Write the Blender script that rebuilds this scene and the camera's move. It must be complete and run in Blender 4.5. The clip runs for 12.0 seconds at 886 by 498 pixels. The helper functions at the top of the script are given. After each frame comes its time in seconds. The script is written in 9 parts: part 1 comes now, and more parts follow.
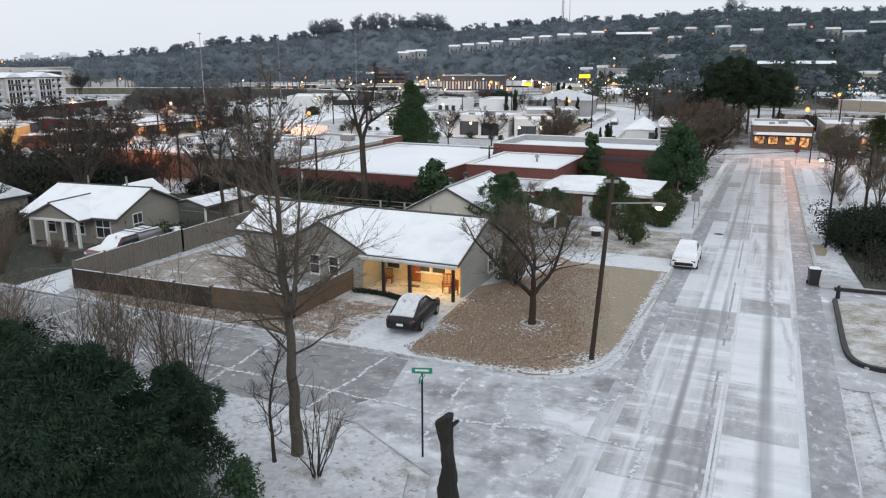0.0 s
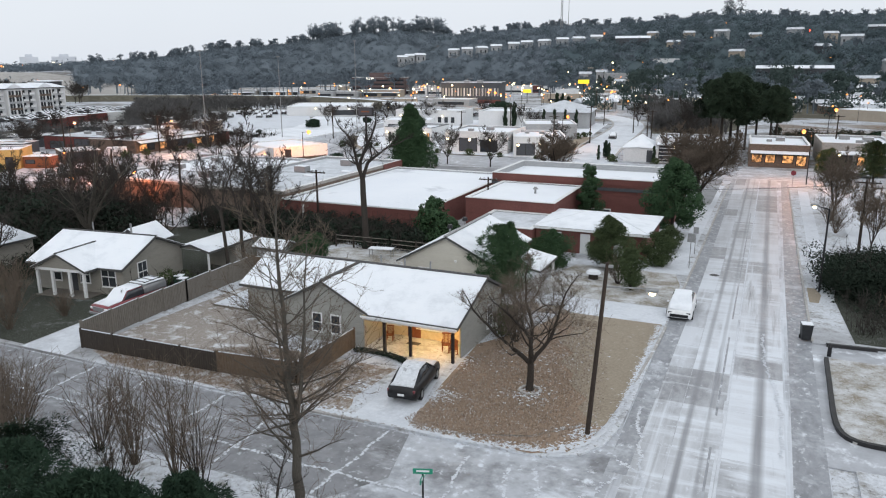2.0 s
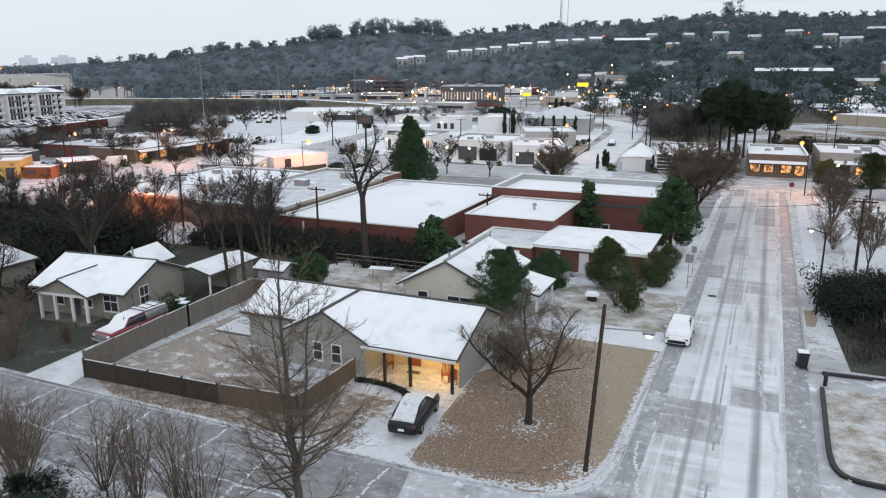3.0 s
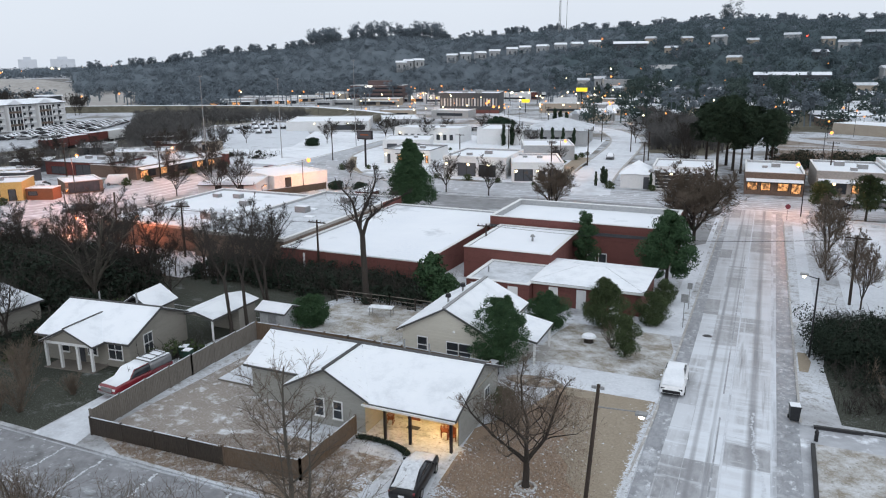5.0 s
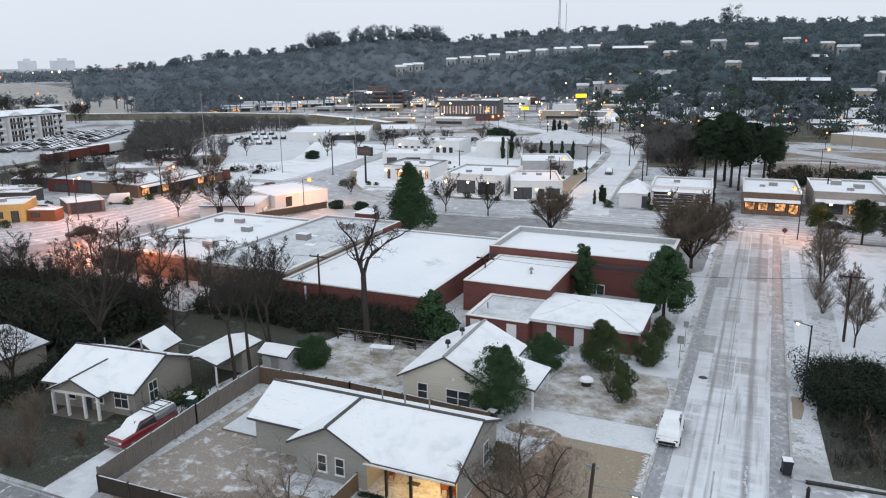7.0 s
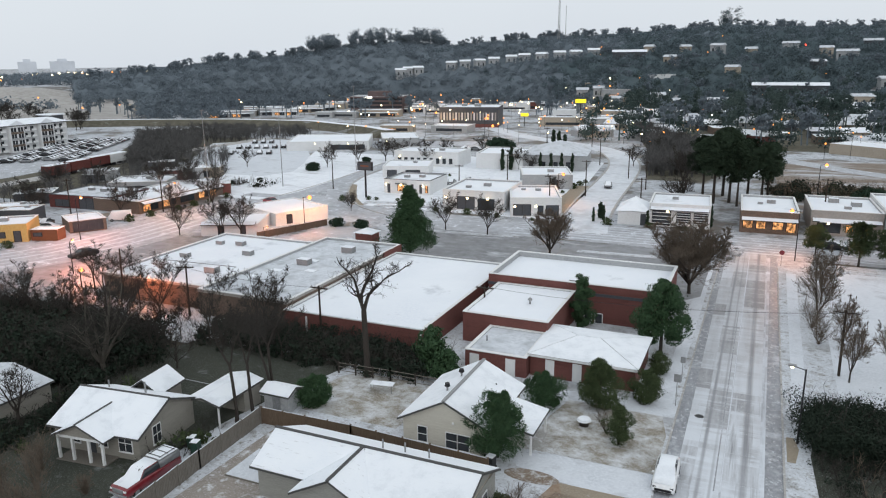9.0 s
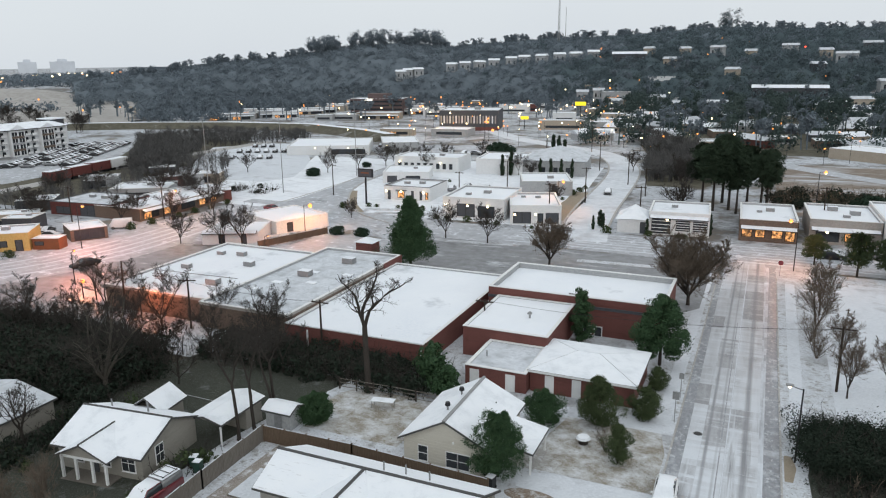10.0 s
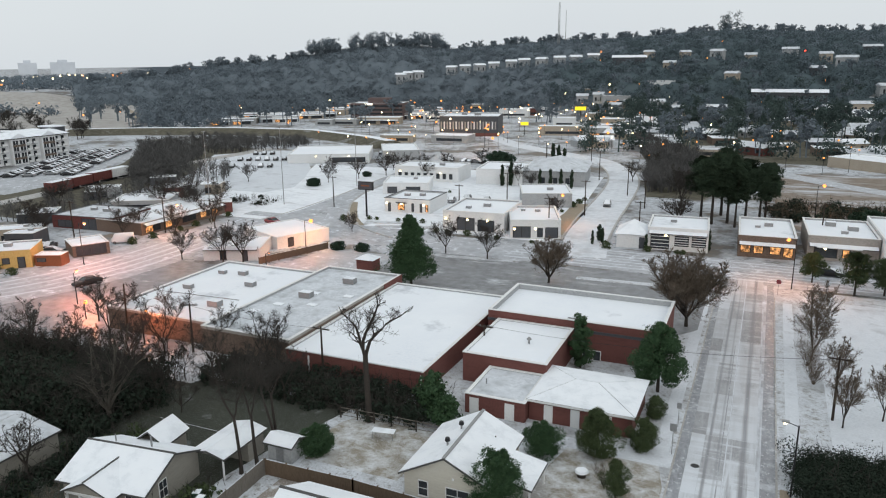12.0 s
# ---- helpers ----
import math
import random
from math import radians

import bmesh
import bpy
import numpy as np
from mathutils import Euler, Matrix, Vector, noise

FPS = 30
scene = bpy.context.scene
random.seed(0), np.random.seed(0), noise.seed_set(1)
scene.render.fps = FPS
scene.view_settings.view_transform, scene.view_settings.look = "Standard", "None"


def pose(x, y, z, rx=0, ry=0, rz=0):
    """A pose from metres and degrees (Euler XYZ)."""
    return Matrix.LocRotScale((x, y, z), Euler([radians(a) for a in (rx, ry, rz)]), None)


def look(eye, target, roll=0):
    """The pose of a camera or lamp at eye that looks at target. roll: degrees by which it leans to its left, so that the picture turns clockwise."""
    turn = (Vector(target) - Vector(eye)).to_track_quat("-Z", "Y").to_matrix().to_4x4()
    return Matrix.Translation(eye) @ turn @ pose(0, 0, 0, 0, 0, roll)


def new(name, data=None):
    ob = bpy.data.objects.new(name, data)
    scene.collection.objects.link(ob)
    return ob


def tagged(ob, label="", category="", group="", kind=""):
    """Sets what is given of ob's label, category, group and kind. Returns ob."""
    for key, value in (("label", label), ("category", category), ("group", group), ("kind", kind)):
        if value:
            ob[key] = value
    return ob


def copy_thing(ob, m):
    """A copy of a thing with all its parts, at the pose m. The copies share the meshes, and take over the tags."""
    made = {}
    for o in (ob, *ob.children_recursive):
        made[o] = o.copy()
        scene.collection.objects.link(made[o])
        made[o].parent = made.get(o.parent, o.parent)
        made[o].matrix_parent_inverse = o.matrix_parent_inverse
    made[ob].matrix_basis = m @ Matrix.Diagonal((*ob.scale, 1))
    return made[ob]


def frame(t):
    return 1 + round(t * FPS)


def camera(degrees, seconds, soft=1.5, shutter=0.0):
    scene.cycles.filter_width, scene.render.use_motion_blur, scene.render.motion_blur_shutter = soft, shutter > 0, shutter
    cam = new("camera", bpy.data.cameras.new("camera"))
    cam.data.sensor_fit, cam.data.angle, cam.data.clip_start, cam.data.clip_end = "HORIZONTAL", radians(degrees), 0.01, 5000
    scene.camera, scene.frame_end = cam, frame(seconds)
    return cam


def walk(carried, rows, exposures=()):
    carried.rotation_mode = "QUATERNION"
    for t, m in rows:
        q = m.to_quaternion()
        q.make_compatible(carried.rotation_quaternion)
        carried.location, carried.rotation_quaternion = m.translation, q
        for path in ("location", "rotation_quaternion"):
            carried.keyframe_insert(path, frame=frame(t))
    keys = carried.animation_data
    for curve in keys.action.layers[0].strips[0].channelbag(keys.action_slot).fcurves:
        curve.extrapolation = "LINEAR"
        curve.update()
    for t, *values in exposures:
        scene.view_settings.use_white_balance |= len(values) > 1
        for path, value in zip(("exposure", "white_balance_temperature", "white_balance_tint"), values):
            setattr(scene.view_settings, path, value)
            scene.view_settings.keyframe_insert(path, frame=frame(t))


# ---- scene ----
cam = camera(62.5, 12.0, soft=1.15)
METRES, EYE, TILT, LEAN, TURN = 22.0, 12.6, -14.25, 0.0, 23.9
ROWS = [
    (0.0, 0.0000, 0.0000, 0.0000, -0.000, 0.000, 0.000),
    (0.5, -0.0002, -0.0105, 0.0395, -0.013, -0.000, 0.050),
    (1.0, -0.0001, -0.0204, 0.0791, -0.025, -0.013, 0.090),
    (1.5, 0.0007, -0.0297, 0.1179, -0.025, -0.013, 0.130),
    (2.0, 0.0005, -0.0398, 0.1582, -0.025, -0.025, 0.160),
    (2.5, 0.0007, -0.0482, 0.1988, -0.038, -0.025, 0.190),
    (3.0, 0.0006, -0.0577, 0.2398, -0.064, -0.038, 0.210),
    (5.0, 0.0047, -0.0988, 0.4033, -0.076, -0.102, 0.400),
    (5.5, 0.0051, -0.1097, 0.4456, -0.089, -0.102, 0.420),
    (6.0, 0.0048, -0.1216, 0.4886, -0.089, -0.114, 0.440),
    (6.5, 0.0064, -0.1315, 0.5318, -0.089, -0.114, 0.460),
    (7.0, 0.0066, -0.1427, 0.5745, -0.089, -0.127, 0.480),
    (9.0, 0.0099, -0.1784, 0.7382, -0.089, -0.191, 0.510),
    (9.5, 0.0097, -0.1898, 0.7770, -0.089, -0.204, 0.510),
    (10.0, 0.0093, -0.1990, 0.8141, -0.089, -0.216, 0.510),
    (10.5, 0.0096, -0.2068, 0.8508, -0.089, -0.216, 0.510),
    (11.0, 0.0100, -0.2147, 0.8868, -0.089, -0.229, 0.510),
    (11.5, 0.0111, -0.2235, 0.9216, -0.076, -0.254, 0.510),
    (12.0, 0.0117, -0.2313, 0.9551, -0.076, -0.254, 0.530),
]
walk(cam, [(t, pose(0, 0, EYE, TILT, LEAN, TURN) @ pose(METRES * x, METRES * y, METRES * z, 90 + pitch, roll, yaw)) for t, x, y, z, yaw, pitch, roll in ROWS], ((0.0, 0.10, 6500, 10), (3.0, 0.08, 6400, 10), (5.0, 0.05, 6250, 10), (7.0, 0.03, 6280, 10), (9.5, -0.04, 6500, 8), (12.0, -0.07, 6620, 7)))

# ---- world, sun and exposure ----
world = bpy.data.worlds.new("overcast_morning")
scene.world = world
world.use_nodes = True
wn, wl = world.node_tree.nodes, world.node_tree.links
sky = wn.new("ShaderNodeTexSky")
sky.sky_type, sky.sun_disc = "NISHITA", False
sky.sun_elevation, sky.sun_rotation = radians(9), radians(70)
sky_level = wn.new("ShaderNodeVectorMath")
sky_level.operation = "SCALE"
sky_level.inputs["Scale"].default_value = 0.05
sky_co = wn.new("ShaderNodeTexCoord")
sky_sep = wn.new("ShaderNodeSeparateXYZ")
cloud_noise = wn.new("ShaderNodeTexNoise")
cloud_noise.inputs["Scale"].default_value, cloud_noise.inputs["Detail"].default_value = 2.2, 5
cloud_ramp = wn.new("ShaderNodeValToRGB")
for at, (r, g, b) in ((0, (0.69, 0.74, 0.82)), (1, (0.91, 0.955, 0.995))):
    cloud_ramp.color_ramp.elements[at].color = (r, g, b, 1)
cloud_ramp.color_ramp.elements[0].position, cloud_ramp.color_ramp.elements[1].position = 0.0, 0.42
cloud_add = wn.new("ShaderNodeMath")
cloud_add.operation = "MULTIPLY_ADD"
cloud_add.inputs[1].default_value = 0.22
cloud_mix = wn.new("ShaderNodeMix")
cloud_mix.data_type = "RGBA"
cloud_mix.inputs["Factor"].default_value = 0.93
wl.new(sky.outputs[0], sky_level.inputs[0])
wl.new(sky_co.outputs["Generated"], sky_sep.inputs[0])
wl.new(sky_co.outputs["Generated"], cloud_noise.inputs["Vector"])
wl.new(cloud_noise.outputs[0], cloud_add.inputs[0])
wl.new(sky_sep.outputs["Z"], cloud_add.inputs[2])
wl.new(cloud_add.outputs[0], cloud_ramp.inputs[0])
wl.new(sky_level.outputs[0], cloud_mix.inputs["A"])
wl.new(cloud_ramp.outputs[0], cloud_mix.inputs["B"])
wl.new(cloud_mix.outputs["Result"], wn["Background"].inputs["Color"])
wn["Background"].inputs["Strength"].default_value = 1.0
sun = new("sun", bpy.data.lights.new("sun", "SUN"))
sun.data.energy, sun.data.angle, sun.data.color = 0.5, radians(25), (1.0, 0.95, 0.9)
sun.matrix_world = look((60, -40, 60), (0, 60, 0))

# ---- the lie of the land ----
KNOTS = [(-400, 0.2), (25, 0.05), (32, 0), (48, -0.35), (65, -1.1), (90, -1.7), (122, -2.4), (145, -2.5), (165, -2.0), (200, -2.0), (300, -3), (480, -4), (9000, -6)]
AZ = [-80, -60, -50, -47, -44, -40, -36, -33, -30, -26, -23, -19, -14.6, -10.5, -6.5, -3, 1, 6.5, 15, 60]
RIDGE = [4, 6, 10, 12, 16, 25, 28, 34, 41, 42, 38, 42, 46, 46, 50, 53, 50, 49, 46, 40]
FOOT = [700, 700, 690, 680, 670, 660, 660, 660, 660, 660, 640, 590, 540, 510, 500, 500, 500, 500, 500, 500]


def ground(x, y):
    base = float(np.interp(y, [k[0] for k in KNOTS], [k[1] for k in KNOTS]))
    r, az = math.hypot(x, y), math.degrees(math.atan2(x, y))
    if r < 480 or y < 0:
        return base
    foot, top = float(np.interp(az, AZ, FOOT)), float(np.interp(az, AZ, RIDGE))
    u = min(1.0, max(0.0, (r - foot) / (800 - foot)))
    rise = 1 - (1 - u) ** 2
    fall = max(0.0, r - 860) * 0.03
    return base + (top - base) * rise * (1 if fall == 0 else max(0.55, 1 - fall / 100))


# houses on the hill: bearing, distance, length
HILL_ROW = [(-26.9, 692, 9), (-26.3, 694, 9), (-25.6, 694, 9), (-23.0, 696, 9), (-22.0, 690, 9), (-20.9, 682, 9), (-19.8, 676, 9), (-18.5, 668, 9), (-17.5, 666, 9), (-16.2, 656, 9), (-14.9, 648, 9), (-13.7, 644, 9), (-12.4, 642, 9), (-9.8, 622, 26), (1.2, 527, 44), (-6.9, 592, 8.4), (-5.9, 624, 7.2), (-3.7, 618, 9.6), (-1.5, 610, 7.8), (1.0, 632, 10.8), (4.5, 604, 13.2), (3.2, 616, 8.4), (5.9, 642, 12.0), (-8.4, 636, 7.2), (5.7, 512, 12.0), (-6.1, 502, 7.2), (-7.6, 512, 8.4), (-11.9, 540, 7.2), (-13.1, 544, 7.8), (-10.6, 514, 7.2), (-9.6, 516, 7.2), (7.5, 620, 13.2), (8.2, 560, 12.0), (2.8, 575, 8.4), (-2.6, 560, 8.4), (7.0, 540, 9.6)]


# ---- small makers ----
def link_mesh(name, verts, faces, material, parent=None, smooth=False):
    me = bpy.data.meshes.new(name)
    me.from_pydata(verts, [], faces)
    me.materials.append(material)
    if smooth:
        me.shade_smooth()
    me.update()
    ob = new(name, me)
    if parent is not None:
        ob.parent = parent
    return ob


def part(name, bm, material, parent, label=""):
    me = bpy.data.meshes.new(name)
    bmesh.ops.recalc_face_normals(bm, faces=bm.faces[:])
    bm.to_mesh(me)
    bm.free()
    me.materials.append(material)
    ob = new(name, me)
    if parent is not None:
        ob.parent = parent
    return tagged(ob, label) if label else ob


def thing(name, m, label, category, group="", kind=""):
    ob = new(name)
    ob.empty_display_size = 0.2
    ob.matrix_world = m
    return tagged(ob, label, category, group, kind)


def at(x, y, turn=0, up=0.0):
    return pose(x, y, ground(x, y) + up, 0, 0, turn)


def bx(bm, x0, x1, y0, y1, z0, z1, bevel=0.0):
    r = bmesh.ops.create_cube(bm, size=1, matrix=Matrix.LocRotScale(((x0 + x1) / 2, (y0 + y1) / 2, (z0 + z1) / 2), None, (abs(x1 - x0), abs(y1 - y0), abs(z1 - z0))))
    if bevel > 0:
        es = {e for v in r["verts"] for e in v.link_edges}
        bmesh.ops.bevel(bm, geom=list(es), offset=bevel, segments=1, affect="EDGES")
    return bm


def box(x0, x1, y0, y1, z0, z1, bevel=0.0):
    return bx(bmesh.new(), x0, x1, y0, y1, z0, z1, bevel)


def extrude(pts, vec):
    """A closed solid from a flat outline and a way to push it."""
    bm = bmesh.new()
    a = [bm.verts.new(p) for p in pts]
    b = [bm.verts.new(Vector(p) + Vector(vec)) for p in pts]
    bm.faces.new(a)
    bm.faces.new(b[::-1])
    for i in range(len(pts)):
        j = (i + 1) % len(pts)
        bm.faces.new((a[i], b[i], b[j], a[j]))
    return bm


def rod(bm, p, q, r0, r1=None, n=8):
    p, q = Vector(p), Vector(q)
    r1 = r0 if r1 is None else r1
    m = Matrix.Translation((p + q) / 2) @ (q - p).to_track_quat("Z", "Y").to_matrix().to_4x4()
    bmesh.ops.create_cone(bm, cap_ends=True, segments=n, radius1=r0, radius2=r1, depth=(q - p).length, matrix=m)
    return bm


# ---- materials ----
def paint(name, colors, rough=0.8, fine=8.0, coarse=0.4, bump=0.15, metal=0.0, lo=0.35, hi=0.65, stretch=(1, 1, 1), spec=0.3, coat=0.0):
    """Three colours mixed by a coarse and a fine noise at real-world size, with relief."""
    m = bpy.data.materials.new(name)
    m.use_nodes = True
    n, l = m.node_tree.nodes, m.node_tree.links
    b = n["Principled BSDF"]
    geo, mp = n.new("ShaderNodeNewGeometry"), n.new("ShaderNodeMapping")
    mp.inputs["Scale"].default_value = stretch
    l.new(geo.outputs["Position"], mp.inputs["Vector"])
    facs = []
    for s, d in ((coarse, 4), (fine, 5)):
        t, r = n.new("ShaderNodeTexNoise"), n.new("ShaderNodeValToRGB")
        t.inputs["Scale"].default_value, t.inputs["Detail"].default_value, t.inputs["Roughness"].default_value = s, d, 0.65
        r.color_ramp.elements[0].position, r.color_ramp.elements[1].position = lo, hi
        l.new(mp.outputs[0], t.inputs["Vector"])
        l.new(t.outputs[0], r.inputs[0])
        facs.append(r.outputs[0])
    mixes = []
    for f, c in zip(facs, colors[1:]):
        x = n.new("ShaderNodeMix")
        x.data_type = "RGBA"
        if mixes:
            l.new(mixes[-1], x.inputs["A"])
        else:
            x.inputs["A"].default_value = (*colors[0], 1)
        x.inputs["B"].default_value = (*c, 1)
        l.new(f, x.inputs["Factor"])
        mixes.append(x.outputs["Result"])
    l.new(mixes[-1], b.inputs["Base Color"])
    b.inputs["Roughness"].default_value, b.inputs["Metallic"].default_value = rough, metal
    b.inputs["Specular IOR Level"].default_value, b.inputs["Coat Weight"].default_value = spec, coat
    if bump:
        bp = n.new("ShaderNodeBump")
        bp.inputs["Strength"].default_value, bp.inputs["Distance"].default_value = bump, 0.03
        l.new(facs[-1], bp.inputs["Height"])
        l.new(bp.outputs[0], b.inputs["Normal"])
    return m


def overlay(m, kind, color, scale, lo, hi, stretch=(1, 1, 1), detail=5, turn=0.0, offset=(0, 0, 0)):
    """Lays a further coat of colour over what a material has, where a noise or wave says so."""
    n, l = m.node_tree.nodes, m.node_tree.links
    b = n["Principled BSDF"]
    old = b.inputs["Base Color"].links[0].from_socket
    geo, mp = n.new("ShaderNodeNewGeometry"), n.new("ShaderNodeMapping")
    mp.inputs["Scale"].default_value, mp.inputs["Rotation"].default_value = stretch, (0, 0, radians(turn))
    mp.inputs["Location"].default_value = offset
    l.new(geo.outputs["Position"], mp.inputs["Vector"])
    if kind == "noise":
        t = n.new("ShaderNodeTexNoise")
        t.inputs["Detail"].default_value, t.inputs["Roughness"].default_value = detail, 0.7
        out = t.outputs[0]
    elif kind == "cells":
        t = n.new("ShaderNodeTexVoronoi")
        t.feature = "DISTANCE_TO_EDGE"
        out = t.outputs["Distance"]
    else:
        t = n.new("ShaderNodeTexBrick")
        t.inputs["Color1"].default_value, t.inputs["Color2"].default_value, t.inputs["Mortar"].default_value = (0, 0, 0, 1), (1, 1, 1, 1), (0.5, 0.5, 0.5, 1)
        t.inputs["Mortar Size"].default_value = 0.004
        out = t.outputs["Color"]
    t.inputs["Scale"].default_value = scale
    l.new(mp.outputs[0], t.inputs["Vector"])
    r = n.new("ShaderNodeMapRange")
    r.inputs["From Min"].default_value, r.inputs["From Max"].default_value = lo, hi
    l.new(out, r.inputs["Value"])
    x = n.new("ShaderNodeMix")
    x.data_type = "RGBA"
    x.inputs["B"].default_value = (*color, 1)
    l.new(r.outputs[0], x.inputs["Factor"])
    l.new(old, x.inputs["A"])
    l.new(x.outputs["Result"], b.inputs["Base Color"])
    return m


def sprays(m):
    """Thin twigs and needles pass some of the light that falls on them."""
    n, l = m.node_tree.nodes, m.node_tree.links
    b, out = n["Principled BSDF"], n["Material Output"]
    t, x = n.new("ShaderNodeBsdfTranslucent"), n.new("ShaderNodeMixShader")
    l.new(b.inputs["Base Color"].links[0].from_socket, t.inputs["Color"])
    x.inputs[0].default_value = 0.2
    l.new(b.outputs[0], x.inputs[1])
    l.new(t.outputs[0], x.inputs[2])
    l.new(x.outputs[0], out.inputs["Surface"])
    return m


def glow(name, color, strength):
    m = bpy.data.materials.new(name)
    m.use_nodes = True
    b = m.node_tree.nodes["Principled BSDF"]
    b.inputs["Base Color"].default_value = (color[0] * 0.12, color[1] * 0.12, color[2] * 0.12, 1)
    b.inputs["Emission Color"].default_value, b.inputs["Emission Strength"].default_value = (*color, 1), strength
    return m


snow_roof = overlay(overlay(paint("snow_on_roof", [(0.82, 0.85, 0.89), (0.74, 0.78, 0.84), (0.80, 0.83, 0.88)], 0.85, 9, 0.5, 0.1, spec=0.1), "noise", (0.55, 0.58, 0.62), 0.5, 0.50, 0.95), "noise", (0.50, 0.52, 0.55), 1.2, 0.62, 0.9, (0.4, 3.0, 3.0))
dusted_glass = overlay(paint("snow_dusted_car_top", [(0.60, 0.63, 0.67), (0.46, 0.48, 0.52), (0.68, 0.71, 0.75)], 0.6, 6, 1.2, 0.05), "noise", (0.03, 0.03, 0.034), 2.2, 0.58, 0.68, (1.2, 0.5, 1))
snow_shingle = overlay(paint("snow_over_shingles", [(0.82, 0.85, 0.89), (0.76, 0.80, 0.86), (0.80, 0.83, 0.88)], 0.85, 7, 0.6, 0.15), "noise", (0.33, 0.34, 0.36), 1.4, 0.60, 0.80, (0.5, 3.4, 3.4))
snow_flat = overlay(paint("snow_on_flat_roof", [(0.82, 0.85, 0.90), (0.72, 0.76, 0.83), (0.79, 0.82, 0.87)], 0.85, 3, 0.12, 0.08), "noise", (0.42, 0.45, 0.50), 0.09, 0.60, 0.76)
thin_snow_roof = overlay(paint("thin_snow_on_grey_roof", [(0.55, 0.58, 0.63), (0.40, 0.43, 0.47), (0.66, 0.69, 0.74)], 0.8, 2, 0.2, 0.1), "noise", (0.28, 0.30, 0.32), 0.5, 0.5, 0.75)
snow_ground = overlay(overlay(overlay(paint("snowy_ground", [(0.54, 0.57, 0.61), (0.44, 0.46, 0.50), (0.64, 0.67, 0.72)], 0.9, 5, 0.3, 0.3, spec=0.1), "noise", (0.20, 0.185, 0.16), 0.9, 0.52, 0.72), "noise", (0.11, 0.095, 0.08), 4.0, 0.56, 0.72), "noise", (0.26, 0.26, 0.27), 0.06, 0.50, 0.70)
yard_snow = overlay(overlay(overlay(paint("thin_snow_on_grass", [(0.24, 0.21, 0.165), (0.17, 0.15, 0.12), (0.31, 0.28, 0.23)], 0.9, 12, 0.4, 0.4, spec=0.1), "noise", (0.60, 0.62, 0.65), 0.7, 0.40, 0.64, detail=10), "noise", (0.60, 0.62, 0.65), 11, 0.52, 0.70, detail=9), "noise", (0.085, 0.085, 0.058), 4.5, 0.57, 0.72, detail=9)
frost_grass = overlay(overlay(paint("dark_frosted_grass", [(0.046, 0.050, 0.040), (0.032, 0.036, 0.029), (0.072, 0.076, 0.064)], 0.95, 11, 0.3, 0.4, spec=0.05), "noise", (0.28, 0.30, 0.30), 12, 0.55, 0.72, detail=9), "noise", (0.34, 0.36, 0.37), 0.5, 0.58, 0.88, detail=10)
leaf_lawn = overlay(overlay(overlay(paint("fallen_leaves_on_lawn", [(0.285, 0.205, 0.148), (0.225, 0.162, 0.118), (0.33, 0.255, 0.195)], 0.9, 9, 0.22, 0.4, spec=0.1), "noise", (0.165, 0.112, 0.08), 44, 0.52, 0.80), "noise", (0.52, 0.49, 0.46), 38, 0.58, 0.80, detail=8), "noise", (0.48, 0.45, 0.42), 0.3, 0.56, 1.0, detail=8)
strip_mat = overlay(overlay(paint("leaf_litter_with_snow", [(0.21, 0.16, 0.12), (0.15, 0.11, 0.085), (0.27, 0.22, 0.175)], 0.9, 7, 0.25, 0.5, spec=0.1), "noise", (0.56, 0.57, 0.59), 1.6, 0.48, 0.66, detail=9), "noise", (0.52, 0.53, 0.55), 8, 0.54, 0.68, detail=8)
tan_lawn = overlay(paint("dormant_grass", [(0.28, 0.235, 0.18), (0.23, 0.19, 0.145), (0.33, 0.285, 0.225)], 0.9, 7, 0.3, 0.4), "noise", (0.70, 0.72, 0.75), 3.0, 0.62, 0.76)
yard_tan = overlay(overlay(paint("bare_yard_with_snow", [(0.25, 0.215, 0.185), (0.185, 0.158, 0.136), (0.33, 0.30, 0.275)], 0.9, 12, 0.3, 0.4), "noise", (0.66, 0.68, 0.72), 0.9, 0.52, 0.66, detail=10), "noise", (0.62, 0.64, 0.68), 9, 0.55, 0.69, detail=9)
road_ice = paint("icy_concrete_road", [(0.47, 0.49, 0.54), (0.37, 0.39, 0.43), (0.55, 0.58, 0.63)], 0.55, 2.0, 0.25, 0.06, stretch=(1, 0.45, 1), spec=0.4)
overlay(road_ice, "bricks", (0.25, 0.26, 0.285), 1.0, 0.30, 1.3, (0.115, 0.24, 1), turn=90)
overlay(road_ice, "noise", (0.62, 0.66, 0.72), 0.9, 0.46, 0.66, (0.9, 0.02, 1), offset=(4, 0, 0))
overlay(road_ice, "noise", (0.23, 0.24, 0.265), 0.8, 0.56, 0.74, (1.1, 0.05, 1))
overlay(road_ice, "noise", (0.66, 0.70, 0.76), 0.35, 0.55, 0.72, (0.35, 1.2, 1))
overlay(road_ice, "noise", (0.64, 0.68, 0.74), 3.5, 0.60, 0.72)
road_edge = overlay(overlay(paint("wet_asphalt_edge", [(0.24, 0.25, 0.275), (0.18, 0.19, 0.21), (0.31, 0.325, 0.355)], 0.5, 3, 0.4, 0.1, stretch=(1, 0.5, 1), spec=0.4), "noise", (0.58, 0.61, 0.66), 2.4, 0.56, 0.68, (1, 0.6, 1)), "noise", (0.54, 0.57, 0.62), 0.35, 0.54, 0.72)
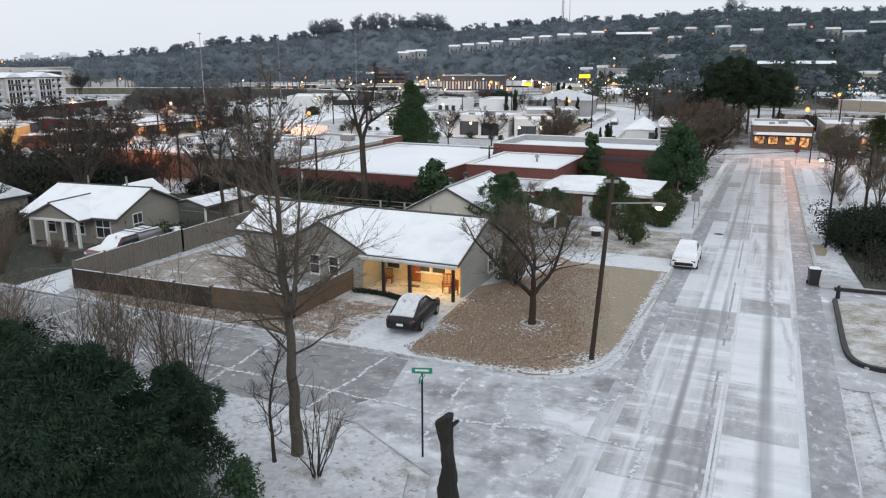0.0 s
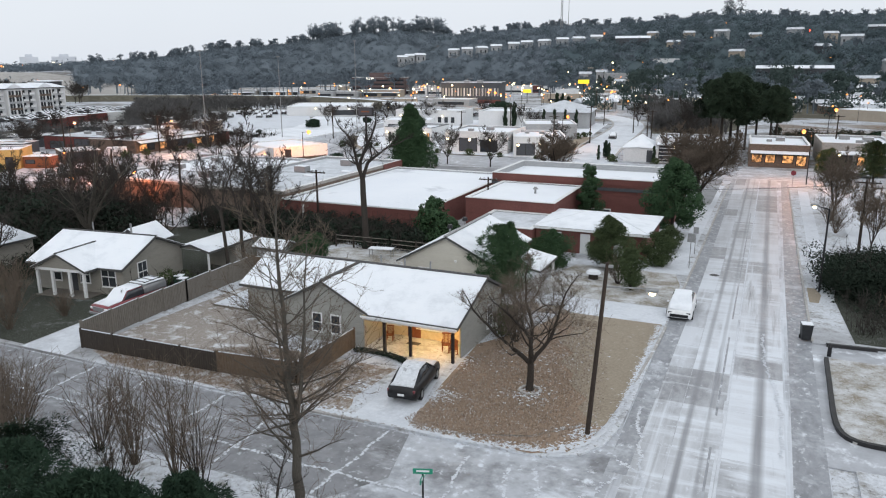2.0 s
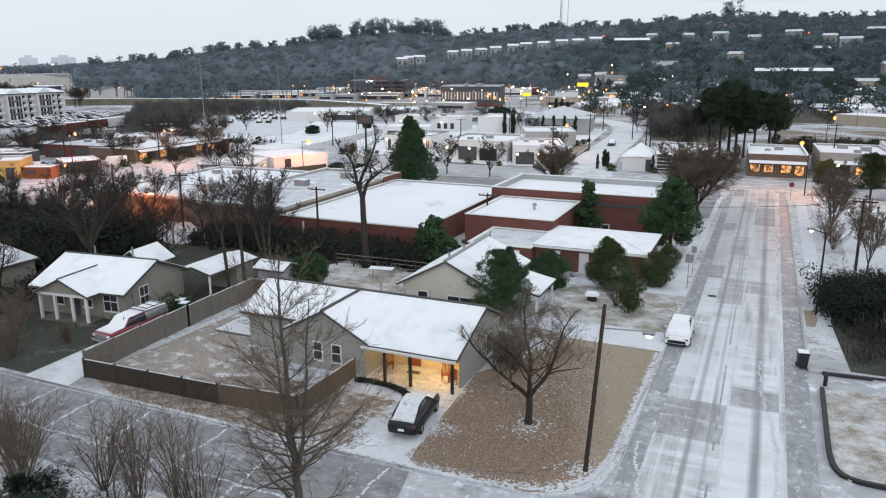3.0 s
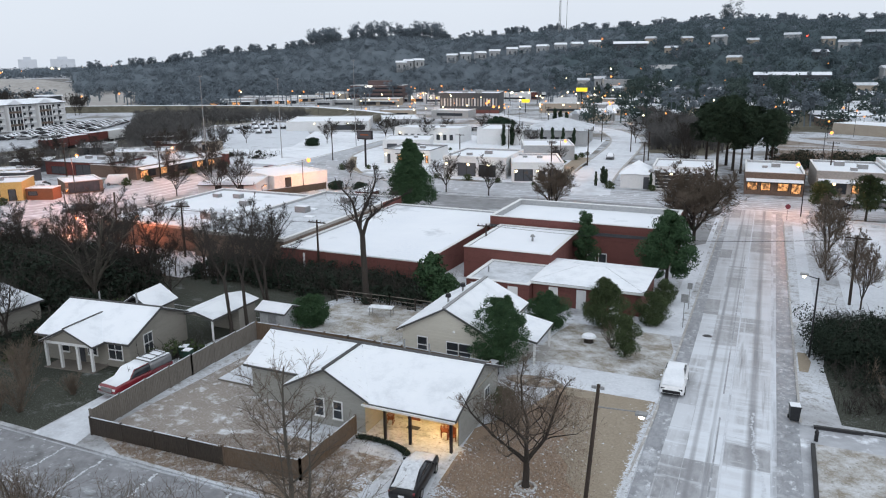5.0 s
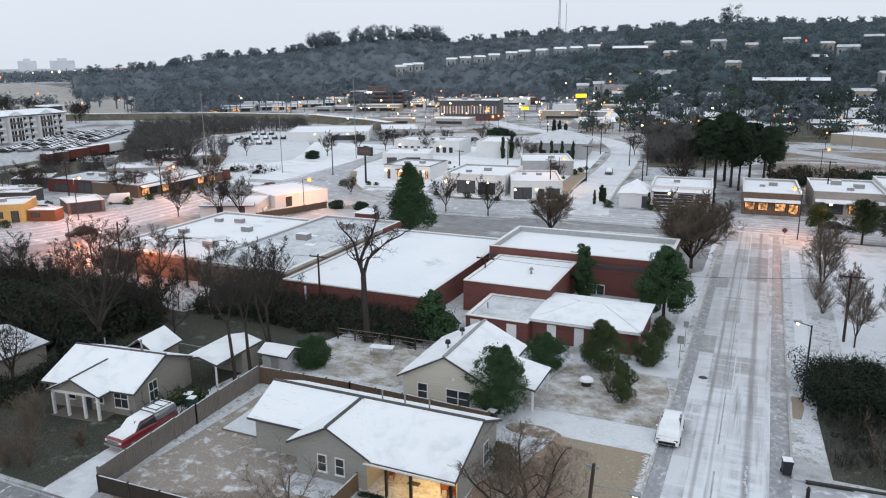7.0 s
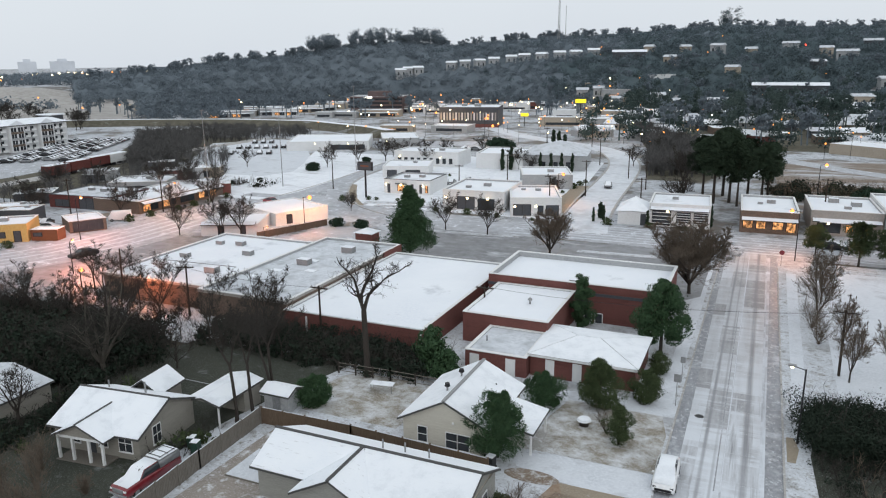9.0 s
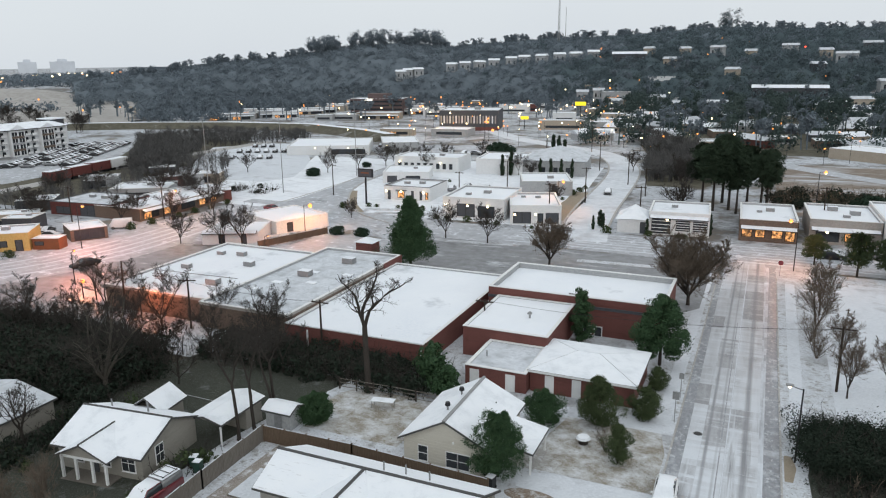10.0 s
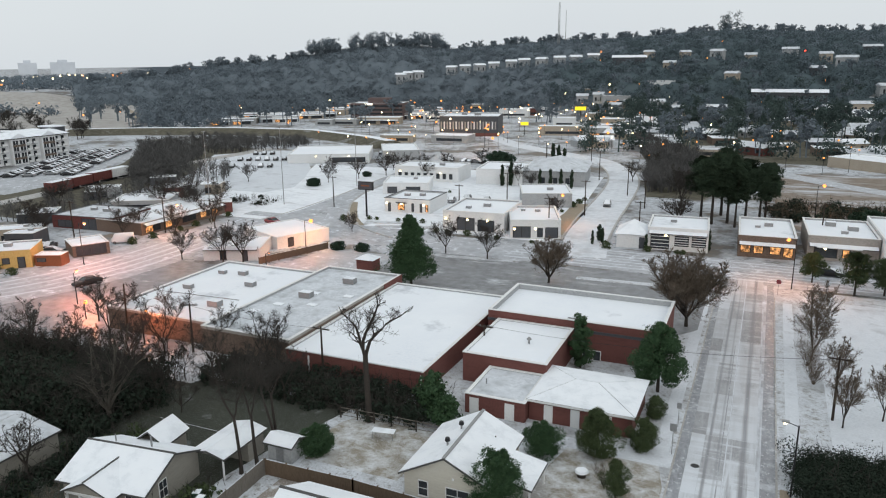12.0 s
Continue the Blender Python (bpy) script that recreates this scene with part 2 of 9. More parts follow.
side_ice = overlay(overlay(overlay(paint("icy_side_street", [(0.40, 0.42, 0.46), (0.30, 0.315, 0.345), (0.50, 0.525, 0.57)], 0.55, 1.6, 0.2, 0.08, spec=0.4), "noise", (0.18, 0.185, 0.20), 0.30, 0.48, 0.64), "noise", (0.62, 0.66, 0.72), 0.22, 0.52, 0.62, (0.6, 1.3, 1), detail=9), "noise", (0.66, 0.70, 0.76), 1.6, 0.57, 0.66, detail=9)
street_snow = overlay(overlay(paint("slushy_street", [(0.36, 0.375, 0.41), (0.27, 0.28, 0.305), (0.44, 0.46, 0.50)], 0.6, 0.7, 0.07, 0.05, spec=0.4), "noise", (0.26, 0.27, 0.30), 0.12, 0.56, 0.74), "noise", (0.76, 0.80, 0.86), 0.6, 0.56, 0.70)
forest_litter = overlay(paint("dark_leaf_litter", [(0.075, 0.066, 0.054), (0.05, 0.045, 0.038), (0.10, 0.09, 0.075)], 0.95, 3, 0.3, 0.3, spec=0.1), "noise", (0.38, 0.39, 0.41), 1.1, 0.58, 0.74)
town_ground = overlay(overlay(overlay(paint("town_ground_with_slush", [(0.46, 0.485, 0.53), (0.33, 0.35, 0.38), (0.55, 0.58, 0.63)], 0.8, 0.8, 0.08, 0.1, spec=0.2), "noise", (0.15, 0.145, 0.14), 0.045, 0.47, 0.60), "noise", (0.20, 0.175, 0.145), 0.09, 0.54, 0.66), "noise", (0.13, 0.13, 0.135), 0.5, 0.54, 0.66)
brown_field = overlay(paint("brown_winter_field", [(0.20, 0.165, 0.135), (0.15, 0.125, 0.105), (0.26, 0.22, 0.19)], 0.95, 0.4, 0.03, 0.1, spec=0.1), "noise", (0.50, 0.52, 0.56), 0.06, 0.52, 0.66, (0.4, 1.6, 1))
lot_dark = overlay(paint("wet_parking_lot", [(0.17, 0.175, 0.19), (0.12, 0.125, 0.135), (0.24, 0.25, 0.27)], 0.5, 0.6, 0.06, 0.04, spec=0.5), "noise", (0.58, 0.61, 0.66), 0.13, 0.57, 0.72, (0.6, 1.4, 1), detail=8)
drive_snow = overlay(paint("snow_on_driveway", [(0.60, 0.63, 0.68), (0.50, 0.53, 0.58), (0.66, 0.69, 0.74)], 0.8, 4, 0.5, 0.15, spec=0.1), "noise", (0.36, 0.37, 0.40), 0.22, 0.55, 0.8)
concrete = overlay(paint("wet_concrete", [(0.36, 0.35, 0.34), (0.28, 0.27, 0.26), (0.44, 0.43, 0.42)], 0.75, 8, 0.7, 0.1), "noise", (0.72, 0.75, 0.80), 1.5, 0.55, 0.7)
black_curb = paint("black_painted_curb", [(0.025, 0.025, 0.028), (0.05, 0.05, 0.055), (0.02, 0.02, 0.02)], 0.6, 9, 1.0, 0.1)
brick_red = paint("red_brick", [(0.145, 0.056, 0.050), (0.108, 0.043, 0.039), (0.18, 0.075, 0.065)], 0.85, 14, 0.5, 0.2)
overlay(brick_red, "noise", (0.095, 0.035, 0.032), 0.7, 0.55, 0.8, (0.4, 0.4, 3))
siding_grey = paint("grey_green_siding", [(0.30, 0.30, 0.28), (0.25, 0.25, 0.235), (0.34, 0.34, 0.32)], 0.75, 6, 0.5, 0.1, stretch=(0.4, 0.4, 5))
siding_beige = paint("beige_siding", [(0.55, 0.53, 0.47), (0.49, 0.465, 0.41), (0.60, 0.58, 0.52)], 0.75, 6, 0.5, 0.1, stretch=(0.4, 0.4, 5))
siding_tan = paint("tan_siding", [(0.27, 0.255, 0.23), (0.22, 0.21, 0.19), (0.31, 0.295, 0.265)], 0.75, 6, 0.5, 0.1, stretch=(0.4, 0.4, 5))
porch_wall = paint("cream_painted_wall", [(0.62, 0.52, 0.34), (0.54, 0.45, 0.29), (0.68, 0.58, 0.40)], 0.7, 5, 0.6, 0.06)
white_trim = paint("white_trim", [(0.72, 0.73, 0.74), (0.64, 0.65, 0.66), (0.76, 0.77, 0.78)], 0.6, 8, 1, 0.05)
white_wall = paint("white_stucco", [(0.66, 0.67, 0.68), (0.56, 0.57, 0.58), (0.72, 0.73, 0.74)], 0.8, 4, 0.3, 0.08)
grey_wall = paint("grey_block_wall", [(0.34, 0.35, 0.36), (0.27, 0.28, 0.29), (0.40, 0.41, 0.42)], 0.8, 4, 0.3, 0.08)
tan_wall = paint("tan_block_wall", [(0.36, 0.31, 0.25), (0.29, 0.245, 0.195), (0.41, 0.36, 0.30)], 0.8, 4, 0.3, 0.08)
yellow_wall = paint("ochre_wall", [(0.55, 0.36, 0.12), (0.46, 0.30, 0.10), (0.60, 0.42, 0.16)], 0.8, 4, 0.3, 0.08)
dark_wall = paint("charcoal_wall", [(0.06, 0.065, 0.075), (0.045, 0.05, 0.06), (0.08, 0.085, 0.095)], 0.6, 4, 0.3, 0.06)
roof_dark = paint("dark_shingles", [(0.07, 0.07, 0.072), (0.05, 0.05, 0.052), (0.10, 0.10, 0.10)], 0.9, 12, 0.8, 0.3)
fence_wood = paint("weathered_fence_boards", [(0.165, 0.150, 0.132), (0.120, 0.108, 0.095), (0.205, 0.188, 0.168)], 0.9, 7, 0.6, 0.2, stretch=(3, 3, 0.5))
fence_dark = paint("dark_stained_fence", [(0.045, 0.036, 0.030), (0.03, 0.025, 0.022), (0.06, 0.05, 0.042)], 0.8, 7, 0.6, 0.2, stretch=(3, 3, 0.5))
fence_brown = paint("brown_fence", [(0.12, 0.085, 0.06), (0.09, 0.065, 0.045), (0.15, 0.11, 0.08)], 0.85, 7, 0.6, 0.2, stretch=(3, 3, 0.5))
dark_metal = paint("dark_metal", [(0.03, 0.03, 0.032), (0.02, 0.02, 0.022), (0.045, 0.045, 0.05)], 0.45, 12, 1.5, 0.05, metal=0.6)
grey_metal = paint("galvanized_metal", [(0.27, 0.275, 0.28), (0.20, 0.205, 0.21), (0.33, 0.335, 0.34)], 0.5, 10, 1.0, 0.05, metal=0.5)
pole_wood = paint("creosoted_pole", [(0.035, 0.026, 0.021), (0.022, 0.018, 0.015), (0.055, 0.04, 0.032)], 0.9, 12, 1.2, 0.3, stretch=(4, 4, 0.4))
bark_grey = paint("grey_bark", [(0.075, 0.068, 0.057), (0.052, 0.047, 0.04), (0.11, 0.10, 0.086)], 0.95, 14, 1.0, 0.4, stretch=(3, 3, 0.7))
bark_dark = paint("wet_dark_bark", [(0.035, 0.029, 0.025), (0.022, 0.019, 0.017), (0.055, 0.046, 0.04)], 0.9, 14, 1.0, 0.4, stretch=(3, 3, 0.7))
twig_brown = paint("brown_twigs", [(0.125, 0.100, 0.080), (0.09, 0.073, 0.058), (0.16, 0.13, 0.105)], 0.95, 3, 0.5, 0, spec=0.05)
twig_dark = paint("dark_twigs", [(0.050, 0.046, 0.042), (0.036, 0.033, 0.031), (0.064, 0.059, 0.054)], 0.95, 3, 0.5, 0, spec=0.05)
leaf_green = paint("dark_evergreen_leaves", [(0.034, 0.070, 0.036), (0.022, 0.047, 0.025), (0.054, 0.096, 0.046)], 0.8, 3, 0.7, 0, spec=0.12)
leaf_olive = paint("olive_shrub_leaves", [(0.048, 0.068, 0.032), (0.032, 0.048, 0.024), (0.070, 0.092, 0.044)], 0.85, 3, 0.7, 0, spec=0.1)
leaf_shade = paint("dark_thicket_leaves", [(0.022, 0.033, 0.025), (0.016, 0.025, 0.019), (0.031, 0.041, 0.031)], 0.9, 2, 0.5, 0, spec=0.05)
leaf_pine = paint("pine_needles", [(0.024, 0.040, 0.026), (0.015, 0.027, 0.018), (0.038, 0.056, 0.034)], 0.85, 2, 0.5, 0, spec=0.1)
leaf_bluegreen = paint("shaded_holly_leaves", [(0.018, 0.038, 0.024), (0.011, 0.025, 0.016), (0.030, 0.054, 0.034)], 0.75, 3, 0.7, 0, spec=0.15)
# far woods and their floor: distance haze is painted into the blue-grey base colours
far_wood = sprays(paint("hazed_far_woods", [(0.160, 0.192, 0.222), (0.142, 0.172, 0.200), (0.178, 0.210, 0.240)], 1.0, 0.12, 0.014, 0, spec=0.0))
far_green = paint("hazed_far_evergreens", [(0.080, 0.106, 0.116), (0.066, 0.090, 0.100), (0.094, 0.120, 0.130)], 1.0, 0.15, 0.02, 0, spec=0.0)
hazed_forest_floor = paint("hazed_forest_floor", [(0.085, 0.102, 0.12), (0.07, 0.086, 0.102), (0.098, 0.115, 0.134)], 1.0, 0.05, 0.008, 0, spec=0.0)
window_glass = paint("window_glass", [(0.030, 0.035, 0.042), (0.022, 0.026, 0.032), (0.045, 0.05, 0.058)], 0.08, 1, 0.3, 0, spec=0.6)
car_black = paint("black_car_paint", [(0.012, 0.012, 0.014), (0.010, 0.010, 0.012), (0.02, 0.02, 0.022)], 0.4, 3, 0.5, 0, spec=0.25, coat=0.15)
car_white = paint("white_car_paint", [(0.72, 0.73, 0.75), (0.66, 0.67, 0.69), (0.76, 0.77, 0.79)], 0.3, 3, 0.5, 0, spec=0.5, coat=0.6)
car_red = paint("red_car_paint", [(0.18, 0.012, 0.022), (0.14, 0.010, 0.018), (0.22, 0.016, 0.027)], 0.3, 3, 0.5, 0, spec=0.5, coat=0.6)
car_grey = paint("grey_car_paint", [(0.16, 0.165, 0.175), (0.12, 0.125, 0.135), (0.2, 0.205, 0.215)], 0.3, 3, 0.5, 0, spec=0.5, coat=0.6)
rubber = paint("tyre_rubber", [(0.015, 0.015, 0.015), (0.012, 0.012, 0.012), (0.025, 0.025, 0.025)], 0.9, 9, 1, 0.05)
sign_green = paint("green_sign_enamel", [(0.02, 0.24, 0.15), (0.018, 0.20, 0.13), (0.03, 0.28, 0.18)], 0.4, 6, 1, 0)
plastic_green = paint("green_plastic", [(0.02, 0.06, 0.045), (0.016, 0.05, 0.038), (0.03, 0.075, 0.055)], 0.5, 6, 1, 0)
plastic_dark = paint("dark_plastic", [(0.02, 0.022, 0.025), (0.015, 0.017, 0.02), (0.03, 0.032, 0.036)], 0.5, 6, 1, 0)
wood_red = paint("red_brown_wood", [(0.20, 0.07, 0.03), (0.15, 0.05, 0.022), (0.25, 0.09, 0.04)], 0.6, 8, 1, 0.1)
rail_red = paint("freight_car_red", [(0.12, 0.035, 0.032), (0.085, 0.026, 0.025), (0.15, 0.048, 0.042)], 0.7, 3, 0.3, 0.05)
levee_grass = paint("winter_levee_grass", [(0.33, 0.315, 0.30), (0.27, 0.255, 0.24), (0.40, 0.39, 0.38)], 0.95, 0.2, 0.02, 0)
amber = glow("amber_lamp", (1.0, 0.34, 0.07), 2.6)
warm_white = glow("warm_lamp", (1.0, 0.78, 0.45), 7)
warm_window = glow("lit_window", (1.0, 0.47, 0.17), 0.75)
def lit_rooms(m, scale, lo, hi):
    """Lamps and dim corners seen through a lit window: the glow comes and goes from spot to spot."""
    n, l = m.node_tree.nodes, m.node_tree.links
    geo, t, r = n.new("ShaderNodeNewGeometry"), n.new("ShaderNodeTexNoise"), n.new("ShaderNodeMapRange")
    t.inputs["Scale"].default_value, t.inputs["Detail"].default_value = scale, 3
    r.inputs["From Min"].default_value, r.inputs["From Max"].default_value = 0.40, 0.72
    r.inputs["To Min"].default_value, r.inputs["To Max"].default_value = lo, hi
    l.new(geo.outputs["Position"], t.inputs["Vector"])
    l.new(t.outputs[0], r.inputs["Value"])
    l.new(r.outputs[0], n["Principled BSDF"].inputs["Emission Strength"])


lit_rooms(warm_window, 1.6, 0.05, 1.9)
brown_wall = paint("brown_shop_front", [(0.13, 0.095, 0.075), (0.09, 0.067, 0.054), (0.17, 0.125, 0.10)], 0.8, 4, 0.3, 0.08)
office_brick = paint("dull_red_office_brick", [(0.115, 0.082, 0.080), (0.09, 0.065, 0.064), (0.14, 0.10, 0.098)], 0.85, 2, 0.2, 0.05)
lot_snow = overlay(paint("trodden_lot_snow", [(0.76, 0.79, 0.84), (0.64, 0.67, 0.72), (0.80, 0.83, 0.88)], 0.85, 0.7, 0.1, 0.08, spec=0.1), "noise", (0.40, 0.41, 0.44), 0.16, 0.58, 0.76, (0.5, 1.4, 1))
grey_shop = paint("taupe_shop_wall", [(0.30, 0.285, 0.27), (0.24, 0.225, 0.21), (0.36, 0.34, 0.32)], 0.8, 4, 0.3, 0.08)
bank_grass = overlay(paint("dark_winter_bank_grass", [(0.105, 0.10, 0.078), (0.075, 0.074, 0.058), (0.15, 0.138, 0.112)], 0.95, 0.5, 0.04, 0.1, spec=0.05), "noise", (0.34, 0.35, 0.36), 0.12, 0.60, 0.74, (0.5, 1.5, 1))
mid_wood = paint("bare_mid_woods", [(0.098, 0.098, 0.098), (0.078, 0.078, 0.080), (0.118, 0.116, 0.115)], 1.0, 0.3, 0.02, 0, spec=0.0)
# far evergreens: haze put into the colour as a teal lift
hill_dark = sprays(paint("hazed_evergreen_slope", [(0.098, 0.130, 0.146), (0.084, 0.114, 0.128), (0.114, 0.146, 0.162)], 1.0, 0.12, 0.02, 0, spec=0.0))
mid_green = sprays(paint("hazed_mid_evergreens", [(0.066, 0.092, 0.088), (0.054, 0.078, 0.074), (0.080, 0.106, 0.100)], 1.0, 0.3, 0.03, 0, spec=0.0))
yellow_sign = glow("yellow_lit_sign", (1.0, 0.78, 0.03), 1.3)
# pale bluish wall colour that includes the haze over the far city
city_haze_wall = paint("hazed_city_wall", [(0.62, 0.65, 0.70), (0.58, 0.61, 0.66), (0.66, 0.69, 0.74)], 0.9, 0.05, 0.01, 0)
white_sign = glow("white_lit_sign", (1.0, 0.93, 0.80), 2.2)
red_lamp = glow("red_lamp", (1.0, 0.06, 0.03), 6)


def slab_material():
    """Concrete slabs that differ from one to the next in how much ice and snow lies on them."""
    m = paint("icy_concrete_slab", [(0.27, 0.275, 0.295), (0.20, 0.205, 0.22), (0.33, 0.34, 0.365)], 0.5, 3.0, 0.3, 0.05, stretch=(1, 0.5, 1), spec=0.4)
    n, l = m.node_tree.nodes, m.node_tree.links
    b = n["Principled BSDF"]
    info, geo = n.new("ShaderNodeObjectInfo"), n.new("ShaderNodeNewGeometry")
    for scale, stretch, lo, hi, col, shift in ((0.55, (0.9, 0.16, 1), 0.30, 0.62, (0.58, 0.61, 0.66), 0.42), (0.9, (1.4, 0.025, 1), 0.55, 0.70, (0.66, 0.70, 0.76), 0.10), (0.6, (0.20, 1.3, 1), 0.49, 0.62, (0.66, 0.70, 0.76), 0.16), (4.0, (1, 0.6, 1), 0.58, 0.70, (0.62, 0.66, 0.72), 0.1), (0.9, (1.5, 0.03, 1), 0.60, 0.76, (0.18, 0.185, 0.20), 0.0)):
        mp, t, r, x, a = n.new("ShaderNodeMapping"), n.new("ShaderNodeTexNoise"), n.new("ShaderNodeMapRange"), n.new("ShaderNodeMix"), n.new("ShaderNodeMath")
        mp.inputs["Scale"].default_value, mp.inputs["Location"].default_value = stretch, (scale * 9, scale * 5, 0)
        t.inputs["Scale"].default_value, t.inputs["Detail"].default_value, t.inputs["Roughness"].default_value = scale, 6, 0.65
        a.operation = "MULTIPLY_ADD"
        a.inputs[1].default_value = shift
        r.inputs["From Min"].default_value, r.inputs["From Max"].default_value = lo + shift * 0.5, hi + shift * 0.5
        x.data_type = "RGBA"
        x.inputs["B"].default_value = (*col, 1)
        l.new(geo.outputs["Position"], mp.inputs["Vector"])
        l.new(mp.outputs[0], t.inputs["Vector"])
        l.new(info.outputs["Random"], a.inputs[0])
        l.new(t.outputs[0], a.inputs[2])
        l.new(a.outputs[0], r.inputs["Value"])
        l.new(r.outputs[0], x.inputs["Factor"])
        l.new(b.inputs["Base Color"].links[0].from_socket, x.inputs["A"])
        l.new(x.outputs["Result"], b.inputs["Base Color"])
    sep, nz = n.new("ShaderNodeSeparateXYZ"), n.new("ShaderNodeTexNoise")
    mp = n.new("ShaderNodeMapping")
    mp.inputs["Scale"].default_value = (1.2, 0.07, 1)
    nz.inputs["Scale"].default_value, nz.inputs["Detail"].default_value = 1.0, 6
    l.new(geo.outputs["Position"], sep.inputs[0])
    l.new(geo.outputs["Position"], mp.inputs["Vector"])
    l.new(mp.outputs[0], nz.inputs["Vector"])
    worn, wm, wx = n.new("ShaderNodeMapRange"), n.new("ShaderNodeMath"), n.new("ShaderNodeMix")
    worn.inputs["From Min"].default_value, worn.inputs["From Max"].default_value, worn.inputs["To Max"].default_value = 42, 90, 0.75
    wm.operation, wm.use_clamp, wx.data_type = "MULTIPLY", True, "RGBA"
    wx.inputs["B"].default_value = (0.22, 0.215, 0.22, 1)
    l.new(sep.outputs["Y"], worn.inputs["Value"])
    l.new(worn.outputs[0], wm.inputs[0])
    l.new(nz.outputs[0], wm.inputs[1])
    l.new(wm.outputs[0], wx.inputs["Factor"])
    l.new(b.inputs["Base Color"].links[0].from_socket, wx.inputs["A"])
    l.new(wx.outputs["Result"], b.inputs["Base Color"])
    for x0, half, deep in ((0.9, 0.34, 1.5), (-2.1, 0.2, 1.3), (-1.25, 0.14, 0.8)):
        d, ab, k, mu, x = n.new("ShaderNodeMath"), n.new("ShaderNodeMath"), n.new("ShaderNodeMapRange"), n.new("ShaderNodeMath"), n.new("ShaderNodeMix")
        d.operation, ab.operation, mu.operation = "SUBTRACT", "ABSOLUTE", "MULTIPLY"
        d.inputs[1].default_value = x0
        k.inputs["From Min"].default_value, k.inputs["From Max"].default_value = half, half * 0.3
        k.inputs["To Max"].default_value = deep
        mu.use_clamp = True
        x.data_type = "RGBA"
        x.inputs["B"].default_value = (0.20, 0.205, 0.225, 1)
        l.new(sep.outputs["X"], d.inputs[0])
        l.new(d.outputs[0], ab.inputs[0])
        l.new(ab.outputs[0], k.inputs["Value"])
        l.new(k.outputs[0], mu.inputs[0])
        l.new(nz.outputs[0], mu.inputs[1])
        l.new(mu.outputs[0], x.inputs["Factor"])
        l.new(b.inputs["Base Color"].links[0].from_socket, x.inputs["A"])
        l.new(x.outputs["Result"], b.inputs["Base Color"])
    return m


slab_mat = slab_material()

# ---- ground, streets, kerbs ----
def grid_lines(lo, hi, near, step, grow, extra=()):
    up, v, s = [near], near, step
    while v < hi:
        v += s
        s *= grow
        up.append(min(v, hi))
    down, v, s = [], near, step
    while v > lo:
        v -= s
        s *= grow
        down.append(max(v, lo))
    return sorted(set([round(a, 3) for a in up + down] + list(extra)))


def ground_sheet():
    ys = [y for y in grid_lines(-400, 4600, 60, 6, 1.05, [k[0] for k in KNOTS if -400 < k[0] < 4000]) if True]
    ys = sorted(set(ys) | set(np.arange(480, 900, 16.0).tolist()))
    xs = sorted(set(grid_lines(-4200, 3200, -40, 8, 1.07)) | set(np.arange(-700, 260, 24.0).tolist()))
    verts = [(x, y, ground(x, y)) for y in ys for x in xs]
    n = len(xs)
    faces = [(j * n + i, j * n + i + 1, (j + 1) * n + i + 1, (j + 1) * n + i) for j in range(len(ys) - 1) for i in range(n - 1)]
    ob = link_mesh("ground", verts, faces, snow_ground, None, True)
    me = ob.data
    me.materials.append(hazed_forest_floor)
    me.materials.append(town_ground)
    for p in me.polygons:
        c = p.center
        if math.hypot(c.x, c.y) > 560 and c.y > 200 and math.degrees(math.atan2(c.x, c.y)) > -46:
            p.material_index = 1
        elif c.y > 122 or c.x < -70:
            p.material_index = 2
    return tagged(ob, "snow-dusted ground that runs out to wooded hills", "ground", kind="structure")


def rows_between(rows):
    """Adds the land's own bends and 3 m steps to rows of (y, x left, x right)."""
    ys = sorted(set([r[0] for r in rows] + [k[0] for k in KNOTS if rows[0][0] < k[0] < rows[-1][0]] + list(np.arange(rows[0][0], rows[-1][0], 4.0))))
    yy = [r[0] for r in rows]
    return [(y, float(np.interp(y, yy, [r[1] for r in rows])), float(np.interp(y, yy, [r[2] for r in rows]))) for y in ys]


def sheet(name, rows, up, material, label, category, skirt=0.0):
    """A sheet that follows the land between a left and a right edge, with a skirt down its rim."""
    rr = rows_between(rows)
    verts, faces = [], []
    cuts = 4
    for y, a, b in rr:
        for i in range(cuts + 1):
            x = a + (b - a) * i / cuts
            verts.append((x, y, ground(x, y) + up))
    n = cuts + 1
    for j in range(len(rr) - 1):
        for i in range(cuts):
            faces.append((j * n + i, j * n + i + 1, (j + 1) * n + i + 1, (j + 1) * n + i))
    if skirt:
        rim = [j * n for j in range(len(rr))][::-1] + list(range(n)) + [j * n + cuts for j in range(len(rr))] + [(len(rr) - 1) * n + i for i in range(n)][::-1]
        rim = [v for k, v in enumerate(rim) if v != rim[k - 1]]
        base = len(verts)
        verts += [(verts[v][0], verts[v][1], verts[v][2] - skirt) for v in rim]
        for k in range(len(rim)):
            m = (k + 1) % len(rim)
            faces.append((rim[k], rim[m], base + m, base + k)[::-1])
    ob = link_mesh(name, verts, faces, material)
    return tagged(ob, label, category, kind="structure")


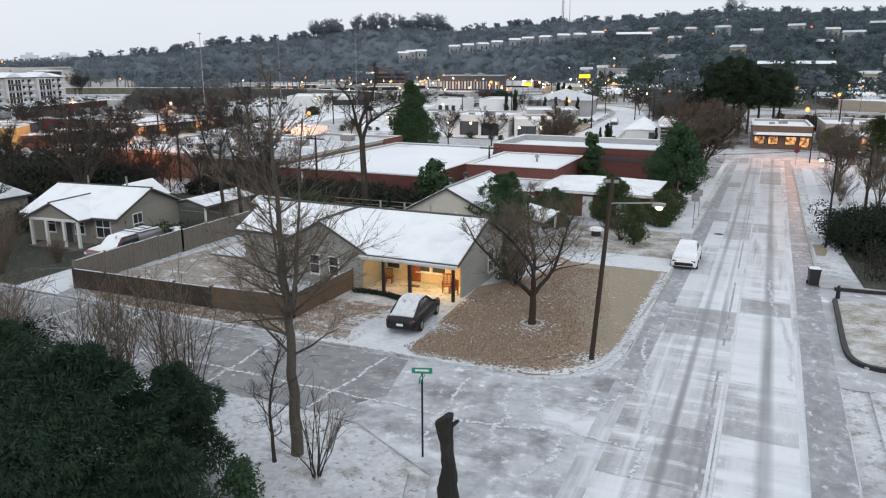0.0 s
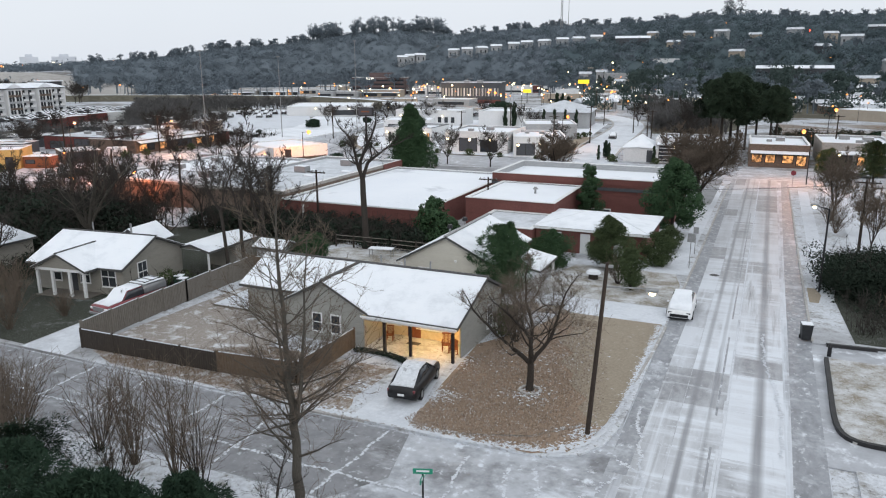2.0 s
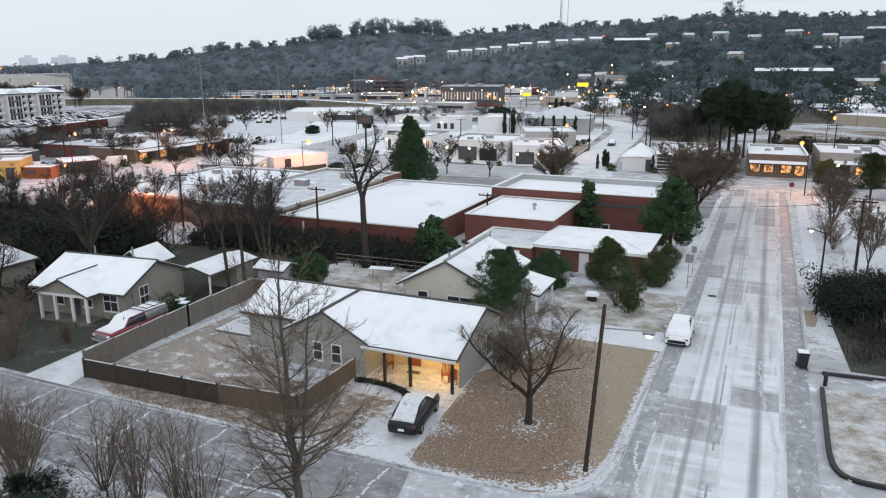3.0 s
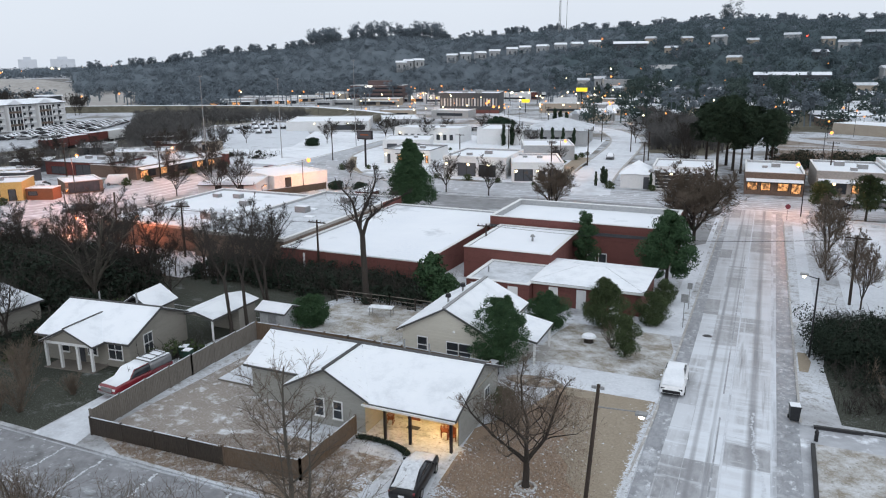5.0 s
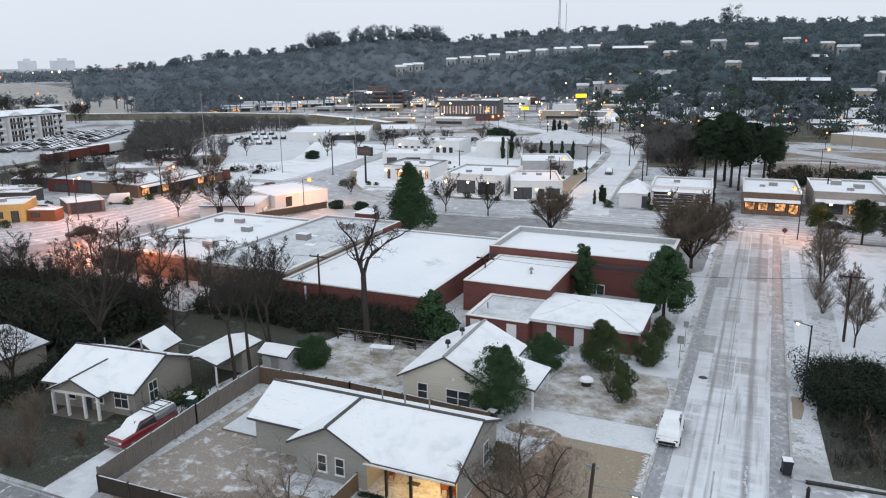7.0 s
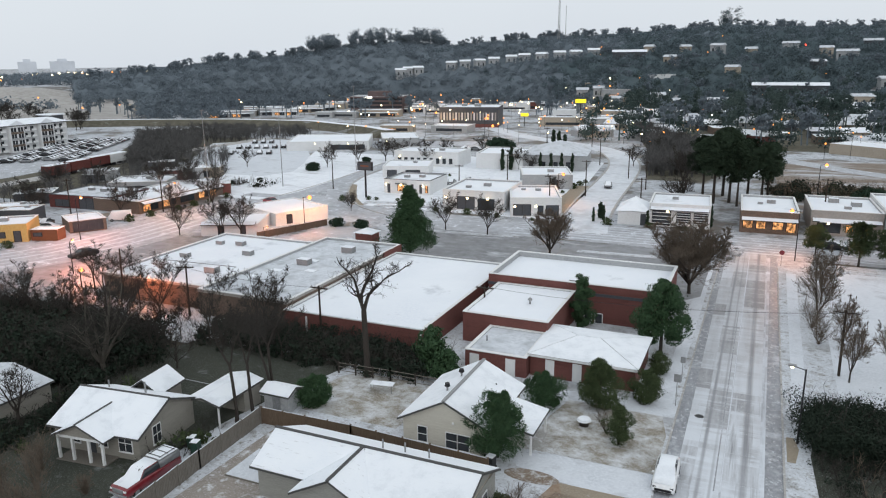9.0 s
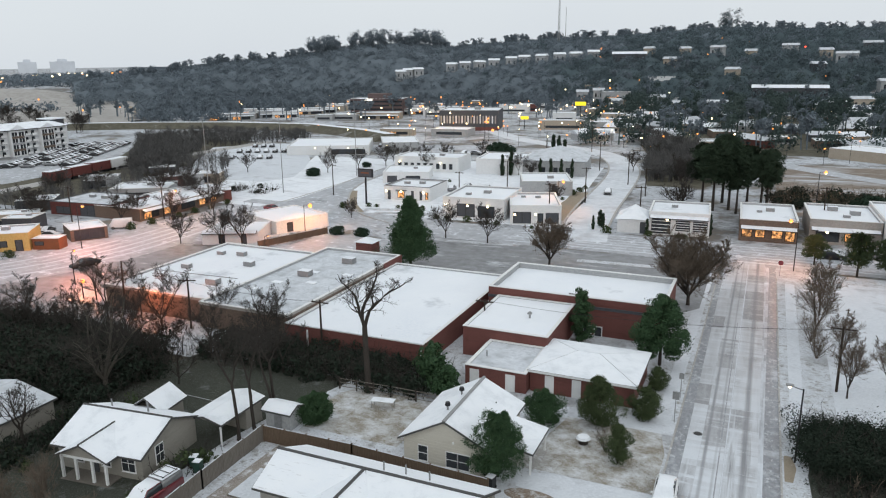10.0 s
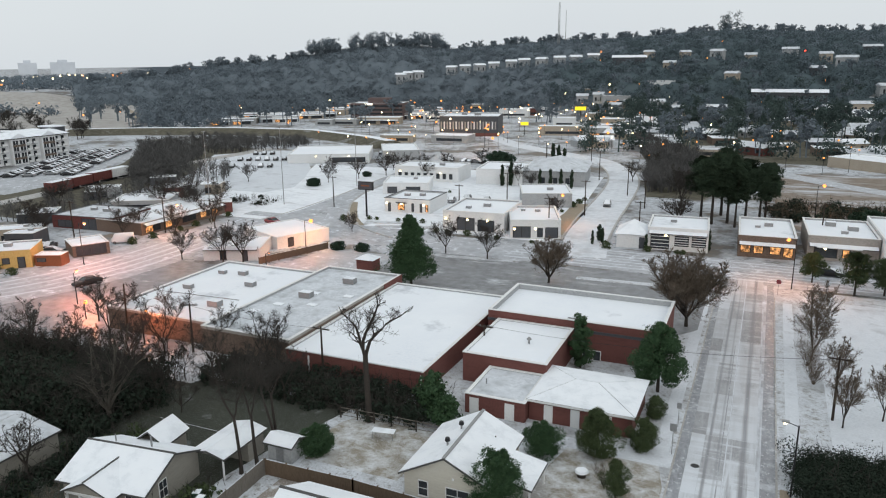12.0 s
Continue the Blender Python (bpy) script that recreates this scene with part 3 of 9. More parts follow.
def ribbon(name, pts, half, up, material, label, category="road", skirt=0.0):
    """A strip along a line of places."""
    fine = []
    for (x0, y0), (x1, y1) in zip(pts, pts[1:]):
        k = max(1, int(math.hypot(x1 - x0, y1 - y0) / 5))
        fine += [(x0 + (x1 - x0) * i / k, y0 + (y1 - y0) * i / k) for i in range(k)]
    fine.append(pts[-1])
    for _ in range(6 if len(pts) > 2 else 0):
        fine = [fine[0]] + [((a[0] + 2 * b[0] + c[0]) / 4, (a[1] + 2 * b[1] + c[1]) / 4) for a, b, c in zip(fine, fine[1:], fine[2:])] + [fine[-1]]
    verts, faces = [], []
    for i, (x, y) in enumerate(fine):
        a, b = fine[max(0, i - 1)], fine[min(len(fine) - 1, i + 1)]
        d = Vector((b[0] - a[0], b[1] - a[1])).normalized()
        for s in (-1, -0.33, 0.33, 1):
            px, py = x + s * half * d.y, y - s * half * d.x
            verts.append((px, py, ground(px, py) + up))
    for i in range(len(fine) - 1):
        for k in range(3):
            faces.append((4 * i + k, 4 * i + k + 1, 4 * i + k + 5, 4 * i + k + 4))
    if skirt:
        for side in (0, 3):
            base = len(verts)
            verts += [(verts[4 * i + side][0], verts[4 * i + side][1], verts[4 * i + side][2] - skirt) for i in range(len(fine))]
            for i in range(len(fine) - 1):
                faces.append((4 * i + side, 4 * i + 4 + side, base + i + 1, base + i))
    ob = link_mesh(name, verts, faces, material)
    return tagged(ob, label, category, kind="structure")


def kerb(name, pts, material=None, high=0.14, wide=0.16, label="snow-edged concrete kerb"):
    return ribbon(name, pts, wide / 2, high, material or concrete, label, "kerb", skirt=high + 0.05)


road_white = overlay(paint("packed_snow_road", [(0.62, 0.65, 0.70), (0.50, 0.53, 0.58), (0.68, 0.71, 0.76)], 0.7, 0.6, 0.08, 0.05), "noise", (0.42, 0.43, 0.46), 0.10, 0.54, 0.74)
side_wet = overlay(overlay(overlay(paint("wet_side_street", [(0.19, 0.195, 0.21), (0.145, 0.15, 0.16), (0.25, 0.255, 0.275)], 0.5, 1.6, 0.2, 0.08, spec=0.4), "noise", (0.10, 0.10, 0.105), 0.5, 0.54, 0.68), "noise", (0.58, 0.61, 0.66), 0.18, 0.54, 0.68, (0.6, 1.3, 1), detail=9), "noise", (0.56, 0.59, 0.64), 2.4, 0.58, 0.68, detail=9)
ground_sheet()
STREET_L, STREET_R = -4.75, 3.6
ROAD = sheet("road", [(-60, STREET_L - 0.05, STREET_R + 0.05), (128, STREET_L - 0.05, STREET_R + 0.05)], 0.025, road_ice, "icy concrete street with snow streaks and tyre tracks", "road")
sheet("road_edge_east", [(-60, 1.95, STREET_R), (128, 2.6, STREET_R)], 0.032, road_edge, "dark wet asphalt strip along the kerb, dotted with snow", "road")
sheet("road_edge_west", [(27, STREET_L, -3.9), (50, STREET_L, -3.7), (128, STREET_L, -4.1)], 0.032, road_edge, "dark wet asphalt strip along the kerb, dotted with snow", "road")
def road_slabs():
    """The street's slabs, lane by lane, each its own piece."""
    y, rng_ = 6.0, random.Random(17)
    while y < 127:
        ln = rng_.uniform(3.6, 5.4)
        for x0, x1 in ((STREET_L + 0.75, -2.55), (-2.52, -0.62), (-0.48, 1.98)):
            y1 = y + ln - 0.03
            cuts = sorted([y, y1] + [k[0] for k in KNOTS if y < k[0] < y1])
            verts = [(x, c, ground(x, c) + 0.031) for c in cuts for x in (x0, x1)]
            ob = link_mesh("slab", verts, [(2 * i, 2 * i + 1, 2 * i + 3, 2 * i + 2) for i in range(len(cuts) - 1)], slab_mat, ROAD)
        y += ln


ribbon("seam", [(-0.55, -50), (-0.55, 128)], 0.045, 0.036, drive_snow, "snow-filled seam along the middle of the street", "road seam")
ribbon("seam_east", [(-0.95, 20), (-1.0, 96)], 0.05, 0.037, road_edge, "dark tar seam beside the middle of the street", "road seam")
sheet("side_street", [(20.6, -140, STREET_L), (26.6, -140, STREET_L)], 0.03, side_ice, "icy side street with cracked wet patches", "road")
sheet("side_street_wet", [(20.7, -140, -14.2), (23, -140, -12.6), (26.5, -140, -13.4)], 0.034, side_wet, "dark wet stretch of the side street", "road")
sheet("corner_apron", [(12.0, -7.6, STREET_L), (16, -7.9, STREET_L), (18.5, -8.6, STREET_L), (20.6, -12.5, STREET_L)], 0.029, side_ice, "icy rounded street corner", "road")
sheet("corner_apron_north", [(26.6, -12.8, STREET_L), (28.0, -6.2, STREET_L), (31.0, -4.8, STREET_L)], 0.029, side_ice, "icy rounded street corner", "road")
JOINTS = []
for xa, xb in ((-14.9, -14.4), (-19.8, -20.2), (-24.0, -23.6), (-28.4, -28.6), (-32.3, -32.6), (-35.9, -35.7), (-41, -41.2)):
    JOINTS.append(((xa, 20.8), ((xa + xb) / 2 + 0.1, 23.5), (xb, 26.4)))
CRACKS = (((-8.4, 25.9), (-8.2, 24.6), (-7.7, 23.1), (-7.9, 22.2), (-7.5, 21.2)), ((-7.4, 26.0), (-6.9, 24.6), (-6.55, 23.5), (-6.2, 23.2)), ((-4.3, 26.7), (-4.7, 25.5), (-5.2, 24.7), (-5.7, 23.2), (-4.8, 22.9), (-2.9, 22.8)), ((-9.9, 22.3), (-7.8, 22.4), (-6.3, 22.8), (-5.7, 23.1)), ((-4.95, 28.5), (-3.45, 27.4)), ((0.86, 47.4), (1.1, 41.8), (1.6, 38.3), (1.9, 34.8), (1.8, 31.0)), ((-5.6, 23.2), (-5.4, 21.4), (-5.9, 19.5)), ((-3.9, 30.6), (-3.65, 28.9), (-3.2, 26.7), (-2.9, 24.2), (-2.8, 22.0), (-2.9, 17.0)))
crack_rng = random.Random(91)


def crack(line_, wide, up=0.044, label="jagged crack in the street filled with snow"):
    """Ragged crumbs of snow packed along a line of places."""
    V, F = [], []
    for (xa, ya), (xb, yb) in zip(line_, line_[1:]):
        L = math.hypot(xb - xa, yb - ya)
        for i in range(int(L * 26)):
            t = crack_rng.random()
            wave = 0.05 * math.sin(t * L * 2.1 + xa) + 0.03 * math.sin(t * L * 5.3)
            x, y = xa + (xb - xa) * t - (yb - ya) / L * wave + crack_rng.gauss(0, wide * 0.55), ya + (yb - ya) * t + (xb - xa) / L * wave + crack_rng.gauss(0, wide * 0.55)
            r, k, n = crack_rng.uniform(0.02, 0.075), len(V), crack_rng.randint(5, 7)
            z = ground(x, y) + up + crack_rng.random() * 0.004
            for j in range(n):
                a = 6.283 * j / n
                q = r * crack_rng.uniform(0.6, 1.3)
                V.append((x + math.cos(a) * q, y + math.sin(a) * q, z))
            F.append(tuple(range(k, k + n)))
    tagged(link_mesh("crack", V, F, drive_snow), label, "road seam", kind="structure")


for line_ in CRACKS:
    crack(line_, 0.075)
for line_ in JOINTS:
    crack(line_, 0.06, 0.042, "snow-filled joint across the side street")
for line_ in (((-60, 23.4), (-30, 22.7), (-10, 22.4)), ((-10.3, 25.9), (-9.9, 20.8)), ((-4.4, 33.5), (-4.1, 31.0), (-3.9, 30.6))):
    crack(line_, 0.06)
ribbon("seam_snow", [(-0.62, 36), (-0.83, 30), (-0.72, 23), (-0.75, 8)], 0.06, 0.0385, drive_snow, "ridge of snow beside the middle seam", "road seam")
# raised blocks
sheet("block_west", [(26.7, -140, -11.2), (26.95, -140, -7.4), (27.7, -140, -6.0), (29.0, -140, -5.2), (31.0, -140, -4.86), (33, -140, -4.8), (50, -104, -4.8), (58, -90, -4.8), (62, -66, -4.8), (122, -62, -4.8)], 0.12, snow_ground, "snow-dusted house lots behind the kerb", "ground", 0.2)
sheet("block_south", [(-40, -140, -8.2), (12.0, -140, -8.2), (16, -140, -8.5), (18.3, -140, -9.3), (19.6, -140, -11.0), (20.5, -140, -14.0)], 0.12, snow_ground, "snowy corner lot with shrubs and trees", "ground", 0.2)
sheet("block_east", [(46.8, 3.66, 90), (126, 3.66, 90)], 0.12, snow_ground, "snow-dusted lots across the street", "ground", 0.2)
sheet("block_east_near", [(-40, 4.6, 60), (31, 4.6, 60)], 0.12, snow_ground, "snowy lot beside the street", "ground", 0.2)
kerb("kerb_west", [(-20.0, 26.55), (-12.0, 26.5), (-9.0, 26.6), (-6.6, 27.1), (-5.4, 28.6), (-4.85, 31), (-4.8, 46)], high=0.135)
kerb("kerb_west_far", [(-4.8, 50), (-4.8, 122)], high=0.135)
kerb("kerb_east_far", [(3.68, 47), (3.68, 121)], high=0.135)
# lawn of the corner house
sheet("leaf_lawn", [(26.95, -13.6, -7.9), (27.7, -14.6, -6.5), (29.0, -13.9, -5.9), (31, -14.1, -5.5), (38, -14.6, -5.2), (42, -12.5, -5.1), (46.2, -11.5, -5.05)], 0.135, leaf_lawn, "brown fallen leaves over the corner lawn, a little snow between", "lawn")
sheet("dormant_lawn", [(30.5, -6.0, -5.6), (32, -7.1, -5.4), (33.1, -6.9, -5.3), (34.5, -8.1, -5.25), (36, -8.3, -5.2), (37.4, -9.4, -5.2), (39, -9.0, -5.2), (40.6, -10.3, -5.15), (43, -10.0, -5.15), (46.3, -11.2, -5.05)], 0.142, tan_lawn, "tan dormant grass beside the driveway", "lawn")
sheet("leaf_strip", [(26.9, -32.0, -17.0), (27.9, -34.5, -17.2), (28.6, -34.6, -17.5), (32.6, -26.2, -17.2)], 0.135, strip_mat, "strip of leaf litter along the fence", "lawn")
sheet("fenced_yard", [(28.3, -35.4, -25.9), (33.5, -35.2, -25.6), (46.5, -35.0, -26.0)], 0.138, yard_tan, "thin snow over the bare fenced yard", "lawn")
sheet("front_driveway", [(26.9, -16.6, -13.7), (29.0, -16.5, -14.0), (33.6, -16.7, -14.8)], 0.139, drive_snow, "snow-covered front driveway", "driveway")
sheet("side_driveway", [(46.2, -10.0, -4.9), (47.3, -14.8, -4.9), (49.3, -15.5, -4.9), (50.2, -12.5, -4.9)], 0.139, drive_snow, "snow-covered driveway that opens to the street", "driveway")
sheet("neighbour_driveway", [(26.7, -38.9, -35.3), (29, -39.0, -35.9), (33, -39.3, -36.3), (38, -39.5, -36.2), (43, -39.4, -36.2)], 0.139, drive_snow, "snowy driveway beside the fence", "driveway")
sheet("neighbour_yard", [(27, -112, -39.0), (31, -112, -39.2), (38, -112, -39.6), (44.0, -108, -39.6), (49.9, -104, -38.8)], 0.134, frost_grass, "dark frosted grass of the neighbour's yard", "lawn")
sheet("back_yard", [(49.0, -36.4, -25.8), (56.6, -36.0, -25.6), (58.5, -35.0, -25.6)], 0.134, yard_snow, "snow-flecked back yard", "lawn")
sheet("wood_floor", [(42.0, -110, -56.5), (46, -110, -54), (50.0, -110, -53), (57, -100, -53), (58, -98, -56)], 0.13, forest_litter, "dark leaf litter under the wood edge", "ground")
sheet("rear_lot", [(50, -58, -38.6), (60, -56, -36.6)], 0.134, frost_grass, "frosted rear yard with leaf litter", "lawn")
sheet("side_lawn", [(50.3, -15.2, -5.1), (57, -14.8, -5.1), (61.5, -14.0, -6.0)], 0.134, yard_snow, "snow-flecked tan lawn with shrubs", "lawn")
sheet("annex_drive", [(60.8, -14.6, -4.9), (62.2, -20.0, -4.9), (63.8, -8.0, -4.9)], 0.141, drive_snow, "snowy drive beside the brick annex", "driveway")
sheet("pavement_west", [(63.8, -6.7, -5.4), (120, -6.9, -5.4)], 0.14, drive_snow, "snow-covered pavement along the street", "pavement")
sheet("pavement_east", [(60, 4.5, 5.7), (84, 4.6, 5.9), (118, 4.8, 6.1)], 0.14, drive_snow, "snow-covered pavement along the street", "pavement")
sheet("brown_verge", [(56.5, 3.9, 4.5), (59, 3.9, 4.8), (61, 3.9, 4.5)], 0.143, tan_lawn, "tan grass verge", "lawn")
# east side entry with black kerbs
sheet("entry_drive", [(31, 3.6, 60), (46.8, 3.6, 60)], 0.028, street_snow, "snowy entry drive off the street", "driveway")
sheet("entry_island", [(33.6, 4.8, 9.5), (34.0, 4.4, 9.5), (34.8, 4.2, 9.6), (38.0, 4.2, 9.6), (44.3, 4.3, 9.8)], 0.14, yard_snow, "tan grass island with thin snow", "lawn", 0.2)
kerb("black_kerb", [(9.6, 33.6), (8.0, 33.6), (7.0, 33.6), (6.2, 33.58), (5.6, 33.55), (5.1, 33.5), (4.7, 33.5), (4.4, 33.7), (4.2, 34.1), (4.12, 34.6), (4.1, 35.2), (4.1, 36.0), (4.12, 37.0), (4.15, 38.3), (4.2, 40.0), (4.24, 42.0), (4.26, 44.2)], black_curb, 0.22, 0.22, "black-painted kerb round the grass island")
kerb("black_kerb_rear", [(4.4, 46.7), (14, 47.6), (30, 48.5)], black_curb, 0.22, 0.22, "black-painted kerb along the drive")
# streets beyond
sheet("main_street", [(127.5, -46, 95), (142.8, -46, 95)], 0.03, street_snow, "slushy main street with tyre tracks", "road")
for k in range(7):
    yy = 129.5 + k * 1.9
    ribbon("tyre_track", [(-44, yy), (90, yy + 0.6)], 0.28, 0.04, road_ice if k % 2 else drive_snow, "tyre track in the slush of the main street", "road mark")
ribbon("curve_road", [(-30, 134), (-33, 150), (-34.2, 168), (-35.4, 195), (-37.4, 220), (-41.6, 243), (-50, 265), (-60, 279), (-78, 293), (-100, 312), (-128, 350), (-155, 410), (-172, 455)], 4.6, 0.06, road_white, "snowy road that bends away towards the town")
ribbon("west_street", [(-150, 20), (-122, 56), (-110, 74), (-106, 86), (-107, 102), (-109, 120), (-109, 142), (-108, 166), (-110, 192), (-112, 214), (-116, 240), (-122, 275)], 8.5, 0.04, street_snow, "wide slushy street with tyre tracks")
ribbon("link_street", [(-108, 146), (-84, 138), (-64, 133), (-46, 134)], 7.0, 0.045, street_snow, "slushy street between the shops")
sheet("store_lot", [(97, -44, -8), (100, -62, -6), (118, -62, -6), (126.5, -58, -6)], 0.15, lot_dark, "wet parking lot with thin snow", "parking lot")
sheet("lamp_lot", [(103, -80, -62.5), (121, -78, -62.5)], 0.155, street_snow, "snowy parking lot under an amber lamp", "parking lot")
sheet("west_lot", [(60, -104, -64), (68, -103, -64), (69.4, -102, -79.2), (86, -100, -79.2), (102, -100, -79.2)], 0.036, lot_dark, "wet lot beside the long store", "parking lot")
sheet("east_lot", [(70, 8.5, 60), (121, 9.0, 60)], 0.15, drive_snow, "snow-covered parking lot across the street", "parking lot")
sheet("north_lot", [(168, -154, -130), (179, -166, -127), (195, -179, -134), (215, -192, -145), (235, -205, -160), (257, -190, -178)], 0.07, drive_snow, "snow-covered car park", "parking lot")
sheet("brown_field", [(172, 8, 70), (200, 4, 90), (262, 2, 110)], 0.05, brown_field, "brown field with streaks of thin snow", "field")
ribbon("field_road", [(4, 262), (24, 236), (60, 208), (100, 190)], 4.0, 0.09, street_snow, "slushy road across the brown field")
for s in (-1, 1):
    kerb("curve_kerb", [(-32.4 + s * 4.8, 146), (-33 + s * 4.8, 150), (-34.2 + s * 4.8, 168), (-35.4 + s * 4.7, 195), (-37.4 + s * 4.7, 220), (-41.6 + s * 4.8, 243), (-50 + s * 4.8, 264)], concrete, 0.2, 0.5, "snow-banked kerb of the bending road")
sheet("tan_strip", [(150, -43, -37.6), (172, -43, -38.2), (184, -44, -40)], 0.06, tan_lawn, "tan dormant grass between road and shops", "lawn")
sheet("rail_bank", [(118, -200, -158), (150, -205, -166), (175, -206, -172), (200, -218, -178), (235, -244, -196), (262, -256, -206)], 0.05, bank_grass, "dark winter grass beside the rail bed", "bank")
sheet("bluff_floor", [(200, -28, -14), (222, -32, -8), (262, -36, -8), (300, -45, -12), (338, -56, -40)], 0.06, bank_grass, "dark leaf-strewn slope below the woods", "bank")
sheet("street_corner_lot", [(140, -152, -109.2), (152, -152, -106.4), (167, -152, -106.4), (184, -134, -108.4), (205, -140, -110.6), (226, -150, -114)], 0.052, lot_snow, "snow-covered lot beside the bending street", "parking lot")
kerb("lot_kerb", [(-109.2, 140), (-107.2, 146), (-106.3, 152), (-106.2, 160), (-106.4, 167), (-107.3, 176), (-108.4, 184), (-110.6, 205)], concrete, 0.12, 0.3, "low wet kerb along the snowy lot")
ribbon("junction_curve", [(-106.4, 194), (-106.8, 182), (-103.6, 168), (-99.4, 158), (-91.5, 146), (-80, 133), (-68, 130), (-52, 131)], 3.0, 0.055, street_snow, "wet dark lane that curves through the junction")
ribbon("junction_curve", [(-108, 120), (-106, 134), (-98, 141), (-84, 139)], 3.0, 0.052, street_snow, "wet dark turning lane")
sheet("far_lots", [(288, -22, 120), (330, -40, 150), (420, -60, 200), (500, -70, 230)], 0.05, bank_grass, "dark grass lots among the far trees", "ground")
sheet("hedge_floor", [(47.6, 6.0, 40), (58, 5.6, 40), (66, 6.2, 40)], 0.134, frost_grass, "dark frosted ground under the hedge", "ground")
sheet("plaza", [(143, -86.6, -38.5), (157, -95.6, -39), (176, -103, -40), (194, -104, -42), (232, -106, -46)], 0.048, lot_snow, "snowy forecourts between the shops", "parking lot")
for k in range(5):
    ribbon("street_track", [(-126 + k * 2.4, 58), (-115 + k * 2.6, 76), (-111 + k * 2.6, 88), (-112 + k * 2.5, 104), (-114 + k * 2.5, 122), (-113.5 + k * 2.4, 138)], 0.35, 0.05, road_ice if k % 2 else drive_snow, "tyre track in the slush of the wide street", "road mark")
for k, (x0, y0, x1, y1) in enumerate(((-54, 124.4, -40, 126.2), (-27.5, 119.6, -14.5, 120.4), (-40, 139.5, -34, 143.5), (-80, 143.5, -66, 146.5), (8, 123.5, 40, 123.6), (-92, 104, -86, 118), (-84, 146, -72, 149))):
    ribbon("median", [(x0, y0), (x1, y1)], 0.9, 0.17, snow_ground, "kerbed snowy planting strip", "kerb", 0.25)

kerb("junction_kerb", [(-104.3, 193.8), (-104.5, 182), (-102.6, 174), (-100.4, 167), (-98.2, 161.5), (-95.6, 156.4), (-91.4, 149.2), (-86.8, 143), (-82.4, 138.4), (-77.3, 135.4), (-71, 134.4)], concrete, 0.18, 0.45, "kerb that bends round the corner of the forecourts")
sheet("corner_lawn", [(143, -86.2, -82.5), (150, -91.4, -88.4), (157, -95.2, -92.6), (165, -99, -97)], 0.07, tan_lawn, "strip of dormant grass inside the bending kerb", "lawn")
road_slabs()


def snow_fringe():
    """Ragged patches of snow along the lawn's rim, at the pole and the tree, and thinning inwards."""
    rng_ = random.Random(77)
    line = [(-20.0, 26.75), (-12.0, 26.75), (-9.0, 26.85), (-6.9, 27.4), (-5.7, 28.8), (-5.15, 31.0), (-5.1, 46.0)]
    V, F = [], []

    def blob(x, y, r):
        b, n = len(V), rng_.randint(6, 9)
        a0, e = rng_.uniform(0, 6.28), rng_.uniform(0.5, 1.0)
        for k in range(n):
            a = a0 + 6.283 * k / n
            q = r * rng_.uniform(0.55, 1.1)
            px, py = x + math.cos(a) * q, y + math.sin(a) * q * e
            V.append((px, py, ground(px, py) + 0.148 + 0.003 * rng_.random()))
        F.append(tuple(range(b, b + n)))

    for (x0, y0), (x1, y1) in zip(line, line[1:]):
        L = math.hypot(x1 - x0, y1 - y0)
        nx, ny = -(y1 - y0) / L, (x1 - x0) / L
        dense = 80 if y1 < 29.5 else 46
        for _ in range(int(L * dense)):
            t, d = rng_.random(), abs(rng_.gauss(0, 0.42 if y1 < 29.5 else 0.14))
            blob(x0 + (x1 - x0) * t + nx * d, y0 + (y1 - y0) * t + ny * d, max(0.02, rng_.uniform(0.03, 0.15 if y1 < 29.5 else 0.09) * (1.15 - min(1, d))))
    for cx, cy, sp, n in ((-6.1, 29.6, 0.5, 60), (-9.75, 32.4, 0.55, 60), (-14.6, 35.0, 0.5, 50), (-13.9, 30.5, 0.5, 90), (-17.4, 29.5, 0.7, 90), (-11, 38, 2.0, 40), (-13.9, 43.5, 0.9, 60)):
        for _ in range(n * 4):
            blob(cx + rng_.gauss(0, sp), cy + rng_.gauss(0, sp), rng_.uniform(0.02, 0.10))
    tagged(link_mesh("snow_patches", V, F, drive_snow), "ragged patches of snow along the lawn's edge", "snow", kind="stuff")


snow_fringe()


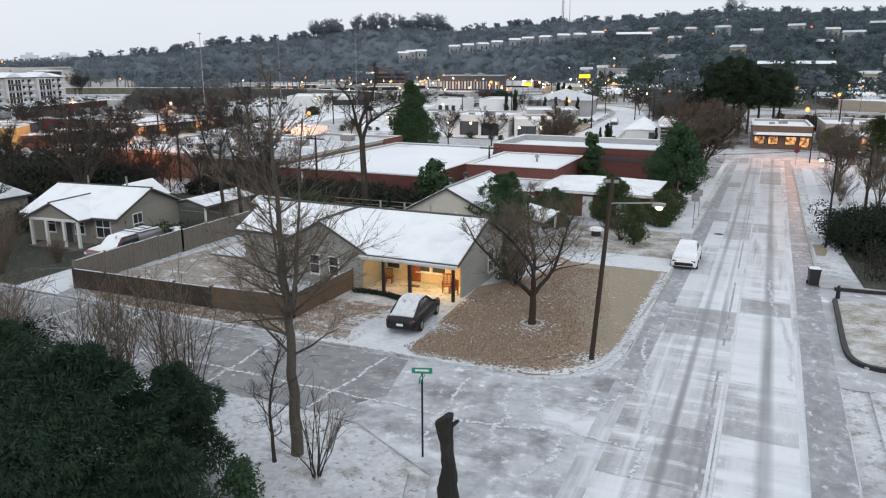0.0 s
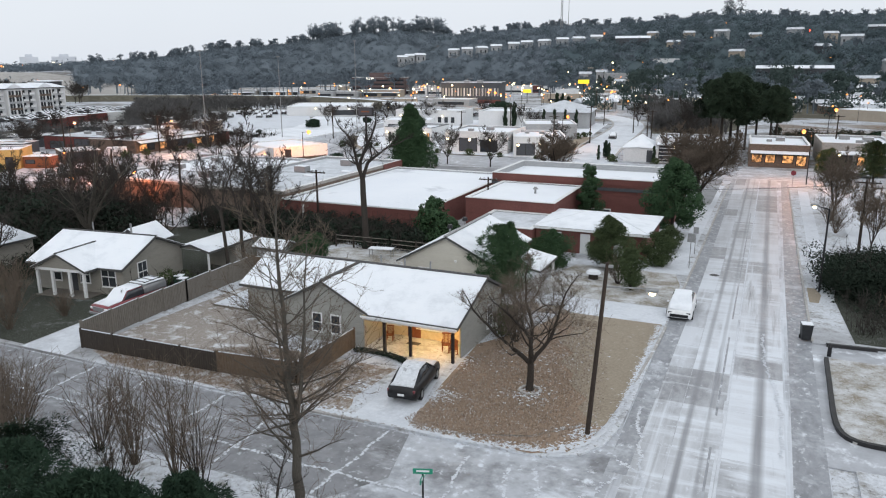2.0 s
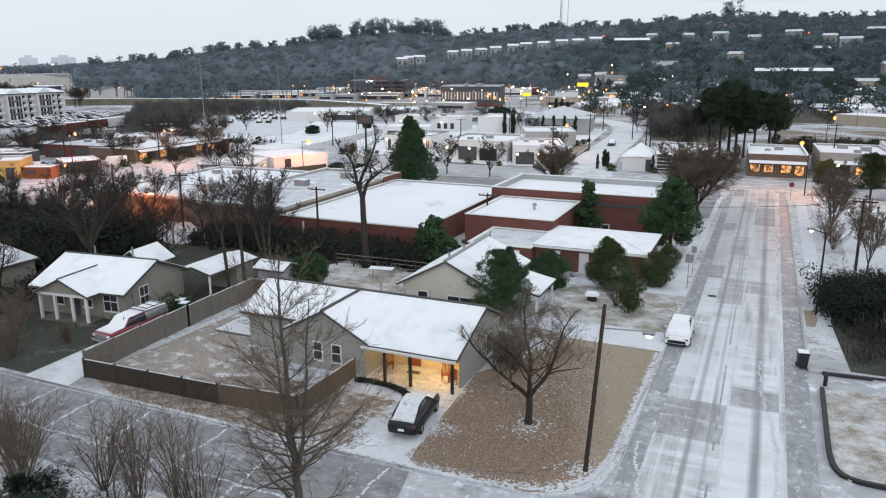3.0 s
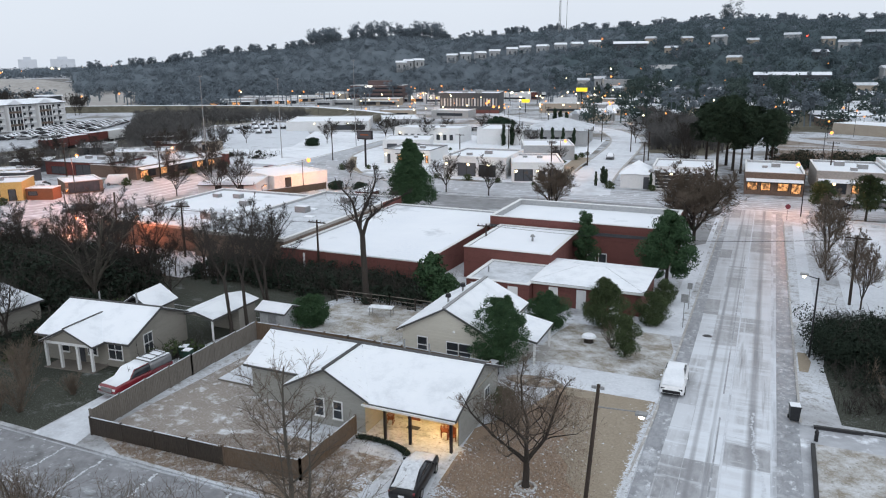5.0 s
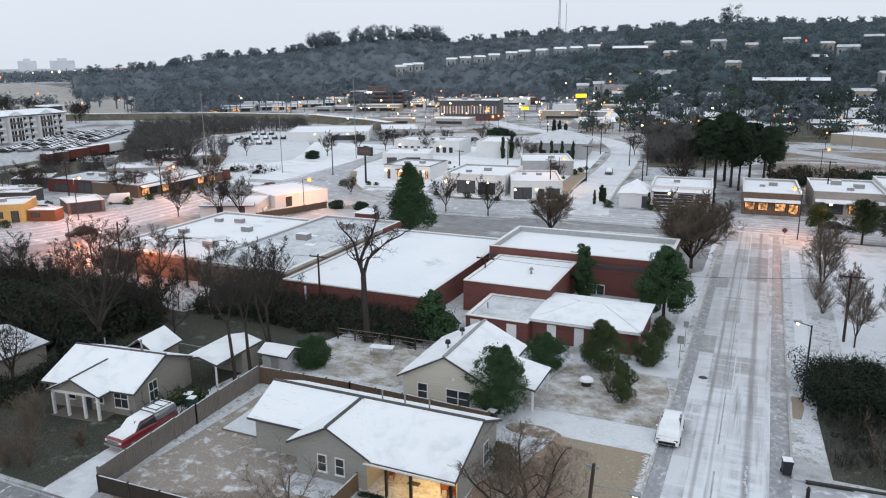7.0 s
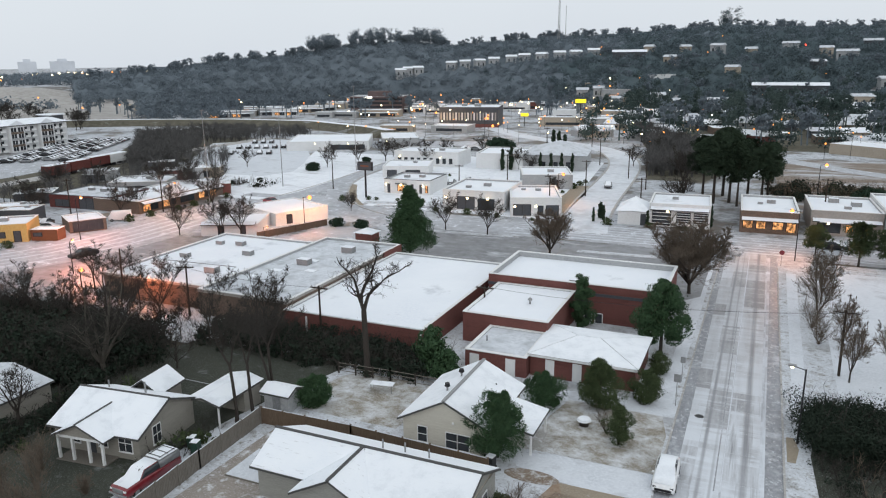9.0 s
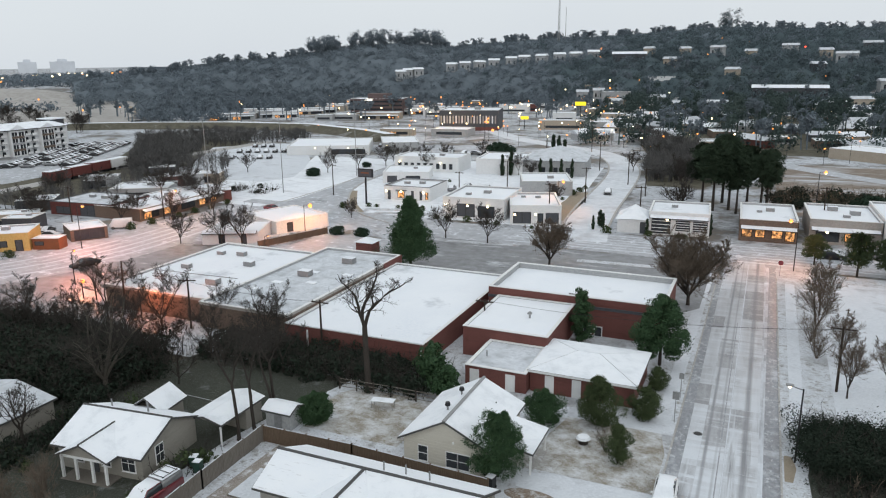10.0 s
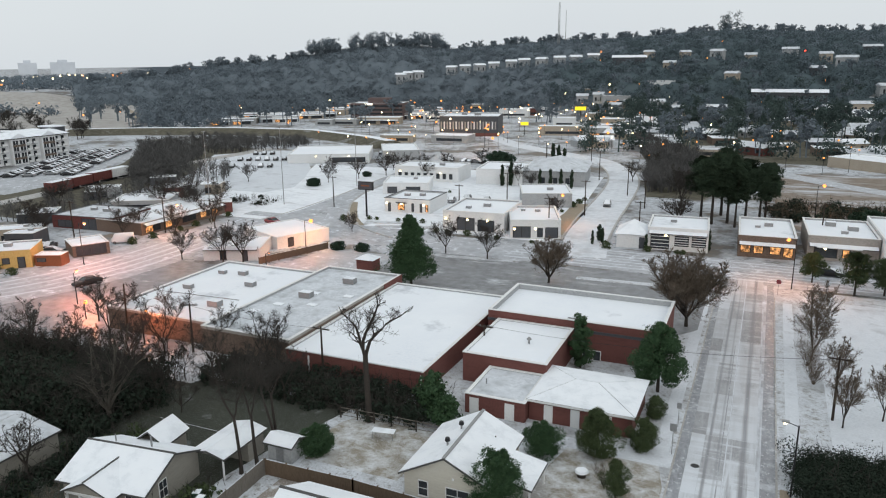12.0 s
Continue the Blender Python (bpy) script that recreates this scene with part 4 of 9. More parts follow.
def litter(name, label, rows, count, seed, colours, tall):
    """Curled leaves and grass tips over a lawn, each a small bent sliver."""
    rng_ = random.Random(seed)
    ys = [q[0] for q in rows]
    V, F = [], []
    while len(F) < count:
        y = rng_.uniform(ys[0], ys[-1])
        a, b = float(np.interp(y, ys, [q[1] for q in rows])), float(np.interp(y, ys, [q[2] for q in rows]))
        x = rng_.uniform(a, b)
        if rng_.random() > (b - a) / 9.5 or rng_.random() < ((x - a) / (b - a)) ** 5:
            continue
        z, h, w, t = ground(x, y) + 0.136, rng_.uniform(0.3, 1.0) * tall, rng_.uniform(0.014, 0.034), rng_.uniform(0, 6.28)
        c, s_ = math.cos(t), math.sin(t)
        k = len(V)
        V += [(x - c * w, y - s_ * w, z), (x + c * w, y + s_ * w, z + h * 0.2), (x + s_ * h * rng_.uniform(0.2, 1.0), y - c * h * rng_.uniform(0.2, 1.0), z + h)]
        F.append((k, k + 1, k + 2))
    m = paint(name + "_leaves", colours, 0.9, 9, 0.6, 0, spec=0.05)
    n, l = m.node_tree.nodes, m.node_tree.links
    geo, r, mix = n.new("ShaderNodeNewGeometry"), n.new("ShaderNodeMapRange"), n.new("ShaderNodeMix")
    r.inputs["From Min"].default_value, r.inputs["From Max"].default_value = 0.84, 0.88
    mix.data_type = "RGBA"
    mix.inputs["B"].default_value = (0.52, 0.51, 0.51, 1)
    l.new(geo.outputs["Random Per Island"], r.inputs["Value"])
    l.new(r.outputs[0], mix.inputs["Factor"])
    l.new(n["Principled BSDF"].inputs["Base Color"].links[0].from_socket, mix.inputs["A"])
    l.new(mix.outputs["Result"], n["Principled BSDF"].inputs["Base Color"])
    tagged(link_mesh(name, V, F, m), label, "leaf litter", kind="stuff")


litter("lawn_litter", "brown curled leaves and frosted grass on the lawn", [(26.95, -13.4, -8.0), (27.7, -14.3, -6.6), (29.0, -13.7, -6.0), (31, -13.9, -5.7), (36, -14.2, -6.4), (41, -12.4, -7.6), (45, -11.2, -8.4)], 34000, 5, [(0.27, 0.205, 0.16), (0.205, 0.15, 0.115), (0.33, 0.27, 0.22)], 0.08)
litter("strip_litter", "leaves and snow along the fence", [(26.9, -32.0, -17.2), (28.4, -34.0, -17.4), (32.0, -26.2, -17.4)], 9000, 6, [(0.21, 0.15, 0.11), (0.14, 0.10, 0.075), (0.27, 0.21, 0.16)], 0.10)

# ---- houses ----
def window(parent, x, y, z, w, h, face, lit=False, lights=2):
    """A framed sash window on a wall. face: the wall's outward way, 's', 'n', 'e' or 'w'. (x, y, z): middle of its sill line."""
    turn = {"s": 0, "e": 90, "n": 180, "w": 270}[face]
    m = pose(x, y, z, 0, 0, turn)
    d = 0.05
    bm = box(-w / 2 - 0.07, w / 2 + 0.07, -d, 0.02, -0.07, h + 0.07)
    bm.transform(m)
    win = part("window", bm, white_trim, parent, "white-framed sash window")
    cols = ((-w / 2, w / 2),) if lights == 2 else ((-w / 2, -0.03), (0.03, w / 2))
    for c, e in ((0, h * 0.48), (h * 0.54, h)):
        for a, b in cols:
            p = box(a, b, -d - 0.006, -d + 0.01, c, e)
            p.transform(m)
            part("pane", p, warm_window if lit else window_glass, win)
    s = box(-w / 2 - 0.1, w / 2 + 0.1, -0.1, 0.02, -0.12, -0.07)
    s.transform(m)
    part("sill", s, white_trim, win)
    return win


def slope(pts, thick, up=0.0):
    """A roof slab: an outline on the slope, given thickness straight down."""
    return extrude([(p[0], p[1], p[2] + up) for p in pts], (0, 0, -thick))


def roof_side(parent, pts, label="", snow=None, dark=None):
    r = part("roof", slope(pts, 0.14), dark or roof_dark, parent, label)
    c = Vector((sum(p[0] for p in pts), sum(p[1] for p in pts), sum(p[2] for p in pts))) / len(pts)
    inner = [tuple(c + (Vector(p) - c) * 0.985) for p in pts]
    part("snow", slope(inner, 0.035, 0.045), snow or snow_shingle, r, "thin snow lying on the shingles")
    return r


def batten_siding(parent, x0, x1, y, z0, z1, material):
    bm = bmesh.new()
    z = z0 + 0.25
    while z < z1:
        bx(bm, x0, x1, y - 0.012, y, z, z + 0.02)
        z += 0.25
    tagged(part("siding", bm, material, parent), kind="stuff")


def corner_house():
    x0, x1, xg0, xg1 = -29.95, -14.7, -25.8, -20.3
    g = ground(-22, 40) + 0.12
    h = thing("house", pose(0, 0, g), "grey-green sided corner house with snowy gable roofs and lit porch", "house")
    Z = 2.45
    part("wall", box(x0, -21.0, 36.35, 42.1, -0.4, Z), siding_grey, h)
    part("wall", box(-21.0, x1, 37.6, 42.1, -0.4, Z), porch_wall, h, "cream porch wall")
    part("wall", box(xg0 + 0.25, xg1 - 0.1, 34.75, 37.7, -0.4, Z), siding_grey, h)
    batten_siding(h, xg0 + 0.25, xg1 - 0.1, 34.75, 0, Z, siding_grey)
    batten_siding(h, x0, xg0 + 0.2, 36.35, 0, Z, siding_grey)
    R, ry = 3.93, 39.1
    # gable ends
    part("gable", extrude([(x1 - 0.02, 36.3, Z), (x1 - 0.02, 42.1, Z), (x1 - 0.02, ry, R - 0.12)], (-0.16, 0, 0)), siding_grey, h)
    part("wall", box(x1 + 0.003, x1 + 0.09, 35.5, 42.1, -0.4, Z), siding_grey, h)
    part("gable", extrude([(x0 + 0.02, 36.35, Z), (x0 + 0.02, 42.1, Z), (x0 + 0.02, ry, R - 0.1)], (0.16, 0, 0)), siding_grey, h)
    part("gable", extrude([(xg0 + 0.25, 34.76, Z), (xg1 - 0.1, 34.76, Z), ((xg0 + xg1) / 2, 34.76, R - 0.14)], (0, 0.16, 0)), siding_grey, h)
    xm = (xg0 + xg1) / 2
    roof_side(h, [(x0 - 0.35, 35.9, 2.5), (xg0 - 0.05, 35.9, 2.5), (xm, ry, R), (x0 - 0.35, ry, R)])
    roof_side(h, [(xm, ry, R), (xg1 + 0.3, 34.4, 2.27), (x1 + 0.35, 34.4, 2.27), (x1 + 0.35, ry, R)], "", snow_roof)
    roof_side(h, [(x0 - 0.35, ry, R), (x1 + 0.35, ry, R), (x1 + 0.35, 42.6, 2.35), (x0 - 0.35, 42.6, 2.35)])
    roof_side(h, [(xg0 - 0.3, 34.45, 2.35), (xm, 34.45, R + 0.02), (xm, ry, R + 0.02), (xg0 - 0.3, 36.6, 2.35)])
    roof_side(h, [(xm, 34.45, R + 0.02), (xg1 + 0.35, 34.45, 2.32), (xg1 + 0.35, 35.2, 2.32), (xm, ry, R + 0.02)])
    part("ridge_cap", box(x0 - 0.35, x1 + 0.35, ry - 0.12, ry + 0.12, R + 0.0, R + 0.075), roof_dark, h)
    part("ridge_cap", box(xm - 0.11, xm + 0.11, 34.45, ry, R + 0.0, R + 0.09), roof_dark, h)
    # porch
    part("porch_floor", box(-20.6, x1 + 0.1, 33.2, 37.6, -0.3, 0.05), concrete, h)
    part("porch_ceiling", box(-20.4, x1, 34.5, 37.6, 2.12, 2.18), porch_wall, h)
    part("beam", box(-20.4, x1 + 0.1, 34.55, 34.72, 1.95, 2.16), white_trim, h)
    for px in (-19.0, -17.35, -14.75):
        part("porch_post", box(px - 0.08, px + 0.08, 34.56, 34.72, 0.05, 1.98, 0.01), dark_metal, h)
    for px in (-19.9, -17.9, -16.9):
        window(h, px, 37.59, 0.75, 0.8, 1.15, "s")
    part("door", box(-18.95, -18.1, 37.52, 37.6, 0.05, 2.05), wood_red, h, "dark wooden front door")
    window(h, xm - 0.55, 34.74, 0.75, 0.55, 1.05, "s")
    window(h, xm + 0.75, 34.74, 0.75, 0.55, 1.05, "s")
    window(h, x1 + 0.095, 40.0, 0.55, 0.75, 1.35, "e", lights=4)
    part("gutter", box(-20.4, x1 + 0.3, 34.3, 34.4, 2.12, 2.22), white_trim, h)
    for vx, vy, vz in ((-22.0, 39.9, 3.75), (-20.5, 40.3, 3.6), (-18.6, 40.1, 3.65)):
        part("roof_vent", rod(bmesh.new(), (vx, vy, vz - 0.2), (vx, vy, vz + 0.55), 0.06), grey_metal, h)
    part("deck", box(-33.9, -30.0, 37.4, 41.4, -0.3, 0.18), fence_wood, h)
    part("deck_snow", box(-33.85, -30.05, 37.45, 41.35, 0.184, 0.21), drive_snow, h)
    return h


corner_house()


def rocking_chair(m):
    c = thing("rocking_chair", m, "red-brown wooden rocking chair on the porch", "chair", "porch chairs")
    part("seat", box(-0.28, 0.28, -0.26, 0.26, 0.42, 0.47, 0.01), wood_red, c)
    back = part("backrest", box(-0.3, 0.3, 0.235, 0.285, 1.1, 1.2, 0.01), wood_red, c)
    for i in range(6):
        part("slat", box(-0.26 + i * 0.094, -0.21 + i * 0.094, 0.24, 0.28, 0.47, 1.15), wood_red, back)
    for s in (-1, 1):
        part("arm", box(s * 0.28 - 0.05, s * 0.28 + 0.05, -0.3, 0.26, 0.66, 0.70, 0.01), wood_red, c)
        part("rocker", box(s * 0.26 - 0.03, s * 0.26 + 0.03, -0.42, 0.46, 0.02, 0.07, 0.01), wood_red, c)
        for y in (-0.24, 0.22):
            part("leg", box(s * 0.26 - 0.03, s * 0.26 + 0.03, y - 0.03, y + 0.03, 0.05, 0.68), wood_red, c)
    return c


PORCH = ground(-22, 40) + 0.12 + 0.05
chair = rocking_chair(pose(-15.9, 36.4, PORCH, 0, 0, 20) @ Matrix.Scale(0.86, 4))
copy_thing(chair, pose(-15.3, 36.0, PORCH, 0, 0, -35) @ Matrix.Scale(0.86, 4))
copy_thing(chair, pose(-19.7, 36.6, PORCH, 0, 0, 15) @ Matrix.Scale(0.86, 4))
tagged(part("doormat", box(-18.5, -17.7, 36.3, 36.8, PORCH + 0.002, PORCH + 0.03), plastic_dark, None), "dark doormat on the porch floor", "doormat")
porch_light = thing("porch_lamp", pose(-17.3, 36.3, PORCH + 1.98), "warm round ceiling lamp under the porch roof", "lamp")
part("shade", rod(bmesh.new(), (0, 0, 0), (0, 0, 0.08), 0.14, 0.11, 12), warm_white, porch_light)


def neighbour_house():
    g = ground(-44, 38) + 0.12
    h = thing("house", pose(-45.3, 39.4, g - 0.05, 0, 0, 6.5) @ Matrix.Scale(0.95, 4) @ pose(45.1, -40.2, 0), "small tan bungalow with snowy roof and white porch posts", "house")
    X0, X1, Y0, Y1 = -49.3, -41.0, 36.6, 43.6
    Z, R, ry = 2.45, 4.0, 40.2
    part("wall", box(X0, X1, Y0, Y1, -0.4, Z), siding_tan, h)
    batten_siding(h, X0, X1, Y0, 0.1, Z, siding_tan)
    for gx, t in ((X1 - 0.14, 0.14), (X0, 0.14)):
        part("gable", extrude([(gx, Y0, Z), (gx, Y1, Z), (gx, ry, R - 0.12)], (t, 0, 0)), siding_tan, h)
    roof_side(h, [(X0 - 0.4, Y0 - 0.5, 2.3), (X1 + 0.4, Y0 - 0.5, 2.3), (X1 + 0.4, ry, R), (X0 - 0.4, ry, R)], "", snow_roof)
    roof_side(h, [(X0 - 0.4, ry, R), (X1 + 0.4, ry, R), (X1 + 0.4, Y1 + 0.5, 2.3), (X0 - 0.4, Y1 + 0.5, 2.3)], "", snow_roof)
    part("ridge_cap", box(X0 - 0.4, X1 + 0.4, ry - 0.1, ry + 0.1, R, R + 0.07), roof_dark, h)
    # porch gable
    a, b, f, top = -47.7, -43.2, 34.9, 3.5
    m = (a + b) / 2
    roof_side(h, [(a - 0.3, f, 2.3), (m, f, top), (m, 39.2, top), (a - 0.3, 36.4, 2.25)], "", snow_roof)
    roof_side(h, [(m, f, top), (b + 0.3, f, 2.3), (b + 0.3, 36.4, 2.25), (m, 39.2, top)], "", snow_roof)
    part("ridge_cap", box(m - 0.08, m + 0.08, f, 39.2, top, top + 0.07), roof_dark, h)
    part("gable", extrude([(a, f + 0.25, 2.3), (b, f + 0.25, 2.3), (m, f + 0.25, top - 0.16)], (0, 0.12, 0)), siding_tan, h)
    bm = bmesh.new()
    for s, e in (((a - 0.25, f + 0.2, 2.22), (m, f + 0.2, top - 0.06)), ((b + 0.25, f + 0.2, 2.22), (m, f + 0.2, top - 0.06))):
        rod(bm, s, e, 0.08, 0.08, 4)
    part("bargeboard", bm, white_trim, h)
    part("beam", box(a, b, f + 0.2, f + 0.4, 2.12, 2.32), white_trim, h)
    for px in (a + 0.1, a + 1.5, b - 1.4, b - 0.1):
        part("porch_post", box(px - 0.1, px + 0.1, f + 0.2, f + 0.4, 0.2, 2.15, 0.01), white_trim, h)
    part("porch_floor", box(a - 0.1, b + 0.1, f, Y0, -0.3, 0.2), fence_wood, h)
    part("door", box(-46.2, -45.3, Y0 - 0.05, Y0 + 0.02, 0.2, 2.2), dark_wall, h, "dark front door")
    window(h, -47.2, Y0 - 0.01, 0.95, 0.8, 1.2, "s")
    window(h, -44.5, Y0 - 0.01, 0.95, 0.8, 1.2, "s")
    window(h, -42.3, Y0 - 0.01, 0.8, 1.2, 1.45, "s", lights=4)
    window(h, X1 + 0.01, 38.7, 0.75, 0.9, 1.5, "e", lights=4)
    part("vent_pipe", rod(bmesh.new(), (-47.0, 40.6, 4.0), (-47.0, 40.6, 4.65), 0.06), grey_metal, h)
    part("chimney_pipe", rod(bmesh.new(), (-43.8, 41.2, 3.6), (-43.8, 41.2, 4.6), 0.08), grey_metal, h)
    part("rear_wing", box(-47.6, -44.6, 43.6, 46.8, -0.4, 2.3), siding_tan, h)
    roof_side(h, [(-47.9, 43.4, 2.25), (-46.1, 43.4, 3.5), (-46.1, 47.1, 3.5), (-47.9, 47.1, 2.25)], "", snow_roof)
    roof_side(h, [(-46.1, 43.4, 3.5), (-44.3, 43.4, 2.25), (-44.3, 47.1, 2.25), (-46.1, 47.1, 3.5)], "", snow_roof)
    return h


neighbour_house()


def beige_house():
    g = ground(-20, 52) + 0.12
    h = thing("house", pose(0, 0, g), "beige sided house, snowy gable roof with two dark vents", "house")
    X0, X1, Y0, Y1 = -24.3, -17.2, 47.45, 55.75
    Z, R, rx = 2.45, 4.42, -20.65
    part("wall", box(X0, X1, Y0, Y1, -0.6, Z), siding_beige, h)
    batten_siding(h, X0, X1, Y0, 0.1, Z, siding_beige)
    for gy in (Y0, Y1 - 0.14):
        part("gable", extrude([(X0, gy, Z), (X1, gy, Z), (rx, gy, R - 0.12)], (0, 0.14, 0)), siding_beige, h)
    roof_side(h, [(X0 - 0.4, Y0 - 0.35, 2.25), (rx, Y0 - 0.35, R), (rx, Y1 + 0.35, R), (X0 - 0.4, Y1 + 0.35, 2.25)], "", snow_roof)
    roof_side(h, [(rx, Y0 - 0.35, R), (X1 + 0.4, Y0 - 0.35, 2.6), (X1 + 0.4, Y1 + 0.35, 2.6), (rx, Y1 + 0.35, R)], "", snow_roof)
    part("ridge_cap", box(rx - 0.14, rx + 0.14, Y0 - 0.35, Y1 + 0.35, R, R + 0.08), grey_metal, h)
    for vy in (49.8, 52.8):
        v = part("roof_vent", rod(bmesh.new(), (rx - 0.8, vy, 3.8), (rx - 0.8, vy, 4.45), 0.09), grey_metal, h)
        part("vent_cap", rod(bmesh.new(), (rx - 0.8, vy, 4.45), (rx - 0.8, vy, 4.72), 0.24, 0.18, 10), dark_metal, v)
    part("vent_pipe", rod(bmesh.new(), (-18.6, 53.5, 3.0), (-18.6, 53.5, 3.6), 0.05), dark_metal, h)
    window(h, -22.6, Y0 - 0.01, 0.55, 0.75, 1.25, "s")
    window(h, -20.1, Y0 - 0.01, 0.45, 0.9, 1.25, "s")
    window(h, -19.1, Y0 - 0.01, 0.45, 0.9, 1.25, "s")
    part("gable_lamp", box(-20.05, -19.9, Y0 - 0.1, Y0, 2.5, 2.65), white_trim, h)
    # side porch
    roof_side(h, [(X1 + 0.3, 49.0, 2.6), (-14.0, 49.0, 2.05), (-14.0, 53.6, 2.05), (X1 + 0.3, 53.6, 2.6)], "", snow_roof)
    for py in (49.3, 53.4):
        part("porch_post", box(-14.35, -14.2, py - 0.07, py + 0.07, -0.5, 2.0), white_trim, h)
    part("porch_floor", box(X1, -14.1, 49.1, 53.5, -0.6, 0.08), concrete, h)
    window(h, X1 + 0.01, 52.0, 0.6, 0.8, 1.2, "e")
    return h


beige_house()


def small_roofed(name, label, cat, x0, x1, y0, y1, z, r, wall, along="x", open_front=False, snow=None):
    g = ground((x0 + x1) / 2, (y0 + y1) / 2) + 0.12
    h = thing(name, pose(0, 0, g), label, cat)
    if open_front:
        part("wall", box(x0, x1, y1 - 2.2, y1, -0.3, z), wall, h)
        for px in (x0 + 0.1, x1 - 0.1):
            part("post", box(px - 0.06, px + 0.06, y0, y0 + 0.12, -0.3, z), white_trim, h)
    else:
        part("wall", box(x0, x1, y0, y1, -0.3, z), wall, h)
    o = 0.3
    if along == "x":
        m = (y0 + y1) / 2
        roof_side(h, [(x0 - o, y0 - o, z), (x1 + o, y0 - o, z), (x1 + o, m, r), (x0 - o, m, r)], "", snow or snow_roof)
        roof_side(h, [(x0 - o, m, r), (x1 + o, m, r), (x1 + o, y1 + o, z), (x0 - o, y1 + o, z)], "", snow or snow_roof)
        part("gable", extrude([(x1, y0, z), (x1, y1, z), (x1, m, r - 0.14)], (-0.1, 0, 0)), wall, h)
        part("gable", extrude([(x0, y0, z), (x0, y1, z), (x0, m, r - 0.14)], (0.1, 0, 0)), wall, h)
    else:
        m = (x0 + x1) / 2
        roof_side(h, [(x0 - o, y0 - o, z), (m, y0 - o, r), (m, y1 + o, r), (x0 - o, y1 + o, z)], "", snow or snow_roof)
        roof_side(h, [(m, y0 - o, r), (x1 + o, y0 - o, z), (x1 + o, y1 + o, z), (m, y1 + o, r)], "", snow or snow_roof)
        part("gable", extrude([(x0, y0, z), (x1, y0, z), (m, y0, r - 0.14)], (0, 0.1, 0)), wall, h)
        part("gable", extrude([(x0, y1, z), (x1, y1, z), (m, y1, r - 0.14)], (0, -0.1, 0)), wall, h)
    return h


shed = small_roofed("garden_shed", "grey metal garden shed with snowy low roof", "shed", -38.0, -35.5, 47.6, 49.4, 1.75, 2.25, grey_wall)
part("door", box(-37.1, -36.3, 47.56, 47.6, 0, 1.6), grey_metal, shed)
part("slab", box(-38.4, -35.1, 46.7, 49.6, -0.3, 0.03), drive_snow, shed)
small_roofed("carport", "open carport with a snowy low roof and white posts", "carport", -42.3, -39.2, 43.2, 48.6, 2.15, 2.6, siding_tan, "y", True)
small_roofed("house", "grey house behind the bungalow with snowy roof", "house", -65.6, -56.2, 30.6, 41.0, 2.0, 2.9, siding_tan, "y", snow=thin_snow_roof)

